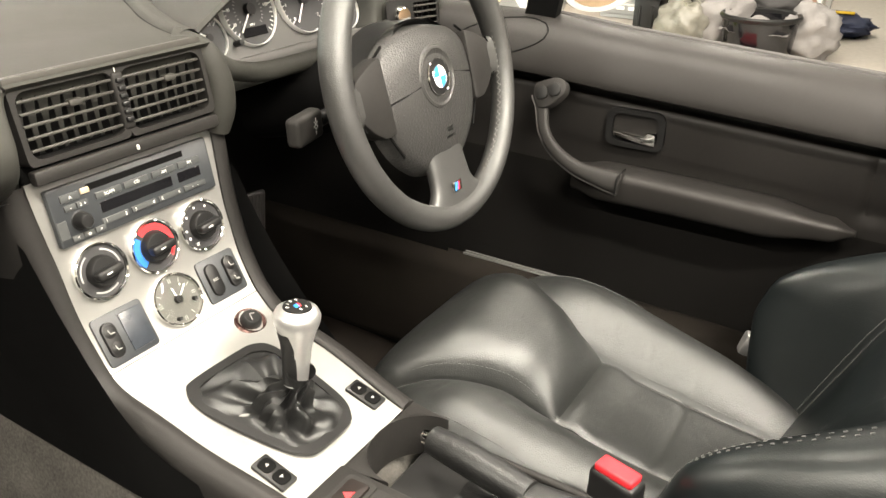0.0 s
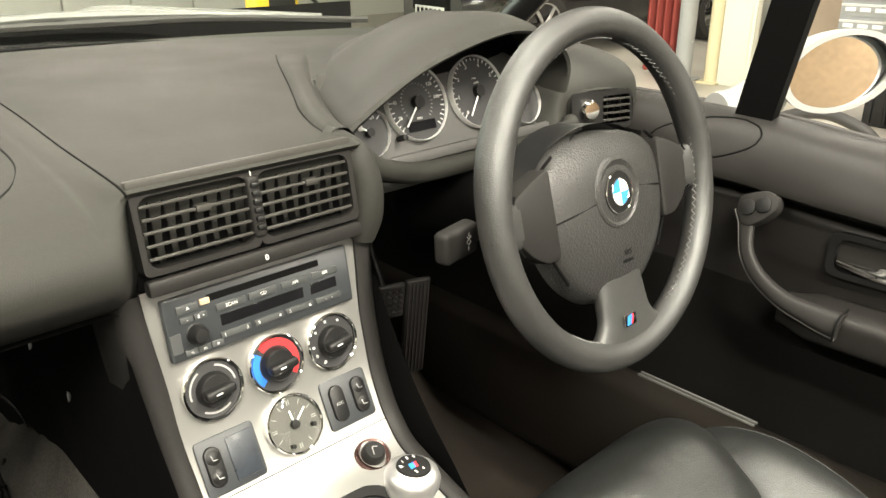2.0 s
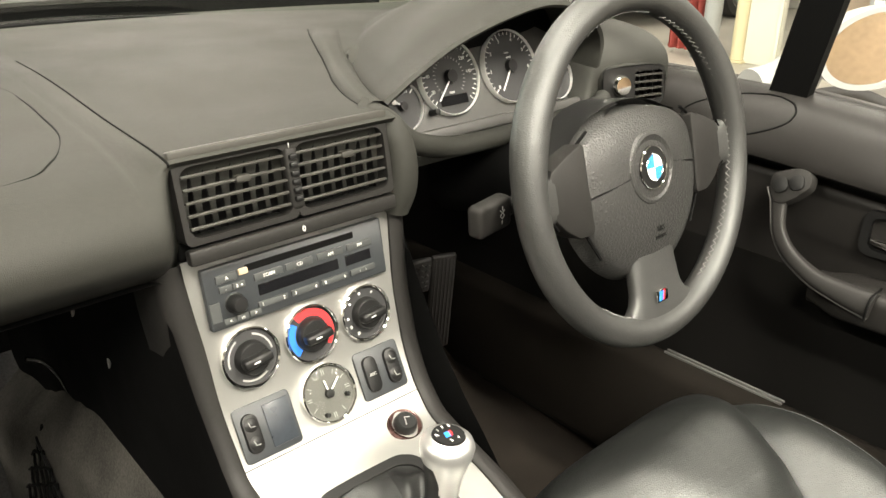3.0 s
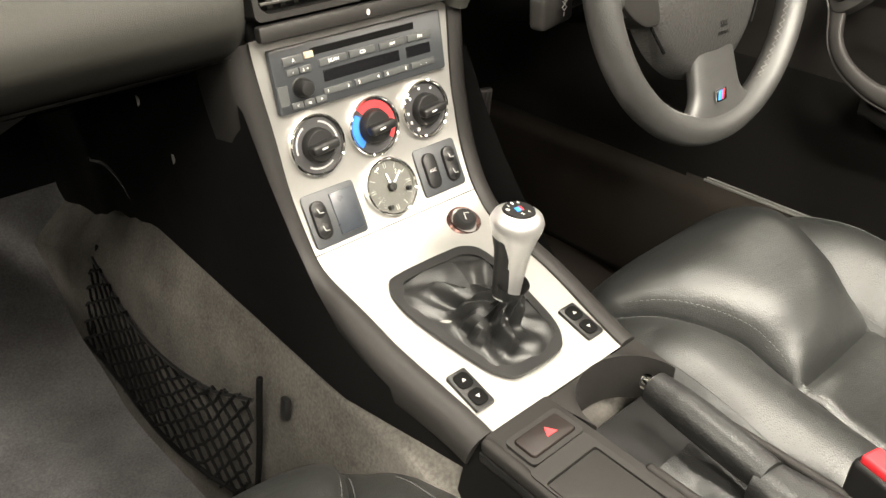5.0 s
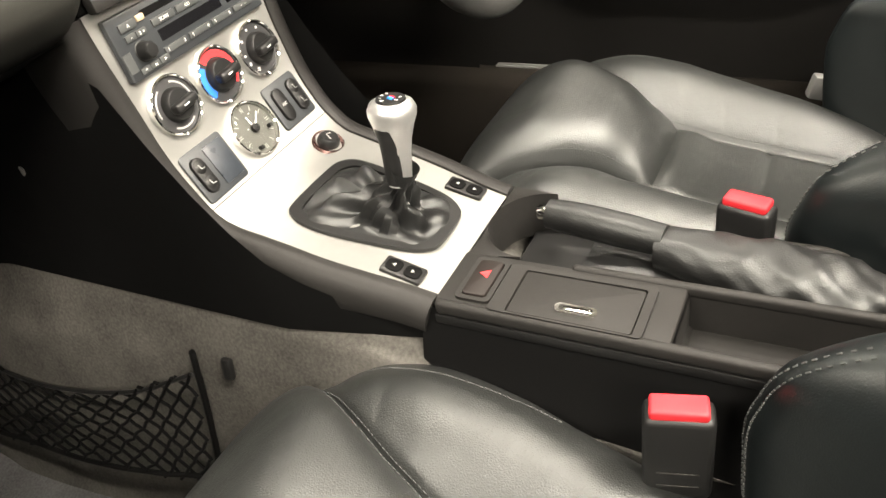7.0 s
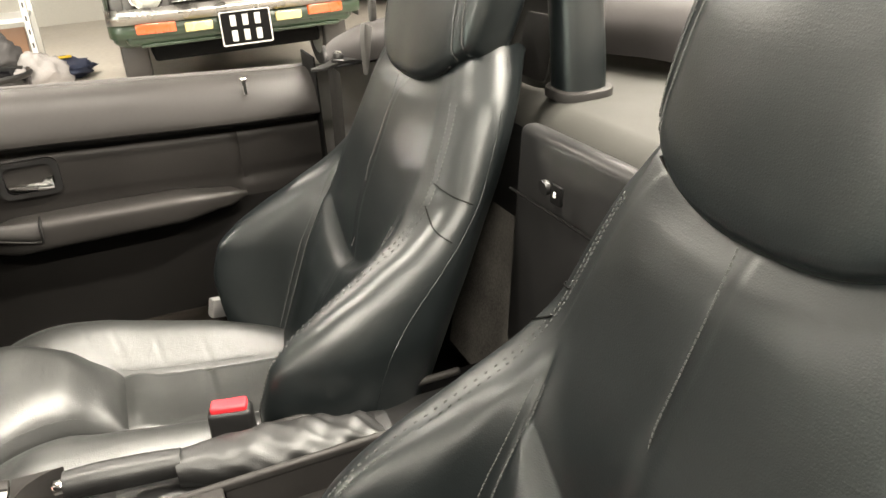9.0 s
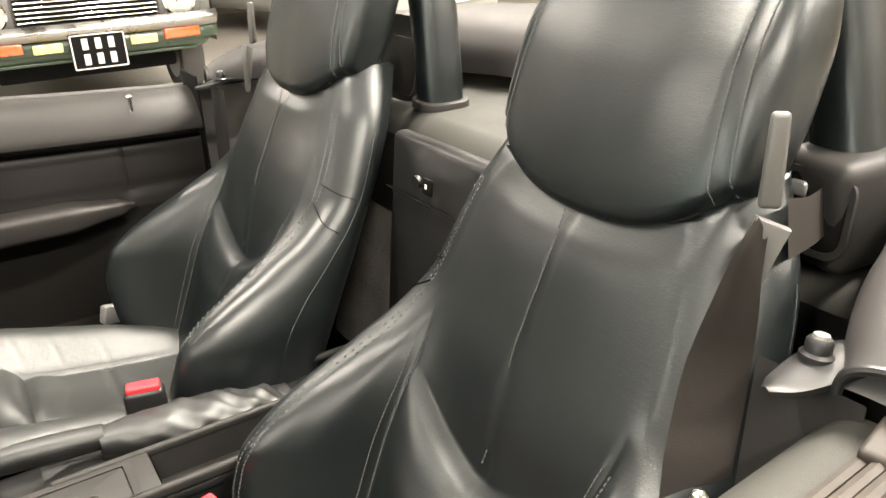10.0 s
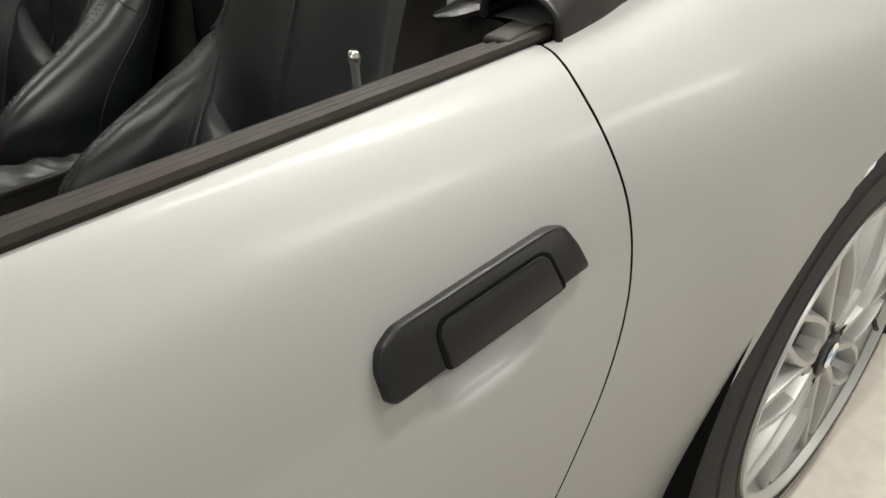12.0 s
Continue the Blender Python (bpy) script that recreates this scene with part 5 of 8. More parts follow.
for k in range(12):
    for o in ((-0.0011, 0.0011) if k % 3 == 0 else (0,)):
        rbox((0.0050, 0.0006, 0.0004), 0, 1, m @ pose(0, 0, 0.003, 0, 0, 30 * k) @ pose(0.0215, o, 0), tk)
part("hour_marks", tk, GREYPRINT, clock)
part("hour_hand", rbox((0.013, 0.0018, 0.0008), 0.0003, 1, m @ pose(0, 0, 0.0045, 0, 0, 98) @ pose(0.0075, 0, 0)), WHITE, clock)
part("minute_hand", rbox((0.018, 0.0018, 0.0008), 0.0003, 1, m @ pose(0, 0, 0.0055, 0, 0, 42) @ pose(0.0095, 0, 0)), WHITE, clock)
part("hub", revolve([(0, 0.008), (0.0042, 0.0075), (0.0045, 0.003)], m, 18), DARK, clock)
for x, y in ((0.018, -0.007), (-0.009, -0.019)):
    part("set_button", revolve([(0, 0.008), (0.0022, 0.0078), (0.0025, 0.003)], m @ pose(x, y, 0), 12), DARK, clock)
clock_glass = part("glass", revolve([(0, 0.0092), (0.020, 0.0085), (0.0262, 0.0062)], m, 32, caps=False), GLASS, clock)
facing(clock_glass, (0, -1.0, 1.2)).visible_shadow = False

# ---- switch banks ----
def seat_symbol(m, parent):
    part("symbol", tube([m @ Vector((-0.0026, 0.003, 0)), m @ Vector((-0.0014, -0.0018, 0)), m @ Vector((0.0028, -0.0022, 0))], 0.0005, 5), GREYPRINT, parent)
def rocker(x, m, parent, double=True):
    k = part("rocker", slab(rrect(0.0155, 0.037, 0.0077, 6), 0.004, m @ pose(x, 0, 0.003), 0.0012), DARK, parent)
    if double:
        for y in (-0.0085, 0.0085):
            part("cap", revolve([(0, 0.0065), (0.005, 0.006), (0.0072, 0.004)], m @ pose(x, y, 0.0025), 20), DARK, k)
            seat_symbol(m @ pose(x, y, 0.0093), k)
    return k
m = on_face(-0.066, z=0.690, lift=0.0006)
bank = thing("seat_heater_switch", m.translation, "dark switch panel with seat heater rocker and blank cover", "switch panel", "console switches")
part("plate", slab(rrect(0.058, 0.052, 0.004, 4), 0.003, m, 0.001), RADIO, bank)
rocker(-0.0165, m, bank)
part("blank", rbox((0.026, 0.041, 0.002), 0.001, 2, m @ pose(0.0125, 0, 0.0035)), material("blank_blue_grey", (0.025, 0.03, 0.037), 0.35, var=0.2, scale=60), bank)
m = on_face(0.0655, z=0.694, lift=0.0006)
bank = thing("traction_and_heater_switch", m.translation, "dark switch panel with traction button and seat heater rocker", "switch panel", "console switches")
part("plate", slab(rrect(0.054, 0.050, 0.004, 4), 0.003, m, 0.001), RADIO, bank)
k = rocker(-0.0125, m, bank, False)
lettering("ASC", 0.0045, m @ pose(-0.0125, 0, 0.0074), GREYPRINT, k)
rocker(0.0135, m, bank)

# ---- lighter ----
m = on_face(0.066, y=0.196, lift=0.0)
li = thing("cigarette_lighter", m.translation, "black cigarette lighter in a dark metal socket", "cigarette lighter")
part("socket", revolve([(0.013, -0.006), (0.0135, 0.001), (0.017, 0.0028), (0.0195, 0.0005)], m, 32, caps=False), material("socket_metal", (0.09, 0.05, 0.045), 0.3, metal=0.8), li)
part("plug", revolve([(0, 0.010), (0.009, 0.010), (0.0112, 0.008), (0.0125, 0.002), (0.0132, -0.006)], m, 28), DARK, li)
part("symbol", tube([m @ Vector((-0.004, -0.004, 0.0105)), m @ Vector((-0.001, 0.004, 0.0105)), m @ Vector((0.004, 0.002, 0.0105))], 0.0006, 5), GREYPRINT, li)

# ---- gear lever ----
gear = thing("gear_lever", (0.0, 0.095, 0.62), "gear lever with alloy knob and black leather gaiter", "gear lever")
GM = on_face(0.0, y=0.098, lift=0.0005)
outer = [(-0.058, 0.066), (-0.045, 0.074), (0.02, 0.074), (0.040, 0.070), (0.052, 0.056), (0.054, 0.02), (0.048, -0.045), (0.036, -0.070), (0.02, -0.078), (-0.02, -0.078), (-0.036, -0.070), (-0.048, -0.045), (-0.0625, 0.02), (-0.063, 0.052)]
outer = [(p.x, p.y) for p in spline([(*p, 0) for p in outer + outer[:1]], 70)][:-1]
inner = [(x * 0.84, y * 0.86) for x, y in outer]
b = ring_plate(outer, inner, 0.004, GM)
part("gaiter_frame", b, DARK, gear)
def gaiter(u, v):
    i = int(round(u * 70)) % 70
    x, y = inner[i]
    x, y = x * 1.12, y * 1.10
    a = math.atan2(y, x)
    h = v ** 1.7
    rad = 1 - (1 - (1 - v) ** 1.5) * 0.90
    fold = 0.0075 * math.sin(5 * a + 9 * v + 1.2 * math.sin(3 * a)) * math.sin(math.pi * min(1, v * 1.05)) + 0.004 * math.sin(11 * a - 7 * v) * math.sin(math.pi * v)
    base = Vector((x * rad, y * rad - 0.022 * v, 0.002 + 0.042 * h + fold * 0.9))
    d = Vector((math.cos(a), math.sin(a), 0)) * fold * 0.8
    if v > 0.8:
        k = (v - 0.8) / 0.2
        tgt = Vector((0.0145 * math.cos(a) + 0.002, 0.0145 * math.sin(a) - 0.024, 0.040 + 0.016 * k))
        base = base.lerp(tgt, k)
    return GM @ (base + d * (1 if v < 0.9 else 0.3))
part("gaiter", surf(70, 34, gaiter, closed=True), LEATHER_SOFT, gear)
KM = Matrix.Translation((0.003, 0.072, 0.660)) @ pose(0, 0, 0, 3, 5, 0)
part("knob", revolve([(0.0125, -0.010), (0.0130, 0.0), (0.0140, 0.02), (0.0158, 0.036), (0.0195, 0.051), (0.0225, 0.060), (0.0230, 0.066), (0.0205, 0.0715), (0.0145, 0.0745), (0.0, 0.0755)], KM, 40), SATIN, gear, "satin alloy knob")
def knob_radius(h):
    return curve([(-0.010, 0.0127), (0.0, 0.0131), (0.02, 0.0141), (0.036, 0.0159), (0.051, 0.0196)], h)
for a0 in (172, -8):
    def inlay(u, v, a0=a0):
        h = -0.008 + 0.060 * v
        a = radians(a0 + (u - 0.5) * (112 - 62 * v ** 2.2))
        r = knob_radius(h) + 0.0005 * math.sin(math.pi * u)
        return KM @ Vector((r * math.cos(a), r * math.sin(a), h))
    part("grip_inlay", surf(12, 16, inlay), DARK, gear, "black leather inlay")
cap = part("shift_pattern", revolve([(0, 0.0772), (0.0135, 0.0762), (0.0142, 0.0745)], KM, 28), DARK, gear, "black shift pattern cap")
for k, mt in enumerate((LIGHTBLUE, BLUEPRINT, REDPRINT)):
    part("stripe", slab([(-0.006 + 0.0025 * k, -0.003), (-0.0035 + 0.0025 * k, -0.003), (-0.0015 + 0.0025 * k, 0.003), (-0.004 + 0.0025 * k, 0.003)], 0.0004, KM @ pose(0, -0.001, 0.0770)), mt, cap)
for txt, x, y in (("R", -0.0105, 0.003), ("1", -0.0055, 0.0075), ("3", 0.0005, 0.0088), ("5", 0.0065, 0.0075), ("2", -0.0045, -0.0085), ("4", 0.003, -0.0085)):
    lettering(txt, 0.0042, KM @ pose(x, y, 0.0772), WHITE, cap)

# ---- window switches, hazard switch, ashtray ----
def window_switch(x, label):
    m = on_face(x, y=0.036, lift=0.0)
    t = thing("window_switch", m.translation, label, "window switch", "window switches")
    part("body", slab(rrect(0.0205, 0.041, 0.002, 3), 0.0035, m, 0.0008), DARK, t)
    for y, s in ((0.0095, 1), (-0.0095, -1)):
        part("rocker", slab(rrect(0.015, 0.016, 0.005, 4), 0.0018, m @ pose(0, y, 0.003), 0.0008), BLACK, t)
        part("arrow", slab([(-0.0021, -0.0014 * s), (0.0021, -0.0014 * s), (0.0, 0.0018 * s)], 0.0004, m @ pose(0, y, 0.0048)), GREYPRINT, t)
    return t
window_switch(-0.070, "small black window lift switch set in the aluminium facing")
window_switch(0.070, "small black window lift switch set in the aluminium facing")

hz = thing("hazard_switch", (-0.0555, -0.034, 0.600), "dark hazard warning button with red triangle", "hazard switch")
HAZARD = material("dark_red_brown_plastic", (0.0125, 0.0095, 0.0085), 0.5, spec=0.25, var=0.1)
HM = pose(-0.0600, -0.036, 0.5995)
part("frame", ring_plate(rrect(0.058, 0.033, 0.005, 4), rrect(0.049, 0.0235, 0.004, 4), 0.0035, HM), TRIM, hz)
part("button", slab(rrect(0.0475, 0.022, 0.0035, 4), 0.0065, HM @ pose(0, 0, -0.001), 0.0015), HAZARD, hz)
tri = [(0.0062 * math.cos(radians(90 + 120 * k)), 0.0062 * math.sin(radians(90 + 120 * k))) for k in range(3)]
part("triangle", slab(tri, 0.0005, HM @ pose(0.004, -0.001, 0.0056)), REDPRINT, hz, "red warning triangle")

ash = thing("ashtray", (-0.066, -0.125, 0.600), "closed ashtray lid with a chrome latch in the console", "ashtray")
AM_ = pose(-0.068, -0.123, 0.600)
part("surround", ring_plate(rrect(0.063, 0.130, 0.004, 4, 0.002, 0.004), rrect(0.056, 0.107, 0.003, 4), 0.004, AM_), TRIM, ash)
part("lid", slab(rrect(0.0535, 0.1045, 0.003, 4), 0.0045, AM_ @ pose(0, 0, -0.001), 0.001), TRIM, ash)
part("latch", ring_plate(rrect(0.011, 0.036, 0.0055, 6, -0.013, -0.004), rrect(0.006, 0.029, 0.003, 6, -0.013, -0.004), 0.0025, AM_ @ pose(0, 0, 0.0035)), CHROME, ash, "chrome oval latch")
part("latch_bar", rbox((0.004, 0.026, 0.003), 0.0015, 2, AM_ @ pose(-0.013, -0.006, 0.005)), CHROME, ash)

# ---- hand brake ----
hb = thing("hand_brake", (0.04, -0.2, 0.57), "hand brake lever with black leather grip and gaiter", "hand brake")
path = [(0.052, -0.058, 0.600), (0.049, -0.085, 0.600), (0.043, -0.13, 0.599), (0.037, -0.172, 0.598)]
part("grip", tube(path, lambda t: 0.0145 + 0.002 * math.sin(3 * t), 16, 24), LEATHER_SOFT, hb)
part("push_button", revolve([(0.0075, 0), (0.0075, 0.008), (0.006, 0.010), (0, 0.0105)], axes((0.0525, -0.056, 0.600), (1, 0, 0), (0, 0, -1)) @ pose(0, 0, 0, 0, 0, 0), 18), CHROME, hb, "chrome release button")
def hb_gaiter(u, v):
    a = 2 * math.pi * u
    c = Vector((0.037 - 0.012 * v, -0.165 - 0.225 * v, 0.596 - 0.024 * v))
    rx = 0.019 + 0.014 * math.sin(math.pi * v) + 0.006 * v
    rz = 0.018 + 0.008 * math.sin(math.pi * v)
    if v > 0.85:
        rz *= 1 - ((v - 0.85) / 0.15) ** 2 * 0.7
    w = 0.0035 * math.sin(3 * a + 26 * v) * v + 0.0022 * math.sin(7 * a - 40 * v) * v
    return c + Vector(((rx + w) * math.copysign(abs(math.cos(a)) ** 0.8, math.cos(a)), 0, (rz + w) * math.sin(a) - 0.006))
part("gaiter", surf(40, 44, hb_gaiter, closed=True, caps=True), LEATHER_SOFT, hb)
part("gaiter_skirt", surf(20, 10, lambda u, v: Vector((-0.012 + 0.092 * v + 0.003 * math.sin(17 * u + 5 * v), -0.10 - 0.30 * u, 0.556 + 0.016 * math.sin(math.pi * v) + 0.004 * math.sin(21 * u + 9 * v)))), LEATHER_SOFT, hb)


# ---- steering wheel ----
SC = Vector((0.336, 0.127, 0.877))
SM = axes(SC, (1, 0, 0), (0, 0.25, 0.968))
sw = thing("steering_wheel", SC, "black leather three-spoke sports steering wheel", "steering wheel")
RR = 0.1730
def rim_pt(u, v):
    a, c = 2 * math.pi * u, 2 * math.pi * v
    r = 0.0158 + 0.0016 * (math.exp(-((math.sin(a) - 0.35) / 0.25) ** 2))
    return SM @ Vector(((RR + r * math.cos(c)) * math.cos(a), (RR + r * math.cos(c)) * math.sin(a), r * 1.06 * math.sin(c)))
b = bmesh.new()
rows = [[b.verts.new(rim_pt(i / 96, j / 20)) for j in range(20)] for i in range(96)]
for i in range(96):
    for j in range(20):
        b.faces.new((rows[i][j], rows[(i + 1) % 96][j], rows[(i + 1) % 96][(j + 1) % 20], rows[i][(j + 1) % 20]))
part("rim", b, LEATHER_WHEEL, sw)
STITCH_MID = material("mid_grey_thread", (0.16, 0.16, 0.155), 0.8, var=0.2)
for a0, a1 in ((-62, 70), (78, 118), (232, 268)):
    zz = bmesh.new()
    n = int((a1 - a0) / 1.5)
    for k in range(n):
        a, a2 = radians(a0 + (a1 - a0) * k / n), radians(a0 + (a1 - a0) * (k + 1) / n)
        z1, z2 = (0.0026, -0.0026) if k % 2 else (-0.0026, 0.0026)
        r1 = RR - 0.0158
        tube([SM @ Vector((r1 * math.cos(a), r1 * math.sin(a), z1 + 0.003)), SM @ Vector((r1 * math.cos(a2), r1 * math.sin(a2), z2 + 0.003))], 0.00055, 4, bm=zz)
    part("stitching", zz, STITCH_MID, sw, "pale cross stitching inside the rim")
pad = [(-0.07, 0.055), (-0.035, 0.064), (0, 0.066), (0.035, 0.064), (0.07, 0.055), (0.097, 0.034), (0.107, 0.002), (0.104, -0.04), (0.083, -0.08), (0.049, -0.109), (0.015, -0.119), (-0.015, -0.119), (-0.049, -0.109), (-0.083, -0.08), (-0.104, -0.04), (-0.107, 0.002), (-0.097, 0.034)]
padl = [(p.x, p.y) for p in spline([(*p, 0) for p in pad + pad[:1]], 96)][:-1]
def pad_pt(u, v):
    i = int(round(u * 96)) % 96
    x, y = padl[i]
    s = 1 - v
    dome = 0.010 - 0.020 * (s ** 3.5) - (0.018 if v == 0 else 0)
    return SM @ Vector((x * s, y * s, dome))
b = surf(96, 14, lambda u, v: pad_pt(u, v), closed=True)
bmesh.ops.remove_doubles(b, verts=b.verts, dist=1e-6)
bag = part("airbag_cover", b, AIRBAG, sw, "grained airbag cover", angle=60)
part("emblem_recess", revolve([(0.039, 0.008), (0.037, 0.0108), (0.034, 0.0114), (0.032, 0.010), (0.026, 0.0085)], SM @ pose(0.0, 0.0, 0), 40, caps=False), AIRBAG, bag)
em = part("emblem", revolve([(0, 0.0125), (0.0215, 0.0118), (0.0225, 0.0095)], SM @ pose(0.0, 0.0, 0), 40), DARK, bag, "round enamel badge")
for k in range(4):
    part("quadrant", arc_band(0.0005, 0.0135, 90 * k, 90 * k + 90, 0.0131, SM @ pose(0.0, 0.0, 0), 10), (WHITEEN, LIGHTBLUE)[k % 2], em)
part("emblem_ring", revolve([(0.0215, 0.0116), (0.0221, 0.0126), (0.0228, 0.0116)], SM @ pose(0.0, 0.0, 0), 40, caps=False), CHROME, em)
part("inner_ring", revolve([(0.0132, 0.0128), (0.0139, 0.0136), (0.0146, 0.0128)], SM @ pose(0.0, 0.0, 0), 32, caps=False), CHROME, em)
for ln in ([(-0.104, -0.016, -0.004), (-0.07, -0.010, 0.0055), (-0.038, -0.005, 0.0095)], [(0.036, 0.0, 0.0095), (0.07, -0.006, 0.0055), (0.105, -0.012, -0.004)]):
    part("cover_seam", tube([SM @ Vector((x, y, z - 0.0006)) for x, y, z in ln], 0.0012, 6, 12), BLACK, bag)
for sx in (-1, 1):
    part("pad_edge_seam", tube([SM @ Vector((sx * x, y, z)) for x, y, z in ((0.080, 0.052, -0.0045), (0.100, 0.036, -0.0055), (0.1085, 0.002, -0.0055), (0.101, -0.04, -0.0055), (0.080, -0.078, -0.0055))], 0.0017, 6, 24), BLACK, bag)
lettering("SRS", 0.0085, SM @ pose(0.006, -0.066, 0.0085), DARK, bag)
lettering("AIRBAG", 0.0055, SM @ pose(0.006, -0.075, 0.0075), DARK, bag)
# spokes: a moulded wing and a leather root on each side, a broad one below
for sx in (-1, 1):
    wing = part("spoke_trim", slab(rounded([(sx * x, y) for x, y in ((0.092, 0.044), (0.118, 0.036), (0.144, 0.024), (0.1515, 0.004), (0.148, -0.018), (0.130, -0.037), (0.112, -0.048), (0.090, -0.048))][::sx], 0.006), 0.022, SM @ pose(0, 0, -0.020), 0.004), TRIM, sw, "smooth grey spoke trim")
    part("spoke_joint", tube([SM @ Vector((sx * x, y, z)) for x, y, z in ((0.143, 0.026, 0.000), (0.1525, 0.004, 0.001), (0.149, -0.020, 0.000), (0.140, -0.032, -0.002))], 0.0015, 6, 14), BLACK, wing)
    def root(u, v, sx=sx):
        r = 0.140 + 0.034 * v
        w = 0.048 + 0.030 * v ** 2.2
        t = 2 * math.pi * u
        c, q = math.cos(t), math.sin(t)
        return SM @ Vector((sx * r, -0.001 + w / 2 * math.copysign(abs(c) ** 0.6, c) * (1 + 0.0 * v), -0.006 + 0.004 * v + 0.0085 * math.copysign(abs(q) ** 0.7, q)))
    part("spoke", surf(28, 14, root, closed=True, caps=True), LEATHER_WHEEL, sw)
def lower_spoke(u, v):
    r = 0.088 + 0.082 * v
    w = 0.074 + 0.012 * v + 0.075 * max(0, (v - 0.45) / 0.55) ** 2.4
    t = 2 * math.pi * u
    c, q = math.cos(t), math.sin(t)
    x = w / 2 * math.copysign(abs(c) ** 0.55, c)
    return SM @ Vector((x, -math.sqrt(max(r * r - (x * v) ** 2, 1e-6)), -0.008 + 0.007 * v + 0.010 * math.copysign(abs(q) ** 0.6, q)))
part("spoke", surf(36, 22, lower_spoke, closed=True, caps=True), LEATHER_WHEEL, sw)
bd = part("badge", rbox((0.020, 0.0135, 0.002), 0.0008, 2, SM @ pose(-0.006, -0.137, 0.0085)), CHROME, sw, "small striped badge")
for k, mt in enumerate((LIGHTBLUE, BLUEPRINT, REDPRINT)):
    part("stripe", slab([(-0.0075 + 0.0032 * k, -0.005), (-0.0045 + 0.0032 * k, -0.005), (-0.0015 + 0.0032 * k, 0.005), (-0.0045 + 0.0032 * k, 0.005)], 0.0006, SM @ pose(-0.006, -0.137, 0.0095)), mt, bd)
part("hub_shroud", revolve([(0.072, -0.012), (0.066, -0.03), (0.055, -0.05), (0.05, -0.09)], SM, 32, caps=False), DARK, sw)
def shell(u, v):
    a = math.pi * (0.08 + 0.84 * u)
    return SM @ Vector((0.112 * math.cos(a) * (1 - 0.10 * v), 0.0 + 0.072 * math.sin(a) * (1 + 0.06 * v), -0.018 - 0.050 * v))
part("back_shell", surf(28, 8, shell), DARK, sw)

col = thing("steering_column", (0.338, 0.25, 0.83), "black steering column cover with control stalks", "steering column")
part("cover", tube([SM @ Vector((0, -0.005, -0.05)), SM @ Vector((0, -0.005, -0.13)), SM @ Vector((0, 0.0, -0.30))], 0.052, 20, 10), BLACK, col)
stk = part("stalk", tube([(0.30, 0.225, 0.838), (0.24, 0.21, 0.842), (0.207, 0.202, 0.843)], 0.009, 10, 8), DARK, col)
part("stalk_end", rbox((0.052, 0.020, 0.034), 0.006, 3, pose(0.182, 0.199, 0.842, 0, -3, 8)), TRIM, stk, "flat end with printed symbol")
for p in ([(0.190, 0.853), (0.190, 0.849)], [(0.187, 0.849), (0.190, 0.846), (0.187, 0.843), (0.190, 0.840), (0.193, 0.843), (0.190, 0.846), (0.193, 0.849)], [(0.190, 0.838), (0.190, 0.834)]):
    part("symbol", tube([(x, 0.1890, z) for x, z in p], 0.0005, 5), GREYPRINT, stk)
part("stalk", tube([(0.376, 0.225, 0.838), (0.44, 0.21, 0.842), (0.49, 0.20, 0.846)], 0.010, 10, 8), DARK, col)

# ---- pedals ----
acc = thing("accelerator_pedal", (0.57, 0.78, 0.3), "long ribbed black accelerator pedal", "pedal", "pedals")
AMX = axes((0.578, 0.73, 0.40), (1, -0.35, 0), (0.0, -0.22, 1))
part("pad", rbox((0.050, 0.235, 0.012), 0.004, 3, AMX), RUBBER, acc)
for k in range(6):
    part("rib", rbox((0.0035, 0.225, 0.003), 0.001, 1, AMX @ pose(-0.019 + 0.0076 * k, 0, 0.007)), RUBBER, acc)
br = thing("brake_pedal", (0.457, 0.655, 0.52), "black brake pedal with patterned rubber pad", "pedal", "pedals")
BMX = axes((0.457, 0.655, 0.523), (1, -0.3, 0), (0, -0.25, 1))
part("pad", rbox((0.055, 0.075, 0.012), 0.012, 4, BMX), RUBBER, br)
for i in range(4):
    for j in range(5):
        part("stud", rbox((0.008, 0.008, 0.003), 0.001, 1, BMX @ pose(-0.017 + 0.0115 * i, -0.024 + 0.012 * j, 0.007, 0, 0, 45)), RUBBER, br)
part("arm", tube([(0.457, 0.67, 0.54), (0.452, 0.70, 0.62), (0.44, 0.72, 0.76)], 0.006, 8, 10), DARK, br)


# ---- driver's door: inner trim ----
ddoor = thing("driver_door", (0.7, 0.0, 0.4), "closed driver's door with black padded trim, armrest and pull handle", "car door", "car doors")
def dshift(y):
    return lerp_table([(-0.52, 0.008), (-0.38, 0.0), (0.0, 0.022), (0.15, 0.03), (0.35, 0.03), (0.6, 0.01)], y)
DTOP = [(0.728, 0.884), (0.715, 0.889), (0.695, 0.890), (0.668, 0.880), (0.648, 0.860), (0.636, 0.835), (0.630, 0.812), (0.634, 0.806), (0.650, 0.803), (0.664, 0.802)]
DTP = spline([(x, 0, z) for x, z in DTOP], 24)
def waist_fall(y):
    return curve([(-0.52, -0.036), (-0.40, -0.030), (0.0, -0.012), (0.20, 0.0), (0.60, 0.0)], y)
def dtop(u, v):
    y = -0.505 + 1.06 * u
    i = v * 24
    k = min(int(i), 23)
    p = DTP[k].lerp(DTP[k + 1], i - k)
    return Vector((p.x + dshift(y), y, p.z + 0.012 * (y + 0.4) + waist_fall(y) * (0.55 + 0.45 * max(0, min(1, (p.z - 0.80) / 0.09)))))
VINYL = material("black_grained_vinyl", (0.0145, 0.0135, 0.0127), 0.46, spec=0.22, var=0.12, bump=0.3, bump_scale=800, bump_kind="cells")
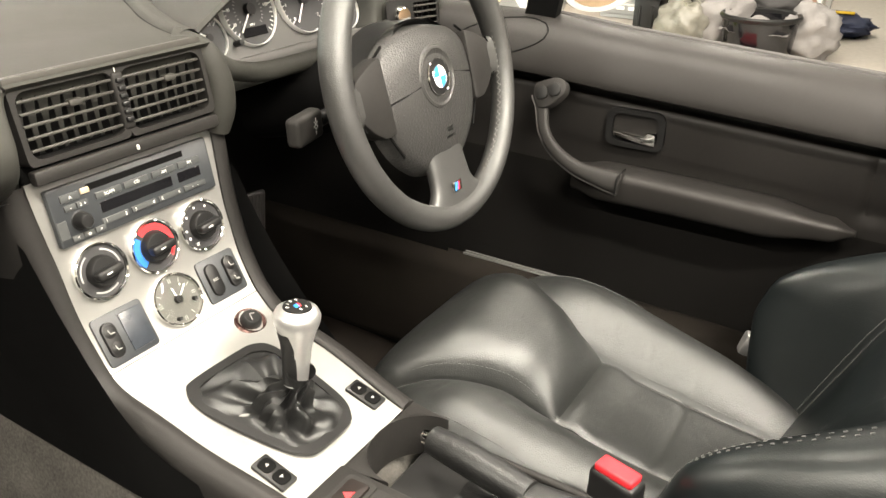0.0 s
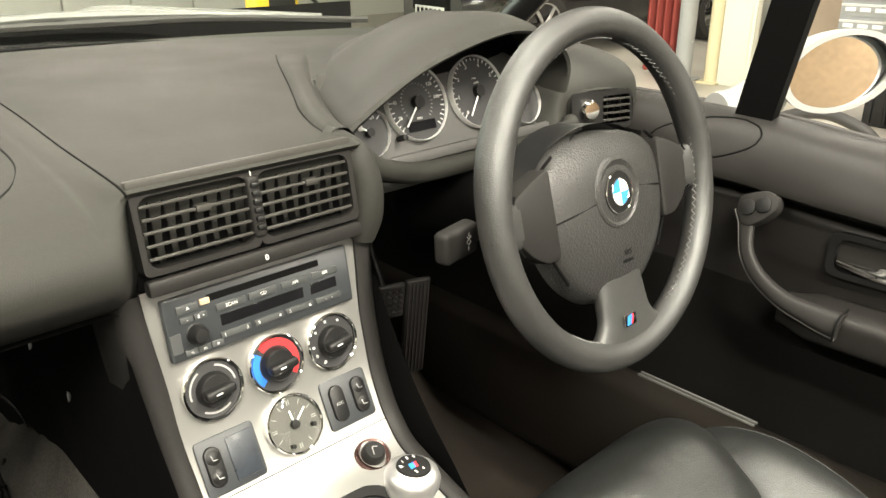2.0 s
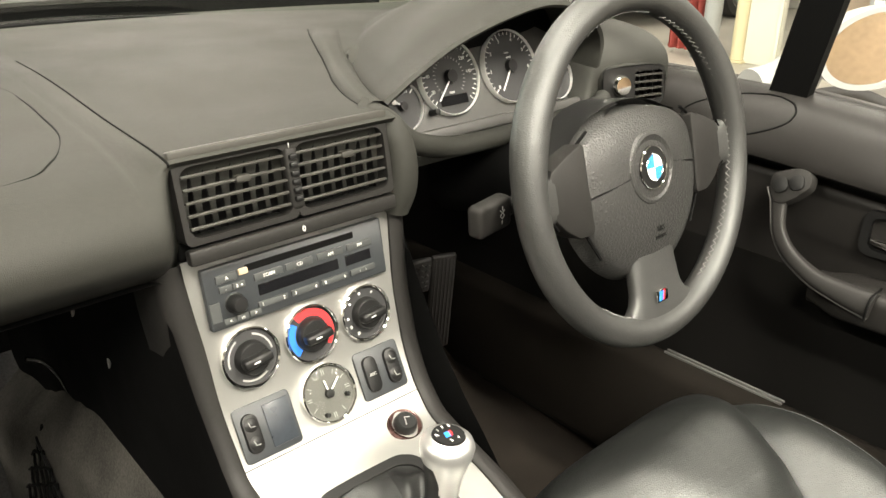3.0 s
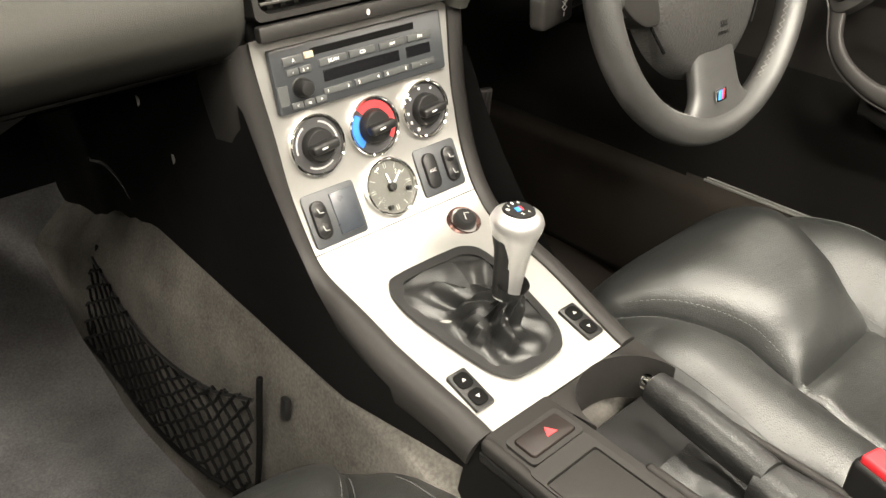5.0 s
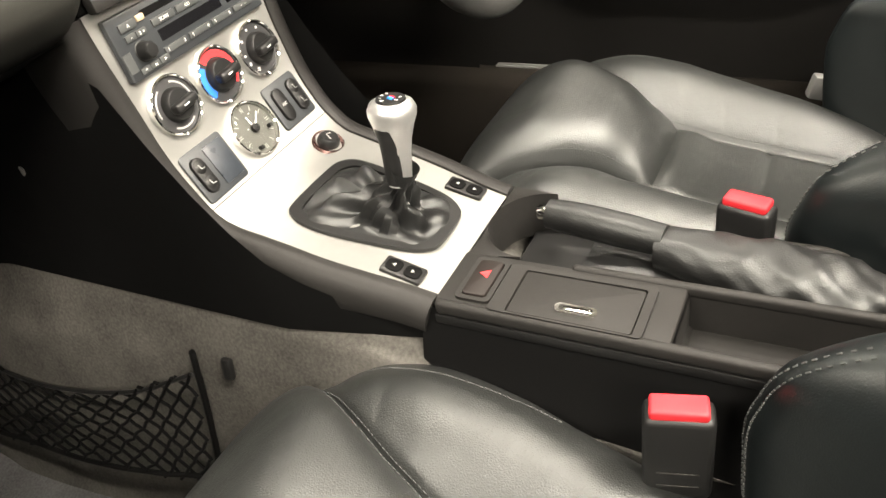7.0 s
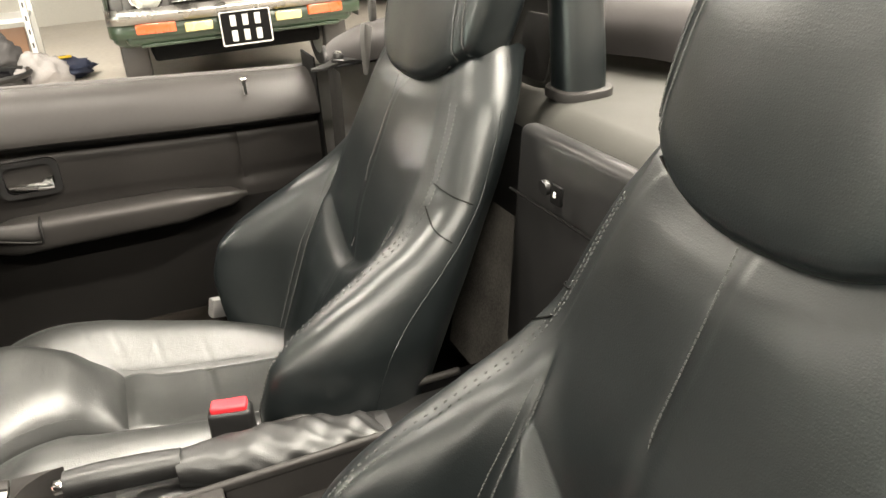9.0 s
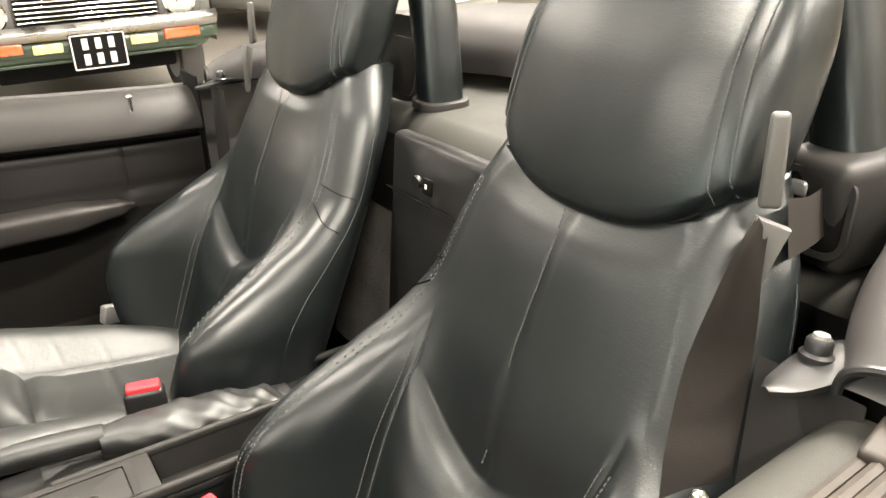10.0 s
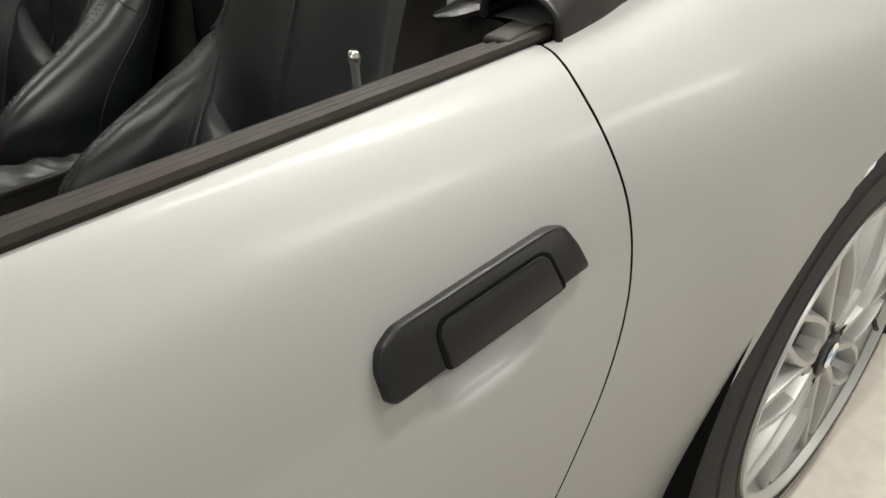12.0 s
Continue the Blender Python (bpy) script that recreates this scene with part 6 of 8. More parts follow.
part("top_roll", surf(60, 24, dtop), VINYL, ddoor)
DPAN = [(0.665, 0.803), (0.668, 0.79), (0.656, 0.782), (0.654, 0.76), (0.656, 0.72), (0.660, 0.69), (0.660, 0.60), (0.662, 0.52), (0.664, 0.44), (0.668, 0.37)]
DPP = spline([(x, 0, z) for x, z in DPAN], 30)
def dpan(u, v):
    y = -0.505 + 1.06 * u
    i = v * 30
    k = min(int(i), 29)
    p = DPP[k].lerp(DPP[k + 1], i - k)
    rec = 0.008 * math.exp(-((y + 0.362) / 0.006) ** 2) if p.z < 0.80 and p.z > 0.69 else 0
    rec += 0.004 if y < -0.365 and p.z > 0.69 and p.z < 0.795 else 0
    return Vector((p.x + dshift(y) + rec, y, p.z + 0.012 * (y + 0.4) + 0.55 * waist_fall(y) * max(0, min(1, (p.z - 0.60) / 0.2))))
part("panel", surf(110, 36, lambda u, v: dpan(u, 0.60 * v)), VINYL, ddoor, "black leatherette door panel")
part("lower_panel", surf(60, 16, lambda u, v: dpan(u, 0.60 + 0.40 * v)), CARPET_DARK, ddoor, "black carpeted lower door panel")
# armrest
def arm(u, v):
    y = 0.055 - 0.412 * v
    a = 2 * math.pi * u
    w = lerp_table([(0, 0.022), (0.12, 0.034), (0.7, 0.036), (0.92, 0.022), (1.0, 0.006)], v)
    h = lerp_table([(0, 0.018), (0.12, 0.026), (0.7, 0.024), (0.92, 0.014), (1.0, 0.004)], v)
    c, s = math.cos(a), math.sin(a)
    return Vector((0.648 + dshift(y) * 0.8 - 0.012 + w * math.copysign(abs(c) ** 0.5, c), y, 0.662 + h * math.copysign(abs(s) ** 0.45, s) + 0.006 * v))
part("armrest", surf(40, 44, arm, closed=True, caps=True), VINYL, ddoor, "padded black armrest")
PULL = spline([(0.645, 0.118, 0.787), (0.634, 0.111, 0.760), (0.622, 0.100, 0.735), (0.616, 0.078, 0.711), (0.616, 0.042, 0.690), (0.620, 0.004, 0.680), (0.624, -0.031, 0.674)], 48)
def strap(u, v):
    """A flat grip, narrow at the top and as deep as the armrest at its end."""
    k = round(v * 48)
    d = (PULL[min(k + 1, 48)] - PULL[max(k - 1, 0)]).normalized()
    out = Vector((-1, 0, 0.35)).normalized()
    side = d.cross(out).normalized()
    a = 2 * math.pi * u
    w = curve([(0, 0.017), (0.12, 0.010), (0.30, 0.0085), (0.60, 0.010), (1.0, 0.017)], v)
    h = curve([(0, 0.006), (0.3, 0.007), (1.0, 0.016)], v)
    c, s = math.cos(a), math.sin(a)
    return PULL[k] + side * w * math.copysign(abs(c) ** 0.7, c) + out * h * math.copysign(abs(s) ** 0.6, s)
pull = part("pull_handle", surf(24, 48, strap, closed=True, caps=True), TRIM, ddoor, "curved grey pull handle")
# Paler bead draws the bright highlight along the grip's edge.
part("edge_highlight", tube([strap(0.02, k / 48) for k in range(49)], 0.0022, 6), DIALTRIM, pull, "paler bead painted in as the edge's highlight")
part("armrest_joint", tube([(0.601, -0.030, 0.662), (0.606, -0.030, 0.688), (0.640, -0.030, 0.693)], 0.0015, 6, 8), BLACK, ddoor)
PM = axes((0.646, 0.106, 0.792), (0.10, -0.93, 0.34), (0.45, 0.28, 0.85))
part("switch_bezel", slab(rounded([(-0.028, 0.004), (-0.022, 0.020), (0.014, 0.021), (0.030, 0.010), (0.028, -0.008), (0.008, -0.020), (-0.012, -0.026), (-0.024, -0.020)], 0.008), 0.016, PM @ pose(0, 0, -0.010), 0.004), TRIM, pull)
for sx in (-1, 1):
    part("mirror_switch", slab(rrect(0.019, 0.021, 0.008, 5, sx * 0.0105, 0), 0.005, PM @ pose(0, 0, 0.0042), 0.0012), DARK, pull)
# inside handle
HX = axes((0.676, -0.028, 0.742), (0, -1, 0), (0, 0, 1))
bez = part("handle_bezel", ring_plate(rrect(0.092, 0.060, 0.014, 5), rrect(0.072, 0.044, 0.012, 5), 0.009, HX @ pose(0, 0.006, -0.002)), DARK, ddoor)
part("handle_cup", rbox((0.088, 0.05, 0.004), 0.001, 1, HX @ pose(0, 0, -0.004)), BLACK, bez)
part("release_lever", slab([(-0.034, 0.000), (0.018, 0.000), (0.021, 0.005), (0.034, 0.006), (0.034, -0.015), (0.014, -0.015), (-0.033, -0.006)], 0.009, HX @ pose(0, 0, 0.001), 0.002), CHROME, bez, "chrome release lever")
part("lock_pin", revolve([(0.0042, -0.01), (0.0042, 0.010), (0.006, 0.012), (0.0062, 0.016), (0.004, 0.0185), (0, 0.019)], pose(0.640, -0.384, 0.846), 16), CHROME, ddoor, "chrome lock pin")
part("waist_strip", tube([(0.728 + dshift(y), y, 0.886 + 0.012 * (y + 0.4) + waist_fall(y)) for y in [-0.505 + 0.075 * k for k in range(15)]], 0.006, 8), RUBBER, ddoor)
part("outer_skin", surf(30, 10, lambda u, v: Vector((0.738 + dshift(-0.505 + 1.06 * u) + 0.07 * math.sin(1.5 * v), -0.505 + 1.06 * u, 0.885 + 0.012 * (-0.105 + 1.06 * u) + waist_fall(-0.505 + 1.06 * u) - 0.5 * v ** 1.3))), PAINT, ddoor)
part("rear_edge", rbox((0.09, 0.004, 0.44), 0.001, 1, pose(0.69, -0.508, 0.66)), BLACK, ddoor)
# speaker grille oval and triangle trim ahead
def on_roll(y, z):
    return min((dtop((y + 0.505) / 1.06, k / 120) for k in range(30, 110)), key=lambda p: abs(p.z - z))
part("speaker_cover", tube([on_roll(0.215 + 0.080 * math.cos(a), 0.861 + 0.026 * math.sin(a) - 0.012 * math.cos(a)) + Vector((0.0006, 0, 0)) for a in (2 * math.pi * k / 48 for k in range(48))], 0.0016, 6, closed=True), BLACK, ddoor, "oval seam of the speaker cover")

# quarter light with its bar, and window seal
ql = thing("quarter_light", (0.71, 0.2, 0.89), "fixed triangular quarter window with a black upright bar", "car window")
bm_ = bmesh.new()
for y0, y1 in ((0.138, 0.192),):
    V = []
    for z, dx, dy in ((0.885, 0, 0), (1.22, -0.052, -0.085)):
        V.append([bm_.verts.new((0.733 + dx + ox, y + dy, z)) for y, ox in ((y0, 0), (y1, 0), (y1, -0.018), (y0, -0.018))])
    for k in range(4):
        bm_.faces.new((V[0][k], V[0][(k + 1) % 4], V[1][(k + 1) % 4], V[1][k]))
part("bar_post", bm_, BLACK, ql)
qg = bmesh.new()
qg.faces.new([qg.verts.new(p) for p in ((0.728, 0.185, 0.888), (0.712, 0.53, 0.905), (0.655, 0.13, 1.20))])
facing(part("pane", qg, GLASS, ql), (0, 0, 1.0)).visible_shadow = False

# ---- wing mirror on the driver's door ----
mir = thing("wing_mirror", (0.80, 0.17, 0.88), "silver wing mirror with oval glass on the driver's door", "wing mirror")
MM = axes((0.885, 0.122, 0.940), (0.82, -0.57, 0), (0, 0.04, 1))
def shellm(u, v):
    a = 2 * math.pi * u
    k = math.cos(v * math.pi / 2) ** 0.7 if v < 1 else 0.0
    sx = 0.092 * math.cos(a) * (1 if math.cos(a) > 0 else 0.93)
    return MM @ Vector((sx * k, 0.059 * math.sin(a) * k + 0.01 * math.cos(a) * k, -0.095 * math.sin(v * math.pi / 2)))
part("housing", surf(44, 14, shellm, closed=True), PAINT, mir)
oval = lambda f: [(0.092 * f * math.cos(2 * math.pi * k / 44), 0.059 * f * math.sin(2 * math.pi * k / 44) + 0.01 * f * math.cos(2 * math.pi * k / 44)) for k in range(44)]
part("rim", ring_plate(oval(1.0), oval(0.87), 0.006, MM @ pose(0, 0, -0.003)), PAINT, mir)
MIRROR = material("mirror_glass", (0.88, 0.9, 0.9), 0.02, metal=1.0, var=0.01, rough_var=0.01)
part("glass", slab(oval(0.875), 0.002, MM @ pose(0, 0, -0.010, -8.0, 2.5, 0)), MIRROR, mir, "mirror glass")
part("foot", tube([(0.745, 0.235, 0.885), (0.79, 0.22, 0.888), (0.84, 0.205, 0.905)], lambda t: 0.028 + 0.008 * t, 14, 12), PAINT, mir)

# ---- passenger door details ----
def pin_line(y):
    return -(0.668 + 0.075 * (y + 0.53)), 0.862 + 0.03 * (y + 0.53)
ys = [-0.545 + 0.06 * k for k in range(20)]
seal_pts = [(pin_line(y)[0] + 0.010, y, pin_line(y)[1] + 0.003) for y in ys]
SEALR = material("worn_brown_rubber", (0.022, 0.0175, 0.014), 0.62, spec=0.3, var=0.45, scale=9, fine=60, bump=0.2, bump_scale=120)
part("waist_seal", tube(seal_pts, 0.0055, 8), SEALR, door_l, "worn brown-black rubber waist seal")
part("waist_seal", tube([(x + 0.009, y, z - 0.001) for x, y, z in seal_pts], 0.005, 8), SEALR, door_l)
part("waist_seal", tube([(x + 0.018, y, z - 0.003) for x, y, z in seal_pts], 0.0048, 8), SEALR, door_l)
part("inner_roll", surf(40, 12, lambda u, v: Vector((pin_line(-0.53 + 1.0 * u)[0] + 0.034 + 0.055 * math.sin(1.5 * v), -0.53 + 1.0 * u, 0.857 + 0.03 * u + 0.004 * math.sin(3.1 * v) - 0.075 * v ** 2))), DASH, door_l)
part("inner_panel", surf(20, 8, lambda u, v: Vector((-0.60 - 0.02 * u - 0.02 * v, -0.53 + 1.0 * u, 0.79 - 0.36 * v))), LEATHER, door_l)
part("lock_pin", revolve([(0.0034, -0.012), (0.0034, 0.010), (0.0046, 0.012), (0.0048, 0.017), (0.003, 0.0195), (0, 0.020)], pose(-0.624, -0.371, 0.866), 16), CHROME, door_l, "chrome lock pin")
part("seal_end", rbox((0.024, 0.045, 0.011), 0.004, 3, pose(-0.648, -0.502, 0.868, 0, 0, 12)), SEALR, door_l)

# door handle
def skin_frame(y, z):
    s = min((k / 400 for k in range(401)), key=lambda s: abs(side_point(y, s).z - z))
    p, q, r = side_point(y, s), side_point(y - 0.01, s), side_point(y, s - 0.01)
    return axes(p, (q - p), (r - p))
HD = skin_frame(-0.345, 0.767) @ pose(0, 0, 0, 0, 0, 1.5)
hnd = part("handle", slab(rounded([(-0.089, -0.0245), (-0.090, -0.002), (-0.084, 0.010), (-0.070, 0.0165), (0.068, 0.0175), (0.081, 0.0135), (0.090, -0.004), (0.095, -0.0235), (0.062, -0.0245), (-0.045, -0.0245)], 0.004), 0.011, HD @ pose(0, 0, -0.003), 0.004), DARK, door_l, "black plastic pull handle")
part("handle_gap", slab(rounded([(-0.0475, -0.0255), (-0.047, -0.001), (-0.041, 0.0062), (0.051, 0.0072), (0.0595, 0.0025), (0.0655, -0.0255)], 0.004), 0.0014, HD @ pose(0, 0, 0.0074)), BLACK, hnd)
part("handle_flap", slab(rounded([(-0.0445, -0.0262), (-0.0445, -0.0020), (-0.039, 0.0040), (0.049, 0.0050), (0.0568, 0.0008), (0.0622, -0.0262)], 0.004), 0.0106, HD @ pose(0, 0, -0.0012), 0.0015), DARK, hnd)


# ---- behind the seats ----
box = thing("rear_storage_box", (0, -0.72, 0.6), "black storage compartment and shelf between the seat backs", "storage box")
part("front_face", rbox((0.25, 0.03, 0.30), 0.012, 3, pose(0.005, -0.628, 0.715, 6, 0, 0)), DARK, box)
part("lid_line", rbox((0.22, 0.004, 0.003), 0.001, 1, pose(0.005, -0.607, 0.79, 6, 0, 0)), BLACK, box)
part("lock_plate", rbox((0.022, 0.005, 0.022), 0.003, 2, pose(-0.008, -0.600, 0.822, 6, 0, 0)), BLACK, box)
part("lock_mark", rbox((0.004, 0.002, 0.006), 0.0005, 1, pose(-0.008, -0.5972, 0.823, 6, 0, 0)), WHITE, box)
part("lock_knob", revolve([(0.009, 0), (0.009, 0.006), (0.006, 0.009), (0, 0.0095)], pose(0.028, -0.603, 0.818, -84, 0, 180), 18), DARK, box)
def shelf(u, v):
    x = -0.60 + 1.20 * u
    y = -0.642 - 0.32 * v
    f = lerp_table([(0.0, -0.05), (0.05, -0.012), (0.12, 0.0), (1.0, 0.004)], v)
    mid = math.exp(-(x / 0.16) ** 4)
    return Vector((x, y - 0.035 * (1 - mid), 0.868 + f + 0.010 * mid - 0.02 * min(1, abs(x) / 0.5) ** 2))
part("shelf", surf(60, 26, shelf), DASH, box)
part("side_face", surf(24, 6, lambda u, v: Vector((-0.62 + 1.24 * u, -0.672 - 0.01 * v + 0.03 * math.exp(-((-0.62 + 1.24 * u) / 0.14) ** 4), 0.835 - 0.24 * v))), DARK, box)
for sx in (1, -1):
    part("recess_panel", slab(rrect(0.085, 0.088, 0.012, 4), 0.003, axes((sx * 0.285, -0.742, 0.918), (-1, 0, 0.0), (0, -0.25, 1)), 0.001), TRIM, box)
    part("panel_pod", surf(16, 10, lambda u, v, sx=sx: Vector((sx * (0.225 + 0.22 * u), -0.735 - 0.05 * v - 0.02 * abs(2 * u - 1) ** 3, 0.862 + 0.125 * v - 0.02 * abs(2 * u - 1) ** 4))), DASH, box)
tagged(part("rear_carpet", surf(10, 8, lambda u, v: Vector((0.06 + 0.24 * u, -0.585 - 0.05 * v, 0.48 + 0.25 * v))), CARPET), "charcoal carpet behind the seat", "carpet", kind="structure")
tagged(part("rear_carpet", surf(10, 8, lambda u, v: Vector((-0.30 + 0.24 * u, -0.585 - 0.05 * v, 0.48 + 0.25 * v))), CARPET), "charcoal carpet behind the seat", "carpet", kind="structure")

# ---- roll hoops with belt boxes ----
def roll_hoop(sx, label):
    t = thing("roll_hoop", (sx * 0.32, -0.75, 0.87), label, "roll hoop", "roll hoops")
    pts = [(sx * 0.178, -0.742, 0.870), (sx * 0.186, -0.745, 0.94), (sx * 0.205, -0.75, 1.03), (sx * 0.235, -0.755, 1.10), (sx * 0.28, -0.758, 1.135), (sx * 0.36, -0.758, 1.135), (sx * 0.41, -0.757, 1.10), (sx * 0.437, -0.755, 1.03), (sx * 0.462, -0.75, 0.945)]
    P = spline(pts, 60)
    b = bmesh.new()
    rings = []
    for i, p in enumerate(P):
        d = (P[min(i + 1, 60)] - P[max(i - 1, 0)]).normalized()
        side = Vector((0, 1, 0)).cross(d).normalized()
        rings.append([b.verts.new(p + 0.030 * math.copysign(abs(math.cos(a)) ** 0.7, math.cos(a)) * side + 0.033 * math.copysign(abs(math.sin(a)) ** 0.7, math.sin(a)) * Vector((0, 1, 0))) for a in (2 * math.pi * k / 20 for k in range(20))])
    for A, B in zip(rings, rings[1:]):
        for k in range(20):
            b.faces.new((A[k], A[(k + 1) % 20], B[(k + 1) % 20], B[k]))
    part("padded_bar", b, LEATHER, t, "leather-covered padded bar")
    part("foot_collar", slab(rrect(0.076, 0.082, 0.03, 6), 0.012, pose(sx * 0.178, -0.742, 0.872, 0, -sx * 3, 0), 0.003), TRIM, t)
    # belt box at the outer foot
    bx = part("belt_box", rbox((0.078, 0.115, 0.10), 0.014, 4, pose(sx * 0.471, -0.752, 0.906, -6, 0, sx * 12)), TRIM, t, "grey plastic belt outlet box")
    part("outlet", slab(rrect(0.064, 0.062, 0.014, 5), 0.003, axes((sx * 0.466, -0.6945, 0.905), (-1, -sx * 0.0, 0), (0, -0.1, 1)) @ pose(0, 0, 0.0), 0.001), BLACK, bx)
    part("outlet_rim", ring_plate(rrect(0.072, 0.072, 0.016, 5), rrect(0.062, 0.061, 0.014, 5), 0.004, axes((sx * 0.466, -0.694, 0.905), (-1, 0, 0), (0, -0.1, 1))), TRIM, bx)
    part("guide_pin", rbox((0.016, 0.006, 0.014), 0.005, 3, pose(sx * 0.452, -0.694, 0.922)), SATIN, bx, "pale plastic belt guide")
    return t
roll_hoop(1, "black padded roll hoop behind the driver's seat")
roll_hoop(-1, "black padded roll hoop behind the passenger seat")

WEBBING = material("brown_grey_webbing", (0.0155, 0.0134, 0.0118), 0.9, var=0.15, fine=900, bump=0.5, bump_scale=1400, spec=0.12)
GUIDE = material("mid_grey_guide_plastic", (0.055, 0.053, 0.050), 0.45, var=0.08)
def belt(sx, label):
    t = thing("seat_belt", (sx * 0.5, -0.6, 0.9), label, "seat belt", "seat belts")
    top = spline([(sx * 0.476, -0.688, 0.930), (sx * 0.490, -0.645, 0.936), (sx * 0.499, -0.606, 0.946)], 16)
    low = spline([(sx * 0.484, -0.688, 0.890), (sx * 0.498, -0.645, 0.896), (sx * 0.509, -0.602, 0.902)], 16)
    part("webbing", surf(4, 16, lambda u, v: top[round(v * 16)].lerp(low[round(v * 16)], u)), WEBBING, t)
    m = axes((sx * 0.505, -0.577, 0.950), (sx * 0.707, -0.707, 0), (0, -0.06, 1))
    finger = rbox((0.0165, 0.068, 0.009), 0.004, 3)
    for q in finger.verts:
        q.co.x *= 1 - 3.2 * (q.co.y + 0.034)
    bmesh.ops.transform(finger, matrix=m @ pose(-0.001, 0.031, 0), verts=finger.verts)
    g = part("belt_guide", finger, GUIDE, t, "grey plastic belt guide on the seat")
    part("lower_guide", slab([(-0.011, -0.005), (-0.016, -0.020), (-0.0175, -0.036), (-0.0155, -0.070), (-0.013, -0.084), (0.0125, -0.014)], 0.008, m @ pose(0, 0, 0.008 if sx < 0 else -0.016), 0.0015), GUIDE, g)
    if sx < 0:
        # the belt comes out of the guide folded and hangs flat beside the backrest
        inner = spline([(-0.505, -0.563, 0.945), (-0.502, -0.550, 0.925), (-0.494, -0.543, 0.890), (-0.485, -0.530, 0.834), (-0.494, -0.508, 0.795), (-0.508, -0.486, 0.756), (-0.530, -0.462, 0.66), (-0.556, -0.440, 0.47)], 48)
        outer = spline([(-0.512, -0.567, 0.930), (-0.515, -0.562, 0.905), (-0.518, -0.560, 0.878), (-0.520, -0.558, 0.839), (-0.527, -0.545, 0.798), (-0.537, -0.527, 0.756), (-0.555, -0.504, 0.66), (-0.581, -0.480, 0.47)], 48)
        def hang(u, v):
            k = round(v * 48)
            ripple = 0.0035 * math.sin(math.pi * u) + 0.0025 * math.sin(2.2 * math.pi * u + 3 * v) * (1 - v)
            return inner[k].lerp(outer[k], u) + Vector((-0.6, 0.7, 0.3)) * (ripple + 0.004)
        part("hanging_webbing", surf(10, 48, hang), WEBBING, t, "brown-grey woven belt webbing hanging down")
    return t
belt(-1, "grey seat belt running through its guide by the passenger seat")
belt(1, "grey seat belt running through its guide by the driver's seat")
anchor = thing("belt_anchor", (0.585, -0.27, 0.47), "bright metal belt anchor beside the driver's seat", "belt anchor")
part("plate", rbox((0.02, 0.05, 0.035), 0.005, 2, pose(0.580, -0.275, 0.490, 15, 0, 20)), SATIN, anchor)

# ---- folded soft top under its cover ----
DULLCAP = material("dull_steel_cap", (0.30, 0.29, 0.27), 0.30, metal=0.8, var=0.1)
cover = thing("soft_top_cover", (0, -1.0, 0.87), "dark padded leatherette cover over the folded soft top", "soft top cover")
CL = [(-0.637, -0.526, 0.034, 0.896, 0.872), (-0.632, -0.548, 0.038, 0.911, 0.872), (-0.620, -0.585, 0.046, 0.926, 0.874), (-0.607, -0.63, 0.052, 0.935, 0.877), (-0.592, -0.70, 0.061, 0.946, 0.880), (-0.557, -0.83, 0.083, 0.962, 0.886), (-0.480, -0.940, 0.118, 0.976, 0.882), (-0.34, -1.02, 0.15, 0.982, 0.888), (-0.15, -1.055, 0.16, 0.986, 0.892), (0.0, -1.06, 0.16, 0.987, 0.893)]
CL = CL + [(-x, y, w, a, c) for x, y, w, a, c in reversed(CL[:-1])]
CC = spline([p[:3] for p in CL], 120)
CZ = spline([(p[3], p[4], 0) for p in CL], 120)
def cover_pt(u, v):
    k = round(v * 120)
    p, z = CC[k], CZ[k]
    d = CC[min(k + 1, 120)] - CC[max(k - 1, 0)]
    out = Vector((d.y, -d.x, 0)).normalized()
    out = out if out.dot(Vector((p.x, p.y + 0.6, 0))) > 0 else -out
    a = math.pi * u
    w = p.z
    h = z.x - z.y
    q = -math.cos(a)
    wob = 0.003 * noise.noise((p.x * 7, p.y * 7, u * 2))
    return Vector((p.x, p.y, 0)) + out * w * math.copysign(abs(q) ** 0.8, q) + Vector((0, 0, z.y + h * max(0, math.sin(a)) ** 0.62 * (1 + 0.12 * q) + wob - 0.012 * max(0, q)))
b = surf(28, 120, cover_pt)
COVER = material("cover_leatherette", (0.024, 0.0222, 0.0218), 0.50, spec=0.28, var=0.1, scale=6, bump=0.2, bump_scale=700, bump_kind="cells")
part("padded_cover", b, COVER, cover)
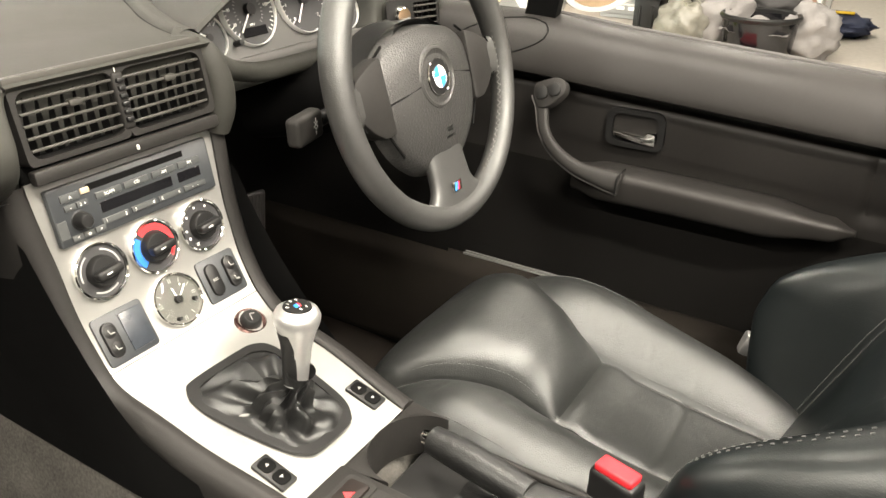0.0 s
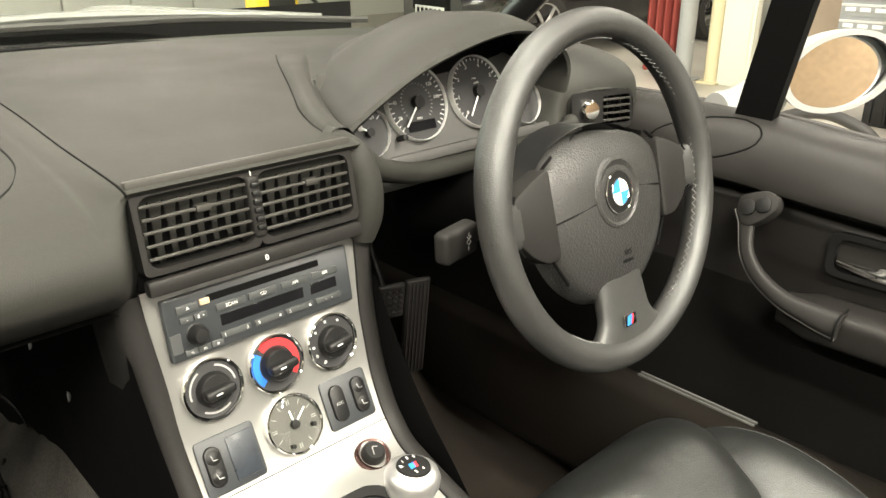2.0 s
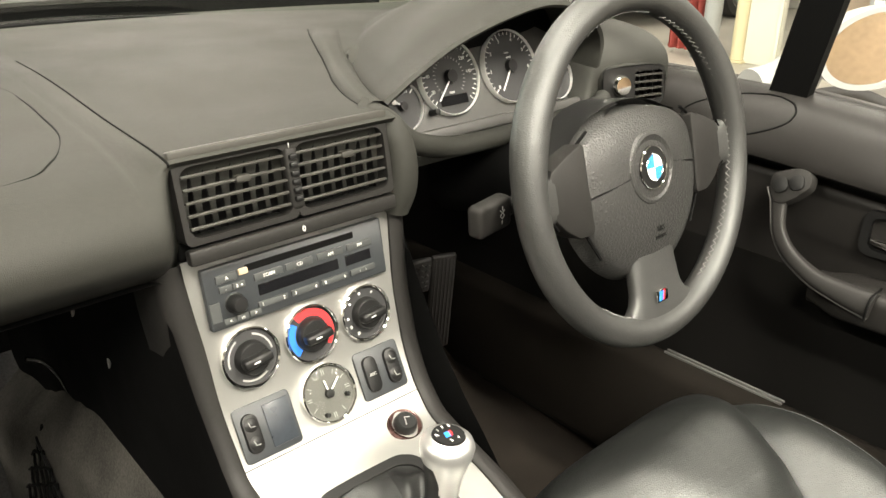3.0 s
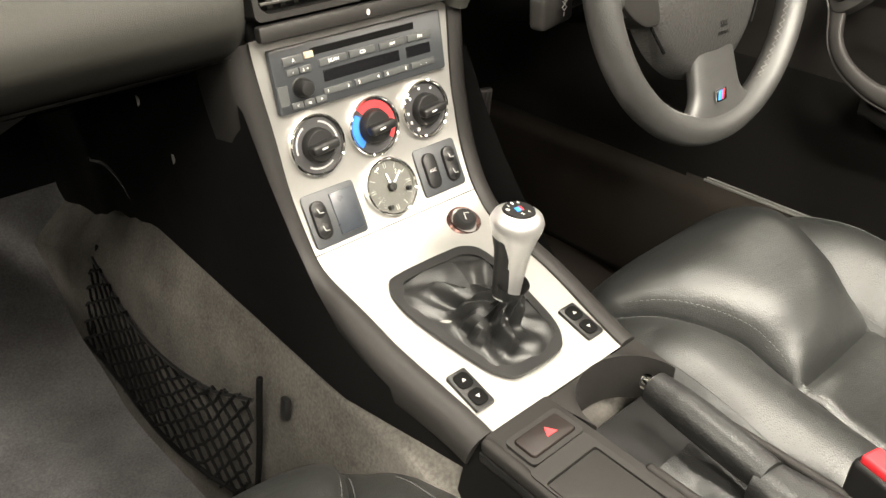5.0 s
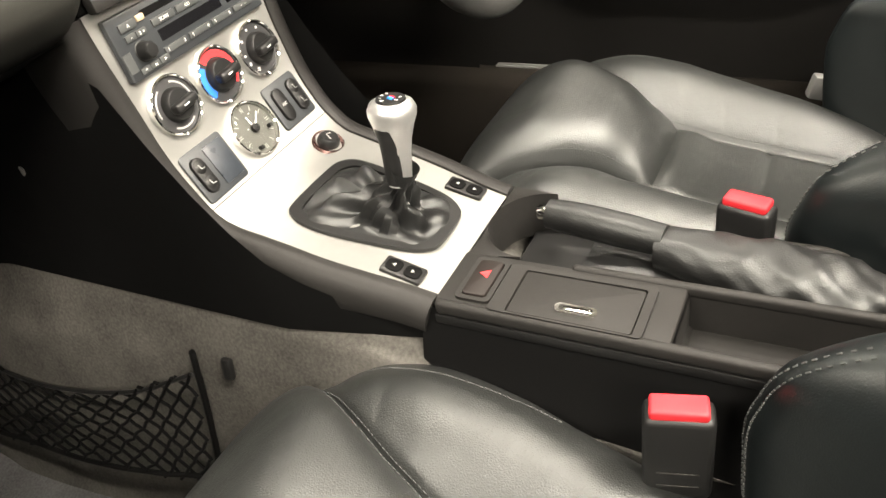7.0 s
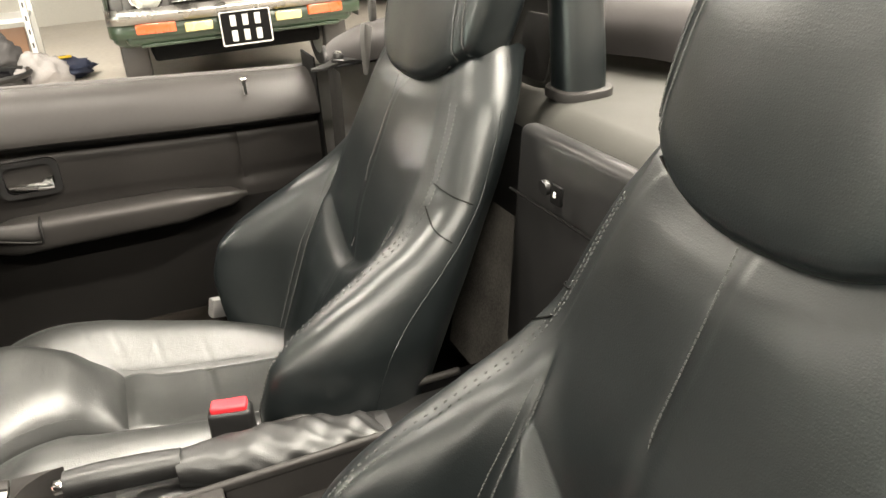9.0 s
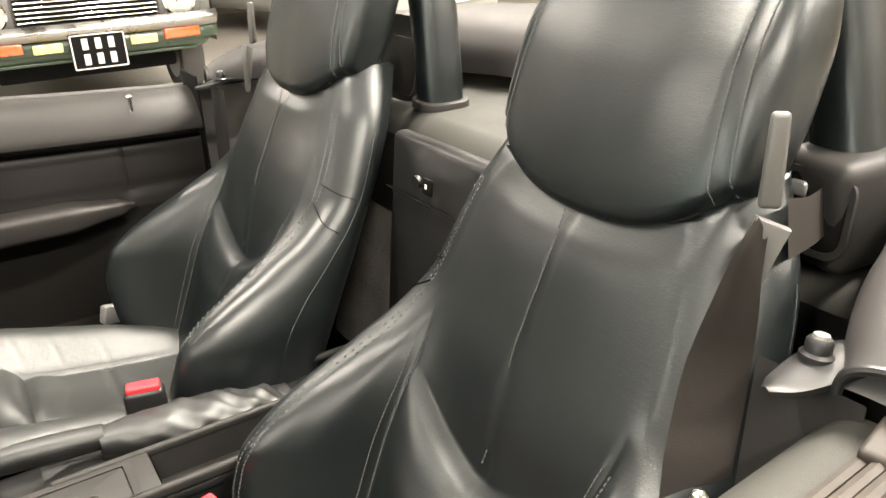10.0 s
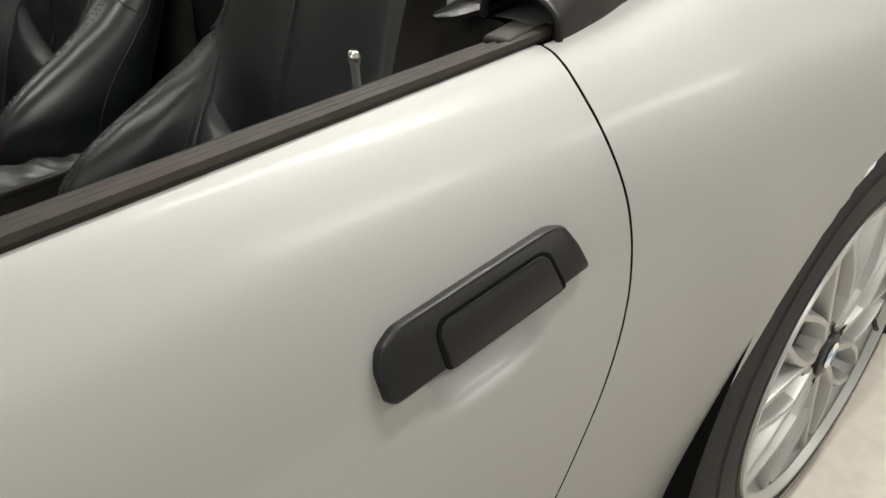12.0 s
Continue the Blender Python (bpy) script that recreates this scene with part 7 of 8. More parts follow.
for sx in (-1, 1):
    v0 = 0.0 if sx < 0 else 1.0
    part("edge_hem", tube([cover_pt(k / 24, v0) for k in range(25)], 0.0035, 8), DARK, cover)
    def tab(u, v, sx=sx):
        c = Vector((-0.596, -0.575, 0.876)).lerp(Vector((-0.578, -0.486, 0.877)), v)
        w = curve([(0, 0.020), (0.5, 0.018), (0.85, 0.011), (1.0, 0.003)], v)
        return Vector((-sx * (c.x + w * (2 * u - 1)), c.y, c.z + 0.002 * math.sin(math.pi * u) + 0.004 * math.sin(5 * v)))
    tb = surf(8, 16, tab)
    ge = bmesh.ops.extrude_face_region(tb, geom=list(tb.faces))
    bmesh.ops.translate(tb, vec=(0, 0, -0.004), verts=[g for g in ge["geom"] if isinstance(g, bmesh.types.BMVert)])
    part("stud_tab", tb, DARK, cover)
    k = part("press_stud", revolve([(0.011, 0), (0.011, 0.004), (0.0085, 0.006), (0.0085, 0.013), (0.0065, 0.0155), (0, 0.016)], pose(sx * 0.580, -0.533, 0.878, 8, 0, 0), 20), DARK, cover, "dark fastener stud")
    part("stud_cap", revolve([(0.0055, 0), (0.005, 0.002), (0, 0.0025)], pose(sx * 0.580, -0.535, 0.8935, 8, 0, 0), 14), DULLCAP, k)
    part("b_post_trim", surf(8, 10, lambda u, v, sx=sx: Vector((sx * (0.545 + 0.075 * u), -0.525 + 0.01 * v, 0.868 - 0.25 * v))), TRIM, cover)

# ---- rear wheel ----
wh = thing("road_wheel", (-0.70, HUB[1], 0.0), "alloy wheel with many spokes and a black low-profile tyre", "wheel")
WM = Matrix.Translation((HUB[0], HUB[1], HUB[2])) @ Matrix(((0, 0, -1), (-1, 0, 0), (0, 1, 0))).to_4x4()
TR = HUB[2] + 0.022
WHEEL_ALLOY = material("cast_wheel_alloy", (0.40, 0.40, 0.39), 0.42, metal=0.6, var=0.08, fine=500, rough_var=0.06)
TYRE = material("tyre_rubber", (0.030, 0.029, 0.028), 0.72, spec=0.3, var=0.25, bump=0.3, bump_scale=300)
tyre = part("tyre", revolve([(0.226, -0.002), (0.240, 0.006), (0.262, 0.007), (0.290, 0.000), (0.312, -0.010), (TR - 0.012, -0.022), (TR, -0.045), (TR, -0.11), (TR, -0.18), (TR - 0.006, -0.205), (0.29, -0.22), (0.226, -0.22)], WM, 96, caps=False), TYRE, wh, "black low-profile tyre")
for r0 in (0.250, 0.284):
    part("sidewall_rib", revolve([(r0, 0.0040), (r0 + 0.002, 0.0085 - 0.12 * (r0 - 0.25)), (r0 + 0.004, 0.0035)], WM, 72, caps=False), TYRE, tyre)
gr = bmesh.new()
for k in range(60):
    for h in (-0.03, -0.075):
        rbox((0.004, 0.034, 0.006), 0.0, 1, WM @ pose(0, 0, h, 0, 0, 6 * k + (3 if h < -0.05 else 0)) @ pose(TR, 0, 0, 25, 0, 0) @ pose(0, 0, 0, 0, 0, 0), gr)
tagged(part("tread_grooves", gr, BLACK, tyre), kind="stuff")
for v in tyre.data.vertices:
    v.co.z = max(v.co.z, 0.001)
rim = part("rim", revolve([(0.224, -0.002), (0.231, 0.009), (0.238, 0.009), (0.240, 0.004), (0.234, 0.006), (0.224, -0.008), (0.214, -0.018), (0.205, -0.05), (0.20, -0.12), (0.212, -0.2)], WM, 64, caps=False), WHEEL_ALLOY, wh, "silver alloy rim")
part("brake_disc", revolve([(0, -0.10), (0.155, -0.10), (0.155, -0.115)], WM, 48), DARK, wh)
def spoke_bar(pts, w0, w1, h):
    """A cast bar with a flat top and sloping flanks along pts on the wheel's face."""
    P = spline(pts, 8)
    def f(u, v):
        k = round(v * 8)
        d = (P[min(k + 1, 8)] - P[max(k - 1, 0)]).normalized()
        side = Vector((0, 0, 1)).cross(d).normalized()
        w = w0 + (w1 - w0) * v
        x, z = ((-1.0, -h), (-0.55, 0.0), (-0.4, 0.0022), (0.4, 0.0022), (0.55, 0.0), (1.0, -h))[round(u * 5)]
        return WM @ (P[k] + side * w * x + Vector((0, 0, z)))
    return surf(5, 8, f)
for k in range(10):
    a = radians(36 * k + 14)
    def at(r, da, z):
        return Vector((r * math.cos(a + radians(da)), r * math.sin(a + radians(da)), z))
    b = spoke_bar([at(0.040, 0, -0.004), at(0.070, 0, -0.001), at(0.108, 0, 0.002)], 0.0135, 0.0105, 0.026)
    part("spoke", b, WHEEL_ALLOY, rim)
    for sgn in (-1, 1):
        b = spoke_bar([at(0.100, sgn * 1.0, 0.002), at(0.150, sgn * 7.0, 0.001), at(0.222, sgn * 14.0, -0.004)], 0.0085, 0.0105, 0.024)
        part("spoke", b, WHEEL_ALLOY, rim)
part("hub", revolve([(0.062, -0.03), (0.060, -0.006), (0.045, -0.002), (0.036, -0.006), (0, -0.006)], WM, 36), WHEEL_ALLOY, rim)
for k in range(5):
    a = radians(72 * k + 20)
    part("bolt_hole", revolve([(0.0095, -0.0035), (0, -0.0045)], WM @ pose(0.047 * math.cos(a), 0.047 * math.sin(a), 0.0022), 14), BLACK, rim)
capw = part("centre_cap", revolve([(0.034, -0.004), (0.033, 0.001), (0.028, 0.003), (0, 0.0045)], WM, 32), DARK, rim, "round enamel centre cap")
for k in range(4):
    part("quadrant", arc_band(0.0005, 0.020, 90 * k + 8, 90 * k + 98, 0.0052, WM, 10), (WHITEEN, LIGHTBLUE)[k % 2], capw)
part("valve", tube([WM @ Vector((0.19, -0.05, 0.0)), WM @ Vector((0.165, -0.045, 0.012))], 0.004, 8), RUBBER, wh)

# ---- luggage net on the tunnel ----
net = thing("luggage_net", (-0.16, 0.5, 0.4), "black elastic luggage net stretched on the tunnel carpet", "luggage net")
NT = spline([(-0.150, 0.756, 0.431), (-0.150, 0.644, 0.404), (-0.150, 0.518, 0.407), (-0.150, 0.371, 0.444), (-0.150, 0.258, 0.500)], 60)
NL = spline([(-0.190, 0.775, 0.285), (-0.180, 0.59, 0.327), (-0.176, 0.455, 0.341), (-0.173, 0.345, 0.352), (-0.170, 0.277, 0.350)], 60)
NA, NB, NC, ND = NT[0], NT[-1], NL[0], NL[-1]
def net_pt(u, v):
    """u along the net from front to rear, v downwards."""
    k = max(0, min(60, round(u * 60)))
    return NT[k].lerp(NL[k], v) + Vector((-0.020 - 0.024 * math.sin(math.pi * u) * (0.4 + 0.6 * v), 0, 0))
part("top_cord", tube([net_pt(k / 24, 0) for k in range(25)], 0.0026, 8), DARK, net)
part("lower_cord", tube([net_pt(k / 24, 1) for k in range(25)], 0.0032, 8), BLACK, net)
nb = bmesh.new()
NU, NV = 14, 5
for i in range(-NV, NU + 1):
    for sgn in (1, -1):
        pts = []
        for j in range(0, NV * 3 + 1):
            v = j / (NV * 3)
            u = (i + (v * NV if sgn > 0 else NV - v * NV)) / NU
            if 0 <= u <= 1:
                pts.append(net_pt(u, v) + Vector((0.0016 * sgn, 0, 0.006 * math.sin(9 * u + 3 * v) + 0.003 * noise.noise((u * 20, v * 8, sgn)))))
        if len(pts) > 1:
            tube(pts, 0.0020, 6, bm=nb)
tagged(part("netting", nb, BLACK, net), kind="stuff")
part("rear_rod", tube([NB + Vector((-0.006, 0.004, 0.018)), NB + Vector((-0.010, 0.0, 0.012)), NB.lerp(ND, 0.5) + Vector((-0.008, 0, 0)), ND + Vector((-0.008, 0, -0.005))], 0.0035, 8, 14), BLACK, net)
part("front_rod", tube([NA + Vector((-0.008, 0, 0.016)), NA.lerp(NC, 0.5) + Vector((-0.010, 0, 0)), NC + Vector((-0.010, 0, 0))], 0.0035, 8, 10), BLACK, net)
part("hook", rbox((0.008, 0.012, 0.026), 0.003, 2, pose(-0.150, 0.226, 0.499, 0, 10, 0)), DARK, net)


# ---- other cars in the garage ----
GREEN = material("dark_green_paint", (0.016, 0.030, 0.017), 0.35, spec=0.3, var=0.06, coat=0.25)
GREYGREEN = material("grey_green_bonnet", (0.12, 0.12, 0.11), 0.35, var=0.06, coat=0.5)
AMBER = material("amber_lens_glass", (0.36, 0.055, 0.006), 0.25, var=0.05, coat=0.8)
YELLOWLENS = material("yellow_lamp_glass", (0.42, 0.34, 0.14), 0.25, var=0.08, coat=0.8)
LENS = material("headlamp_glass", (0.34, 0.345, 0.32), 0.22, metal=0.4, var=0.1)

def road_wheel(parent, at, r=0.29, w=0.17, along="x"):
    m = Matrix.Translation(at) @ (Matrix(((0, 0, -1), (-1, 0, 0), (0, 1, 0))).to_4x4() if along == "y" else pose(0, 0, 0, 90, 0, 0))
    t = part("wheel", revolve([(r * 0.66, w / 2 - 0.01), (r * 0.78, w / 2), (r * 0.94, w / 2 - 0.01), (r, w / 2 - 0.04), (r, -w / 2 + 0.04), (r * 0.94, -w / 2 + 0.01), (r * 0.78, -w / 2), (r * 0.66, -w / 2 + 0.01)], m, 40, caps=False), RUBBER, parent)
    for sgn in (1, -1):
        part("rim", revolve([(0, sgn * (w / 2 - 0.045)), (r * 0.25, sgn * (w / 2 - 0.03)), (r * 0.5, sgn * (w / 2 - 0.05)), (r * 0.66, sgn * (w / 2 - 0.012))], m, 32), SATIN, t)
    return t

DULLCHROME = material("dull_chrome", (0.24, 0.236, 0.225), 0.30, metal=1.0, var=0.1, rough_var=0.1)
def classic_car(at, label):
    """A boxy saloon seen from its front, which faces -x."""
    x, y = at
    t = thing("classic_saloon_car", (x + 1.2, y, 0), label, "car", "parked cars")
    def body(u, v):
        a = math.pi * u
        xx = x + 0.12 + 1.25 * v
        hw = 0.76 + 0.03 * v
        s, c = math.sin(a), math.cos(a)
        return Vector((xx, y + hw * math.copysign(abs(c) ** 0.25, c), 0.40 + (0.43 + 0.05 * v) * abs(s) ** 0.3))
    part("bonnet", surf(36, 12, body), GREYGREEN, t)
    part("cabin", rbox((2.0, 1.42, 0.55), 0.15, 4, pose(x + 2.4, y, 1.10)), GREEN, t)
    part("body_shell", rbox((3.6, 1.56, 0.50), 0.08, 3, pose(x + 2.05, y, 0.60)), GREEN, t)
    part("nose_panel", rbox((0.10, 1.50, 0.26), 0.03, 3, pose(x + 0.16, y, 0.67)), DIALTRIM, t)
    part("valance", rbox((0.12, 1.40, 0.09), 0.04, 4, pose(x + 0.16, y, 0.425)), GREEN, t)
    part("valance_lip", rbox((0.03, 1.24, 0.02), 0.008, 2, pose(x + 0.12, y, 0.378)), GREEN, t)
    g = part("grille", rbox((0.03, 0.80, 0.17), 0.01, 2, pose(x + 0.10, y, 0.69)), BLACK, t)
    for k in range(6):
        part("grille_bar", rbox((0.02, 0.80, 0.012), 0.004, 2, pose(x + 0.082, y, 0.62 + 0.028 * k)), CHROME, g)
    for sy in (-1, 1):
        m = Matrix.Translation((x + 0.075, y + sy * 0.54, 0.675)) @ pose(0, 0, 0, 0, -90, 0)
        part("lamp_bulb", revolve([(0, 0.026), (0.020, 0.022), (0.026, 0.012)], m, 20), CHROME, t)
        h = part("headlamp", revolve([(0, 0.018), (0.05, 0.012), (0.082, -0.002), (0.085, -0.03)], m, 36), LENS, t, "round headlamp")
        part("headlamp_rim", revolve([(0.082, 0.0), (0.090, 0.010), (0.100, 0.004), (0.102, -0.03)], m, 36, caps=False), CHROME, h)
        part("lamp_surround", rbox((0.03, 0.27, 0.23), 0.03, 3, pose(x + 0.108, y + sy * 0.545, 0.675)), DIALTRIM, t)
        part("indicator", rbox((0.04, 0.235, 0.065), 0.012, 2, pose(x + 0.055, y + sy * 0.52, 0.485, 0, 0, -sy * 6)), AMBER, t, "orange indicator lens")
        part("side_lamp", rbox((0.03, 0.165, 0.055), 0.01, 2, pose(x + 0.020, y + sy * 0.275, 0.472)), YELLOWLENS, t, "yellowish side lamp")
        road_wheel(t, (x + 0.66, y + sy * 0.66, 0.29), 0.29, 0.17)
        road_wheel(t, (x + 3.1, y + sy * 0.66, 0.29), 0.29, 0.17)
    bump = [(x + 0.32, y - 0.79, 0.565), (x + 0.10, y - 0.76, 0.56), (x + 0.04, y - 0.5, 0.56), (x + 0.02, y, 0.56), (x + 0.04, y + 0.5, 0.56), (x + 0.10, y + 0.76, 0.56), (x + 0.32, y + 0.79, 0.565)]
    P = spline(bump, 48)
    part("bumper", surf(10, 48, lambda u, v: P[round(v * 48)] + Vector((-0.030 * math.sin(math.pi * u), 0, 0.045 - 0.09 * u))), DULLCHROME, t, "chrome bumper")
    part("bumper_lower", surf(8, 48, lambda u, v: P[round(v * 48)] + Vector((0.02 - 0.012 * math.sin(math.pi * u), 0, -0.05 - 0.075 * u))), GREEN, t)
    part("underside", rbox((3.2, 1.1, 0.10), 0.02, 2, pose(x + 2.0, y, 0.28)), BLACK, t)
    pl = part("number_plate", rbox((0.012, 0.31, 0.205), 0.004, 2, pose(x + 0.0, y, 0.435)), BLACK, t, "black number plate with pale border")
    part("plate_border", ring_plate(rrect(0.31, 0.205, 0.008, 3), rrect(0.295, 0.19, 0.006, 3), 0.004, Matrix.Translation((x - 0.006, y, 0.435)) @ axes((0, 0, 0), (0, -1, 0), (0, 0, 1))), SATIN, pl)
    for row, n in ((0.045, 3), (-0.045, 3)):
        for k in range(n):
            part("plate_bar", rbox((0.004, 0.036, 0.066), 0.002, 1, pose(x - 0.008, y + (k - 1) * 0.075, 0.435 + row)), GREYPRINT, pl)
    return t
classic_car((4.33, -0.955), "dark green classic saloon with chrome bumper and orange indicators")

def plain_car(at, turn, paint, label, length=4.1, plate=None):
    """A modern hatchback, its nose at the local -y end."""
    m = pose(at[0], at[1], 0, 0, 0, turn)
    t = thing("parked_car", (at[0], at[1], 0), label, "car", "parked cars")
    def hull(u, v):
        a = 2 * math.pi * u
        yy = -length / 2 + length * v
        hw = 0.84 * (1 - 0.35 * abs(2 * v - 1) ** 6)
        top = lerp_table([(0, 0.62), (0.08, 0.76), (0.25, 0.90), (0.6, 0.93), (0.95, 0.9), (1.0, 0.7)], v)
        c, s = math.cos(a), math.sin(a)
        mid = (top + 0.22) / 2
        return m @ Vector((hw * math.copysign(abs(c) ** 0.4, c), yy, mid + (top - 0.22) / 2 * math.copysign(abs(s) ** 0.45, s)))
    part("body", surf(44, 30, hull, closed=True, caps=True), paint, t)
    def cabin(u, v):
        a = math.pi * u
        yy = -0.75 + 2.4 * v
        h = lerp_table([(0, 0.0), (0.28, 0.46), (0.55, 0.5), (0.85, 0.42), (1, 0.05)], v)
        return m @ Vector((0.70 * math.copysign(abs(math.cos(a)) ** 0.4, math.cos(a)) * (1 - 0.15 * math.sin(a)), yy, 0.88 + h * math.sin(a) ** 0.5))
    part("glasshouse", surf(28, 18, cabin), SCREEN, t)
    for sx in (-1, 1):
        for yy in (-1.28, 1.25):
            p = m @ Vector((sx * 0.74, yy, 0.31))
            mm = m @ pose(sx * 0.76, yy, 0.31, 0, 90, 0)
            w = part("wheel", revolve([(0.215, -0.09), (0.25, -0.10), (0.30, -0.09), (0.31, -0.06), (0.31, 0.06), (0.30, 0.09), (0.25, 0.10), (0.215, 0.09)], mm, 40, caps=False), RUBBER, t)
            part("rim", revolve([(0.19, 0.0), (0.215, 0.02), (0.22, 0.085), (0.205, 0.08), (0.20, 0.03)], mm, 40, caps=False), SATIN, w)
            for k in range(5):
                part("spoke", tube([mm @ Vector((0.02, 0, 0.07)), mm @ pose(0, 0, 0, 0, 0, 72 * k) @ Vector((0.11, 0, 0.085)), mm @ pose(0, 0, 0, 0, 0, 72 * k) @ Vector((0.21, 0, 0.075))], 0.018, 6, 6), SATIN, w)
                part("spoke", tube([mm @ Vector((0.02, 0, -0.07)), mm @ pose(0, 0, 0, 0, 0, 72 * k) @ Vector((0.11, 0, -0.085)), mm @ pose(0, 0, 0, 0, 0, 72 * k) @ Vector((0.21, 0, -0.075))], 0.018, 6, 6), SATIN, w)
        part("headlamp", rbox((0.30, 0.08, 0.14), 0.04, 3, m @ pose(sx * 0.52, -length / 2 + 0.12, 0.66)), LENS, t)
    part("grille", rbox((0.7, 0.06, 0.14), 0.02, 2, m @ pose(0, -length / 2 + 0.02, 0.50)), BLACK, t)
    q = part("number_plate", rbox((0.52, 0.02, 0.115), 0.004, 2, m @ pose(0, -length / 2 - 0.02, 0.42)), WHITEEN, t, "white number plate")
    for k in range(6):
        part("plate_bar", rbox((0.05, 0.006, 0.075), 0.001, 1, m @ pose(-0.2 + 0.08 * k, -length / 2 - 0.03, 0.42)), BLACK, q)
    return t
SAGE = material("sage_green_paint", (0.19, 0.27, 0.16), 0.3, var=0.05, coat=1.0)
BLACKPAINT = material("black_paint", (0.012, 0.012, 0.013), 0.2, var=0.1, coat=1.0)
plain_car((7.3, -3.7), -72, PAINT, "silver car parked further back in the garage")
plain_car((0.95, -6.9), 200, SAGE, "pale green car with alloy wheels parked behind")
plain_car((7.1, 5.3), -100, BLACKPAINT, "black car parked nose towards the roadster")


# ---- shelving and clutter along the far side ----
STEEL = material("pale_rack_steel", (0.62, 0.62, 0.6), 0.4, metal=0.2, var=0.06)
GREYMETAL = material("grey_cabinet_paint", (0.33, 0.34, 0.34), 0.45, var=0.08)
def rack(at, size, levels, label):
    x, y = at
    w, d, h = size
    t = thing("shelf_rack", (x, y, 0), label, "shelving", "shelving racks")
    for sx in (-1, 1):
        for sy in (-1, 1):
            p = part("post", rbox((0.04, 0.04, h), 0.004, 1, pose(x + sx * d / 2, y + sy * w / 2, h / 2)), STEEL, t)
            if sx < 0:
                for k in range(int(h / 0.09)):
                    part("slot", rbox((0.004, 0.012, 0.035), 0, 1, pose(x - d / 2 - 0.021, y + sy * w / 2, 0.06 + 0.09 * k)), DIALTRIM, p)
    for z in levels:
        part("shelf", rbox((d, w, 0.03), 0.004, 1, pose(x, y, z)), STEEL, t)
    return t
rack((5.75, 0.86), (1.05, 0.5, 2.0), (0.12, 0.50, 1.00, 1.50), "pale steel shelf rack with perforated posts, full of workshop clutter")

cab = thing("drawer_cabinet", (5.85, 1.79, 0), "grey small-parts drawer cabinet with pale labels", "cabinet")
part("case", rbox((0.40, 0.36, 1.5), 0.01, 2, pose(5.90, 1.79, 0.75)), GREYMETAL, cab)
for r in range(13):
    dr = part("drawer", rbox((0.03, 0.33, 0.085), 0.006, 2, pose(5.69, 1.79, 0.08 + 0.11 * r, 0, -14, 0)), GREYMETAL, cab)
    part("drawer_lip", rbox((0.03, 0.33, 0.016), 0.004, 1, pose(5.675, 1.79, 0.115 + 0.11 * r)), STEEL, dr)
    for k in range(3):
        part("label_slot", rbox((0.006, 0.07, 0.028), 0.002, 1, pose(5.668, 1.69 + 0.10 * k, 0.085 + 0.11 * r)), WHITEEN, dr)
upright = thing("slotted_upright", (5.55, 1.55, 0), "pale steel upright with a row of slots", "post", "upright posts")
part("shaft", rbox((0.04, 0.05, 2.2), 0.004, 1, pose(5.55, 1.55, 1.10)), STEEL, upright)
for k in range(24):
    part("slot", rbox((0.004, 0.012, 0.035), 0, 1, pose(5.529, 1.55, 0.06 + 0.09 * k)), DIALTRIM, upright)

HB = material("hardboard", (0.42, 0.34, 0.26), 0.75, var=0.1)
def panel(name, lo, hi, mat, label, cat):
    t = thing(name, ((lo[0] + hi[0]) / 2, (lo[1] + hi[1]) / 2, lo[2]), label, cat)
    part("sheet", rbox([b - a for a, b in zip(lo, hi)], 0.006, 2, pose(*[(a + b) / 2 for a, b in zip(lo, hi)])), mat, t)
    part("edge_strip", rbox((0.03, 0.03, hi[2] - lo[2]), 0.004, 1, pose(lo[0] - 0.016, lo[1] + 0.016, (lo[2] + hi[2]) / 2)), mat, t)
    return t
panel("board_panel", (6.10, 1.99, 0.0), (6.13, 2.58, 2.3), HB, "tan hardboard sheet leaning upright", "board")
panel("door_panel", (5.60, 2.52, 0.0), (5.65, 2.80, 2.2), material("cream_white_gloss", (0.7, 0.69, 0.6), 0.4, var=0.05), "cream painted upright door panel", "door panel")
def post(at, r, h, mat, label):
    t = thing("upright_post", (*at, 0), label, "post", "upright posts")
    part("shaft", tube([(*at, 0), (*at, h * 0.5), (*at, h)], r, 14), mat, t)
    part("foot", rbox((r * 3, r * 3, 0.02), 0.004, 1, pose(*at, 0.01)), mat, t)
    return t
post((5.62, 2.86), 0.055, 2.4, material("cream_tube", (0.62, 0.55, 0.36), 0.5, var=0.06), "cream coloured round upright tube")
post((5.62, 3.12), 0.07, 2.4, GREYMETAL, "grey round steel post")
REDCLOTH = material("dull_red_cloth", (0.30, 0.055, 0.045), 0.85, var=0.15, scale=6)
cur = thing("red_curtain", (5.6, 3.4, 0), "hanging dull red cloth curtain", "curtain")
part("cloth", surf(40, 10, lambda u, v: Vector((5.66 + 0.05 * math.sin(28 * u), 3.20 + 0.34 * u, 0.05 + 2.2 * v))), REDCLOTH, cur)
part("hem", tube([(5.66 + 0.05 * math.sin(28 * u), 3.20 + 0.34 * u, 0.05) for u in [k / 30 for k in range(31)]], 0.012, 6), REDCLOTH, cur)

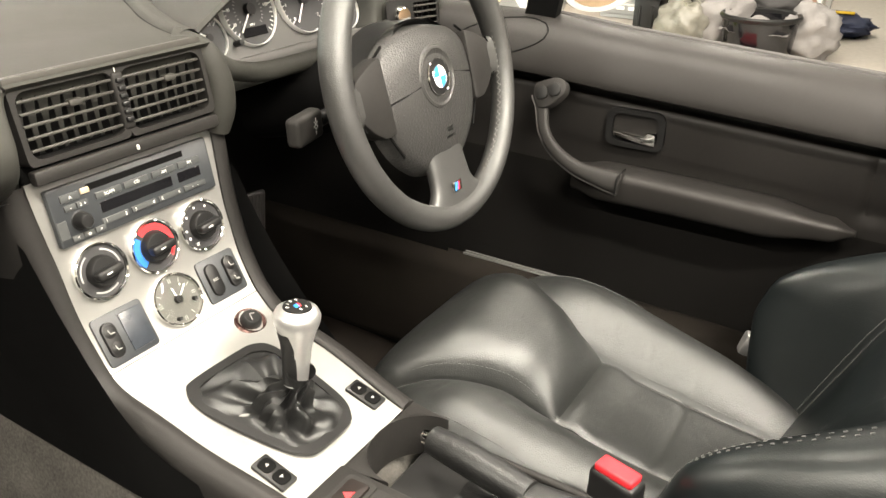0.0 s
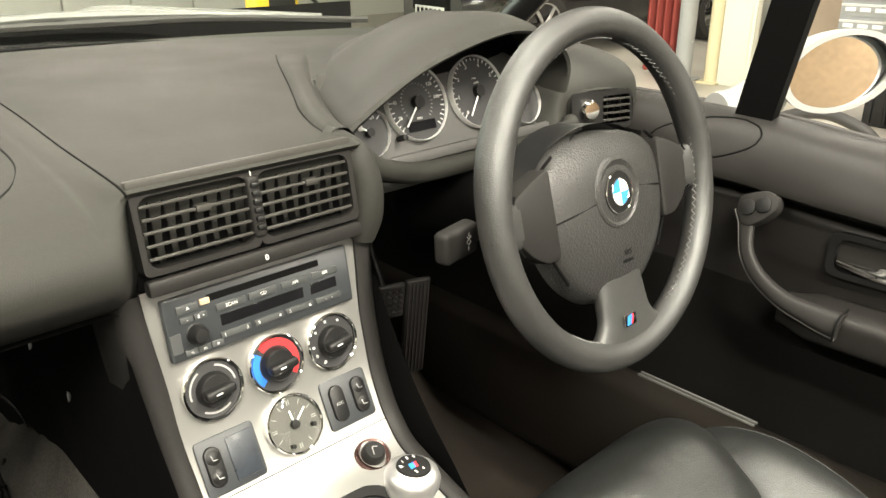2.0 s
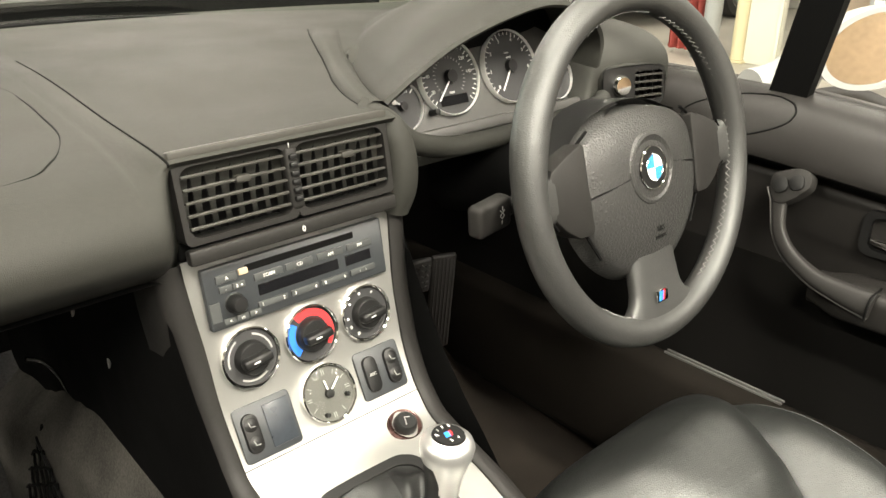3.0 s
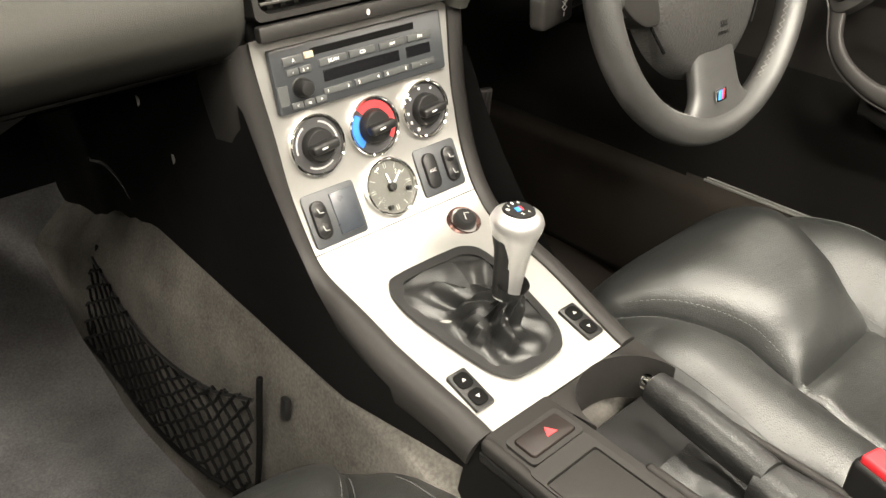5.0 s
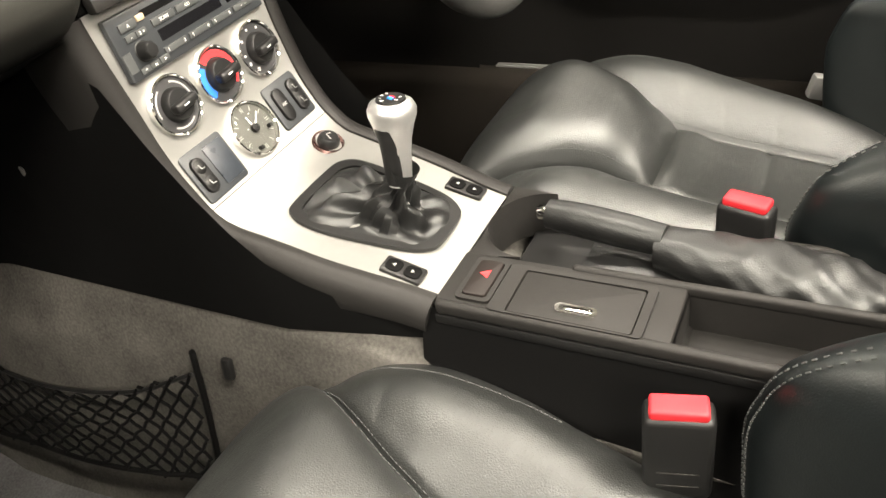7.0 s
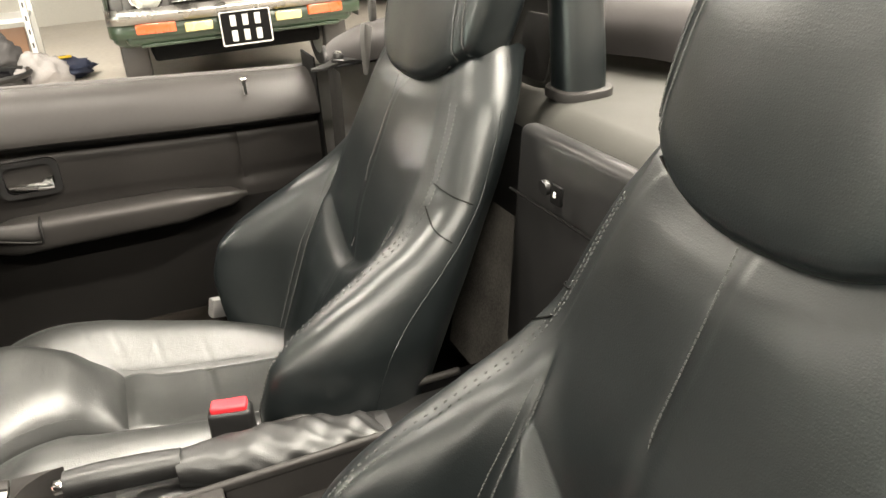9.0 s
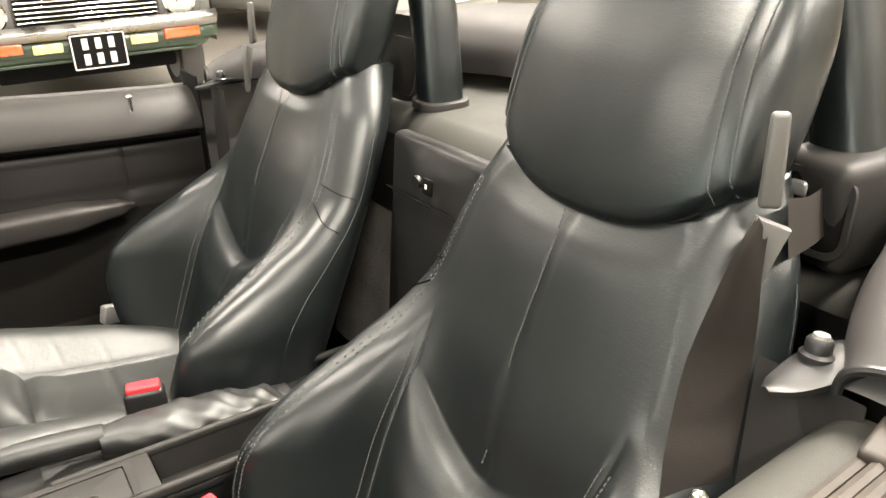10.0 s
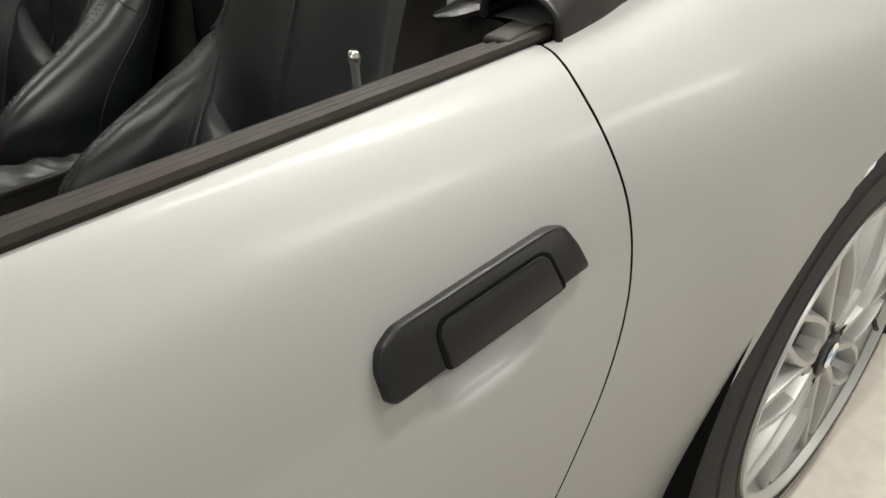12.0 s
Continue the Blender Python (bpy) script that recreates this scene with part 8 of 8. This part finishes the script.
def blob(name, at, size, mat, label, cat, seed, group="workshop clutter", knots=3.0, cord=True):
    """A slumped soft bag."""
    t = thing(name, at, label, cat, group)
    def f(u, v):
        a, p = 2 * math.pi * u, math.pi * v
        d = Vector((math.sin(p) * math.cos(a), math.sin(p) * math.sin(a), -math.cos(p)))
        k = 1 + 0.30 * noise.noise(d * knots + Vector((seed, 0, 0))) + 0.12 * noise.noise(d * knots * 3 + Vector((0, seed, 0)))
        q = Vector((d.x * size[0] / 2 * k, d.y * size[1] / 2 * k, d.z * size[2] / 2 * k))
        q.z = max(q.z, -size[2] / 2 * 0.9)
        return Vector(at) + q + Vector((0, 0, size[2] / 2 * 0.9))
    part("sack", surf(40, 26, f, closed=True), mat, t, angle=89)
    if cord:
        part("strap", tube([Vector(at) + Vector((0.0, size[1] * 0.3 * math.cos(a), size[2] * 0.8 + size[2] * 0.3 * math.sin(a))) for a in (math.pi * k / 10 for k in range(11))], 0.012, 6), mat, t)
    return t
NEON = material("neon_yellow_plastic", (0.6, 0.75, 0.06), 0.5, var=0.15)
CLEARISH = material("grey_green_bag", (0.17, 0.165, 0.14), 0.3, var=0.25)
DARKCLOTH = material("dark_grey_cloth", (0.06, 0.058, 0.058), 0.85, var=0.3)
MIDCLOTH = material("grey_cloth", (0.2, 0.19, 0.185), 0.85, var=0.25)
NAVY = material("navy_cloth", (0.02, 0.028, 0.06), 0.7, var=0.2)
BLUECRATE = material("blue_plastic", (0.03, 0.12, 0.4), 0.45, var=0.08)
blob("plastic_sack", (4.80, 1.05, 0.0), (0.34, 0.34, 0.34), CLEARISH, "translucent grey plastic sack of rubbish", "sack", 1.3, knots=2.2)
blob("work_jacket", (4.98, 0.86, 0.0), (0.46, 0.44, 0.40), MIDCLOTH, "grey crumpled work jacket", "jacket", 6.6, knots=2.4, cord=False)
blob("work_jacket", (4.98, 0.30, 0.0), (0.42, 0.36, 0.34), MIDCLOTH, "grey crumpled work jacket beside a tub", "jacket", 2.2, knots=2.6, cord=False)
blob("grey_bag", (5.50, 1.02, 0.515), (0.34, 0.24, 0.16), MIDCLOTH, "grey cloth bag on a shelf", "bag", 7.7)
blob("brown_bag", (5.52, 0.82, 0.515), (0.36, 0.30, 0.26), material("brown_orange_plastic", (0.22, 0.08, 0.03), 0.35, var=0.35, scale=9), "brown and orange plastic bag on a shelf", "bag", 9.1, cord=False)
blob("dark_bag", (5.50, 0.62, 0.135), (0.40, 0.40, 0.30), DARKCLOTH, "dark cloth bag on the lowest shelf", "bag", 3.9)

def crumple(c, r, k, seed):
    """A wavy loop of cloth."""
    out = []
    for i in range(40):
        a = 2 * math.pi * i / 40
        w = 1 + 0.22 * noise.noise((2 * math.cos(a), 2 * math.sin(a), seed))
        out.append((c[0] + 0.5 * r * w * math.sin(a), c[1] + r * w * math.cos(a), c[2] + k * r * w * math.sin(a)))
    return out
vest = thing("neon_vest", (4.98, 1.14, 0.25), "crumpled neon yellow work vest with white strips", "vest", "workshop clutter")
part("collar", tube(crumple((4.98, 1.14, 0.385), 0.085, 0.9, 4.1), lambda t: 0.028 + 0.012 * math.sin(14 * t), 8, closed=True), NEON, vest)
part("lining", tube(crumple((5.02, 1.15, 0.385), 0.055, 0.9, 1.7), 0.036, 8, closed=True), WHITEEN, vest, "white cloth lining")
part("tail", tube([(4.95, 1.17, 0.33), (4.93, 1.12, 0.27), (4.92, 1.02, 0.25), (4.92, 0.95, 0.24)], lambda t: 0.035 - 0.015 * t, 8, 14), NEON, vest)
drum = thing("cable_drum", (5.24, 1.03, 0), "dark drum with a bright yellow lid", "drum", "workshop clutter")
part("barrel", revolve([(0, 0.0), (0.115, 0.0), (0.12, 0.02), (0.12, 0.40), (0, 0.40)], pose(5.24, 1.03, 0), 28), DARK, drum)
part("lid", revolve([(0.0, 0.425), (0.06, 0.435), (0.10, 0.432), (0.145, 0.420), (0.150, 0.405), (0.12, 0.400)], pose(5.24, 1.03, 0), 32), material("yellow_lid_plastic", (0.72, 0.52, 0.02), 0.4, var=0.1), drum)
part("lid_label", revolve([(0, 0.4372), (0.055, 0.4365)], pose(5.24, 1.03, 0), 24), MIDCLOTH, drum)
tub = thing("plastic_tub", (4.76, 0.56, 0), "glossy black round plastic tub with a rolled rim", "tub", "workshop clutter")
part("shell", revolve([(0, 0.004), (0.19, 0.0), (0.205, 0.02), (0.228, 0.26), (0.222, 0.26), (0.200, 0.03), (0, 0.02)], pose(4.76, 0.56, 0), 36), SCREEN, tub)
part("rim", revolve([(0.224, 0.25), (0.240, 0.262), (0.244, 0.278), (0.234, 0.290), (0.222, 0.280), (0.224, 0.25)], pose(4.76, 0.56, 0), 36, caps=False), DARK, tub)
part("cloth_inside", surf(16, 12, lambda u, v: Vector((4.76 + 0.2 * (2 * u - 1), 0.56 + 0.2 * (2 * v - 1), 0.20 + 0.07 * math.exp(-4 * ((2 * u - 1) ** 2 + (2 * v - 1) ** 2)) + 0.03 * noise.noise((7 * u, 7 * v, 1))))), MIDCLOTH, tub)
rag = blob("yellow_rag", (4.30, 1.28, 0.0), (0.16, 0.20, 0.10), NEON, "yellow-green rag on the floor", "rag", 5.2, cord=False, knots=1.8)
def crate(at, size, mat, label, ribs=4):
    t = thing("storage_crate", at, label, "crate", "storage crates")
    x, y, z = at
    part("box", rbox(size, 0.015, 2, pose(x, y, z + size[2] / 2)), mat, t)
    part("rim", rbox((size[0] + 0.02, size[1] + 0.02, 0.025), 0.006, 2, pose(x, y, z + size[2] - 0.02)), mat, t)
    for k in range(ribs):
        part("rib", rbox((0.012, 0.02, size[2] * 0.7), 0.003, 1, pose(x - size[0] / 2 - 0.004, y - size[1] / 2 + size[1] * (k + 0.5) / ribs, z + size[2] * 0.42)), mat, t)
    return t
crate((5.56, 1.23, 0.515), (0.26, 0.20, 0.17), BLUECRATE, "blue ribbed plastic storage crate on the rack")
crate((5.02, 1.34, 0.0), (0.20, 0.18, 0.31), DARK, "black plastic tool case standing upright", 2)
crate((5.62, 1.30, 0.135), (0.14, 0.11, 0.30), RED, "red plastic box on the rack", 3)
crate((5.60, 0.72, 1.015), (0.34, 0.6, 0.3), GREYMETAL, "grey plastic box on an upper shelf", 4)
crate((4.35, 0.62, 0.0), (0.16, 0.24, 0.06), RED, "flat red plastic box on the floor", 3)
navy = blob("navy_bag", (5.95, 0.26, 0.0), (0.45, 0.52, 0.16), NAVY, "flat navy cloth bag with a yellow mark on the floor", "bag", 3.3, cord=False)
part("yellow_mark", rbox((0.04, 0.24, 0.02), 0.006, 2, pose(5.88, 0.26, 0.165, 0, 12, 10)), material("yellow_print", (0.75, 0.5, 0.03), 0.6, var=0.05), navy)
plk = thing("timber_plank", (6.8, 0.62, 0), "reddish brown timber plank on the floor", "plank")
part("board", rbox((2.9, 0.34, 0.09), 0.01, 2, pose(7.45, 0.72, 0.045, 0, 0, 5)), material("brown_timber", (0.26, 0.13, 0.07), 0.6, var=0.2, scale=12, stretch=(1, 8, 1)), plk)
part("end_cleat", rbox((0.06, 0.34, 0.03), 0.005, 1, pose(6.3, 0.62, 0.105, 0, 0, 5)), BOARD, plk)
hose = thing("vacuum_hose", (4.2, 1.3, 0.0), "black ribbed vacuum hose looped over the clutter", "hose")
part("loop", tube([(4.20, 1.72, 0.04), (4.20, 1.60, 0.14), (4.20, 1.38, 0.19), (4.20, 1.16, 0.13), (4.22, 1.04, 0.035), (4.30, 0.90, 0.035)], 0.034, 10, 40), RUBBER, hose)
part("cuff", tube([(4.29, 0.92, 0.035), (4.34, 0.82, 0.035)], 0.040, 10), DARK, hose)

# ---- yellow pressure washer beyond the bonnet ----
YEL = material("yellow_plastic", (0.78, 0.52, 0.02), 0.4, var=0.06)
pw = thing("pressure_washer", (3.45, 5.95, 0), "yellow and black pressure washer on wheels", "pressure washer")
part("body", rbox((0.42, 0.34, 0.62), 0.10, 4, pose(3.45, 5.95, 0.45)), YEL, pw)
part("face_panel", rbox((0.26, 0.03, 0.34), 0.05, 3, pose(3.45, 5.78, 0.5)), DARK, pw)
part("handle", tube([(3.28, 6.08, 0.6), (3.28, 6.14, 1.0), (3.45, 6.15, 1.05), (3.62, 6.14, 1.0), (3.62, 6.08, 0.6)], 0.022, 8, 20), DARK, pw)
for sx in (-1, 1):
    part("wheel", revolve([(0, 0.03), (0.12, 0.03), (0.13, 0.0), (0.12, -0.03), (0, -0.03)], pose(3.45 + sx * 0.25, 6.0, 0.13, 0, 90, 0), 24), DARK, pw)
part("front_foot", rbox((0.34, 0.14, 0.14), 0.03, 3, pose(3.45, 5.78, 0.07)), DARK, pw)
part("hose", tube([(3.7, 5.9, 0.7), (3.9, 5.85, 0.5), (3.92, 5.9, 0.2), (3.75, 5.9, 0.05)], 0.018, 8, 20), DARK, pw)
DAYLIGHT = glow("daylit_obscured_glass", (0.84, 0.95, 0.92), 4.5)
lightwall = thing("glazed_end_door", (-2.0, Y1, 0.2), "tall obscured glass door panels lit by daylight", "glazed door")
for k in range(6):
    part("pane", rbox((1.02, 0.02, 2.3), 0.004, 1, pose(-4.9 + 1.08 * k, Y1 - 0.02, 1.40)), DAYLIGHT, lightwall, "pale daylit glass pane")
    part("mullion", rbox((0.06, 0.06, 2.4), 0.006, 1, pose(-5.44 + 1.08 * k, Y1 - 0.04, 1.40)), STEEL, lightwall)
part("rail", rbox((6.5, 0.06, 0.08), 0.006, 1, pose(-2.2, Y1 - 0.045, 0.22)), STEEL, lightwall)
sd = thing("side_door", (1.9, Y1, 0), "white panelled garage door in the end wall", "door")
for k in range(5):
    part("leaf", rbox((0.78, 0.05, 2.4), 0.01, 2, pose(1.6 + 0.8 * k, Y1 - 0.03, 1.2)), material("white_gloss_door", (0.75, 0.76, 0.72), 0.35, var=0.04) if k == 0 else bpy.data.materials["white_gloss_door"], sd)
part("frame_post", rbox((0.10, 0.12, 2.5), 0.01, 2, pose(1.0, Y1 - 0.1, 1.25)), material("blue_grey_steel", (0.12, 0.16, 0.24), 0.45, var=0.08), sd)

# ---- wipers on the scuttle ----
wp = thing("windscreen_wiper", (0, 1.05, 0.98), "grey metal wiper arms lying on the scuttle", "wiper")
part("arm", tube([(-0.10, 1.10, 0.985), (0.05, 1.085, 1.003), (0.25, 1.03, 1.003), (0.42, 0.985, 0.995)], lambda t: 0.011 - 0.005 * t, 8, 20), ARM_METAL, wp)
part("arm", tube([(0.12, 1.12, 0.985), (0.20, 1.10, 1.008), (0.34, 1.055, 1.000), (0.55, 0.95, 0.985)], lambda t: 0.010 - 0.004 * t, 8, 20), ARM_METAL, wp)
part("blade", tube([(-0.35, 1.03, 0.992), (0.0, 1.035, 0.996), (0.25, 1.01, 0.994)], 0.006, 6, 16), RUBBER, wp)
part("blade", tube([(0.05, 1.05, 0.995), (0.35, 1.00, 0.992), (0.62, 0.90, 0.978)], 0.006, 6, 16), RUBBER, wp)
for x, y in ((-0.10, 1.10), (0.12, 1.12)):
    part("pivot", revolve([(0.018, -0.02), (0.018, 0.014), (0.012, 0.02), (0, 0.021)], pose(x, y, 0.985), 18), ARM_METAL, wp)
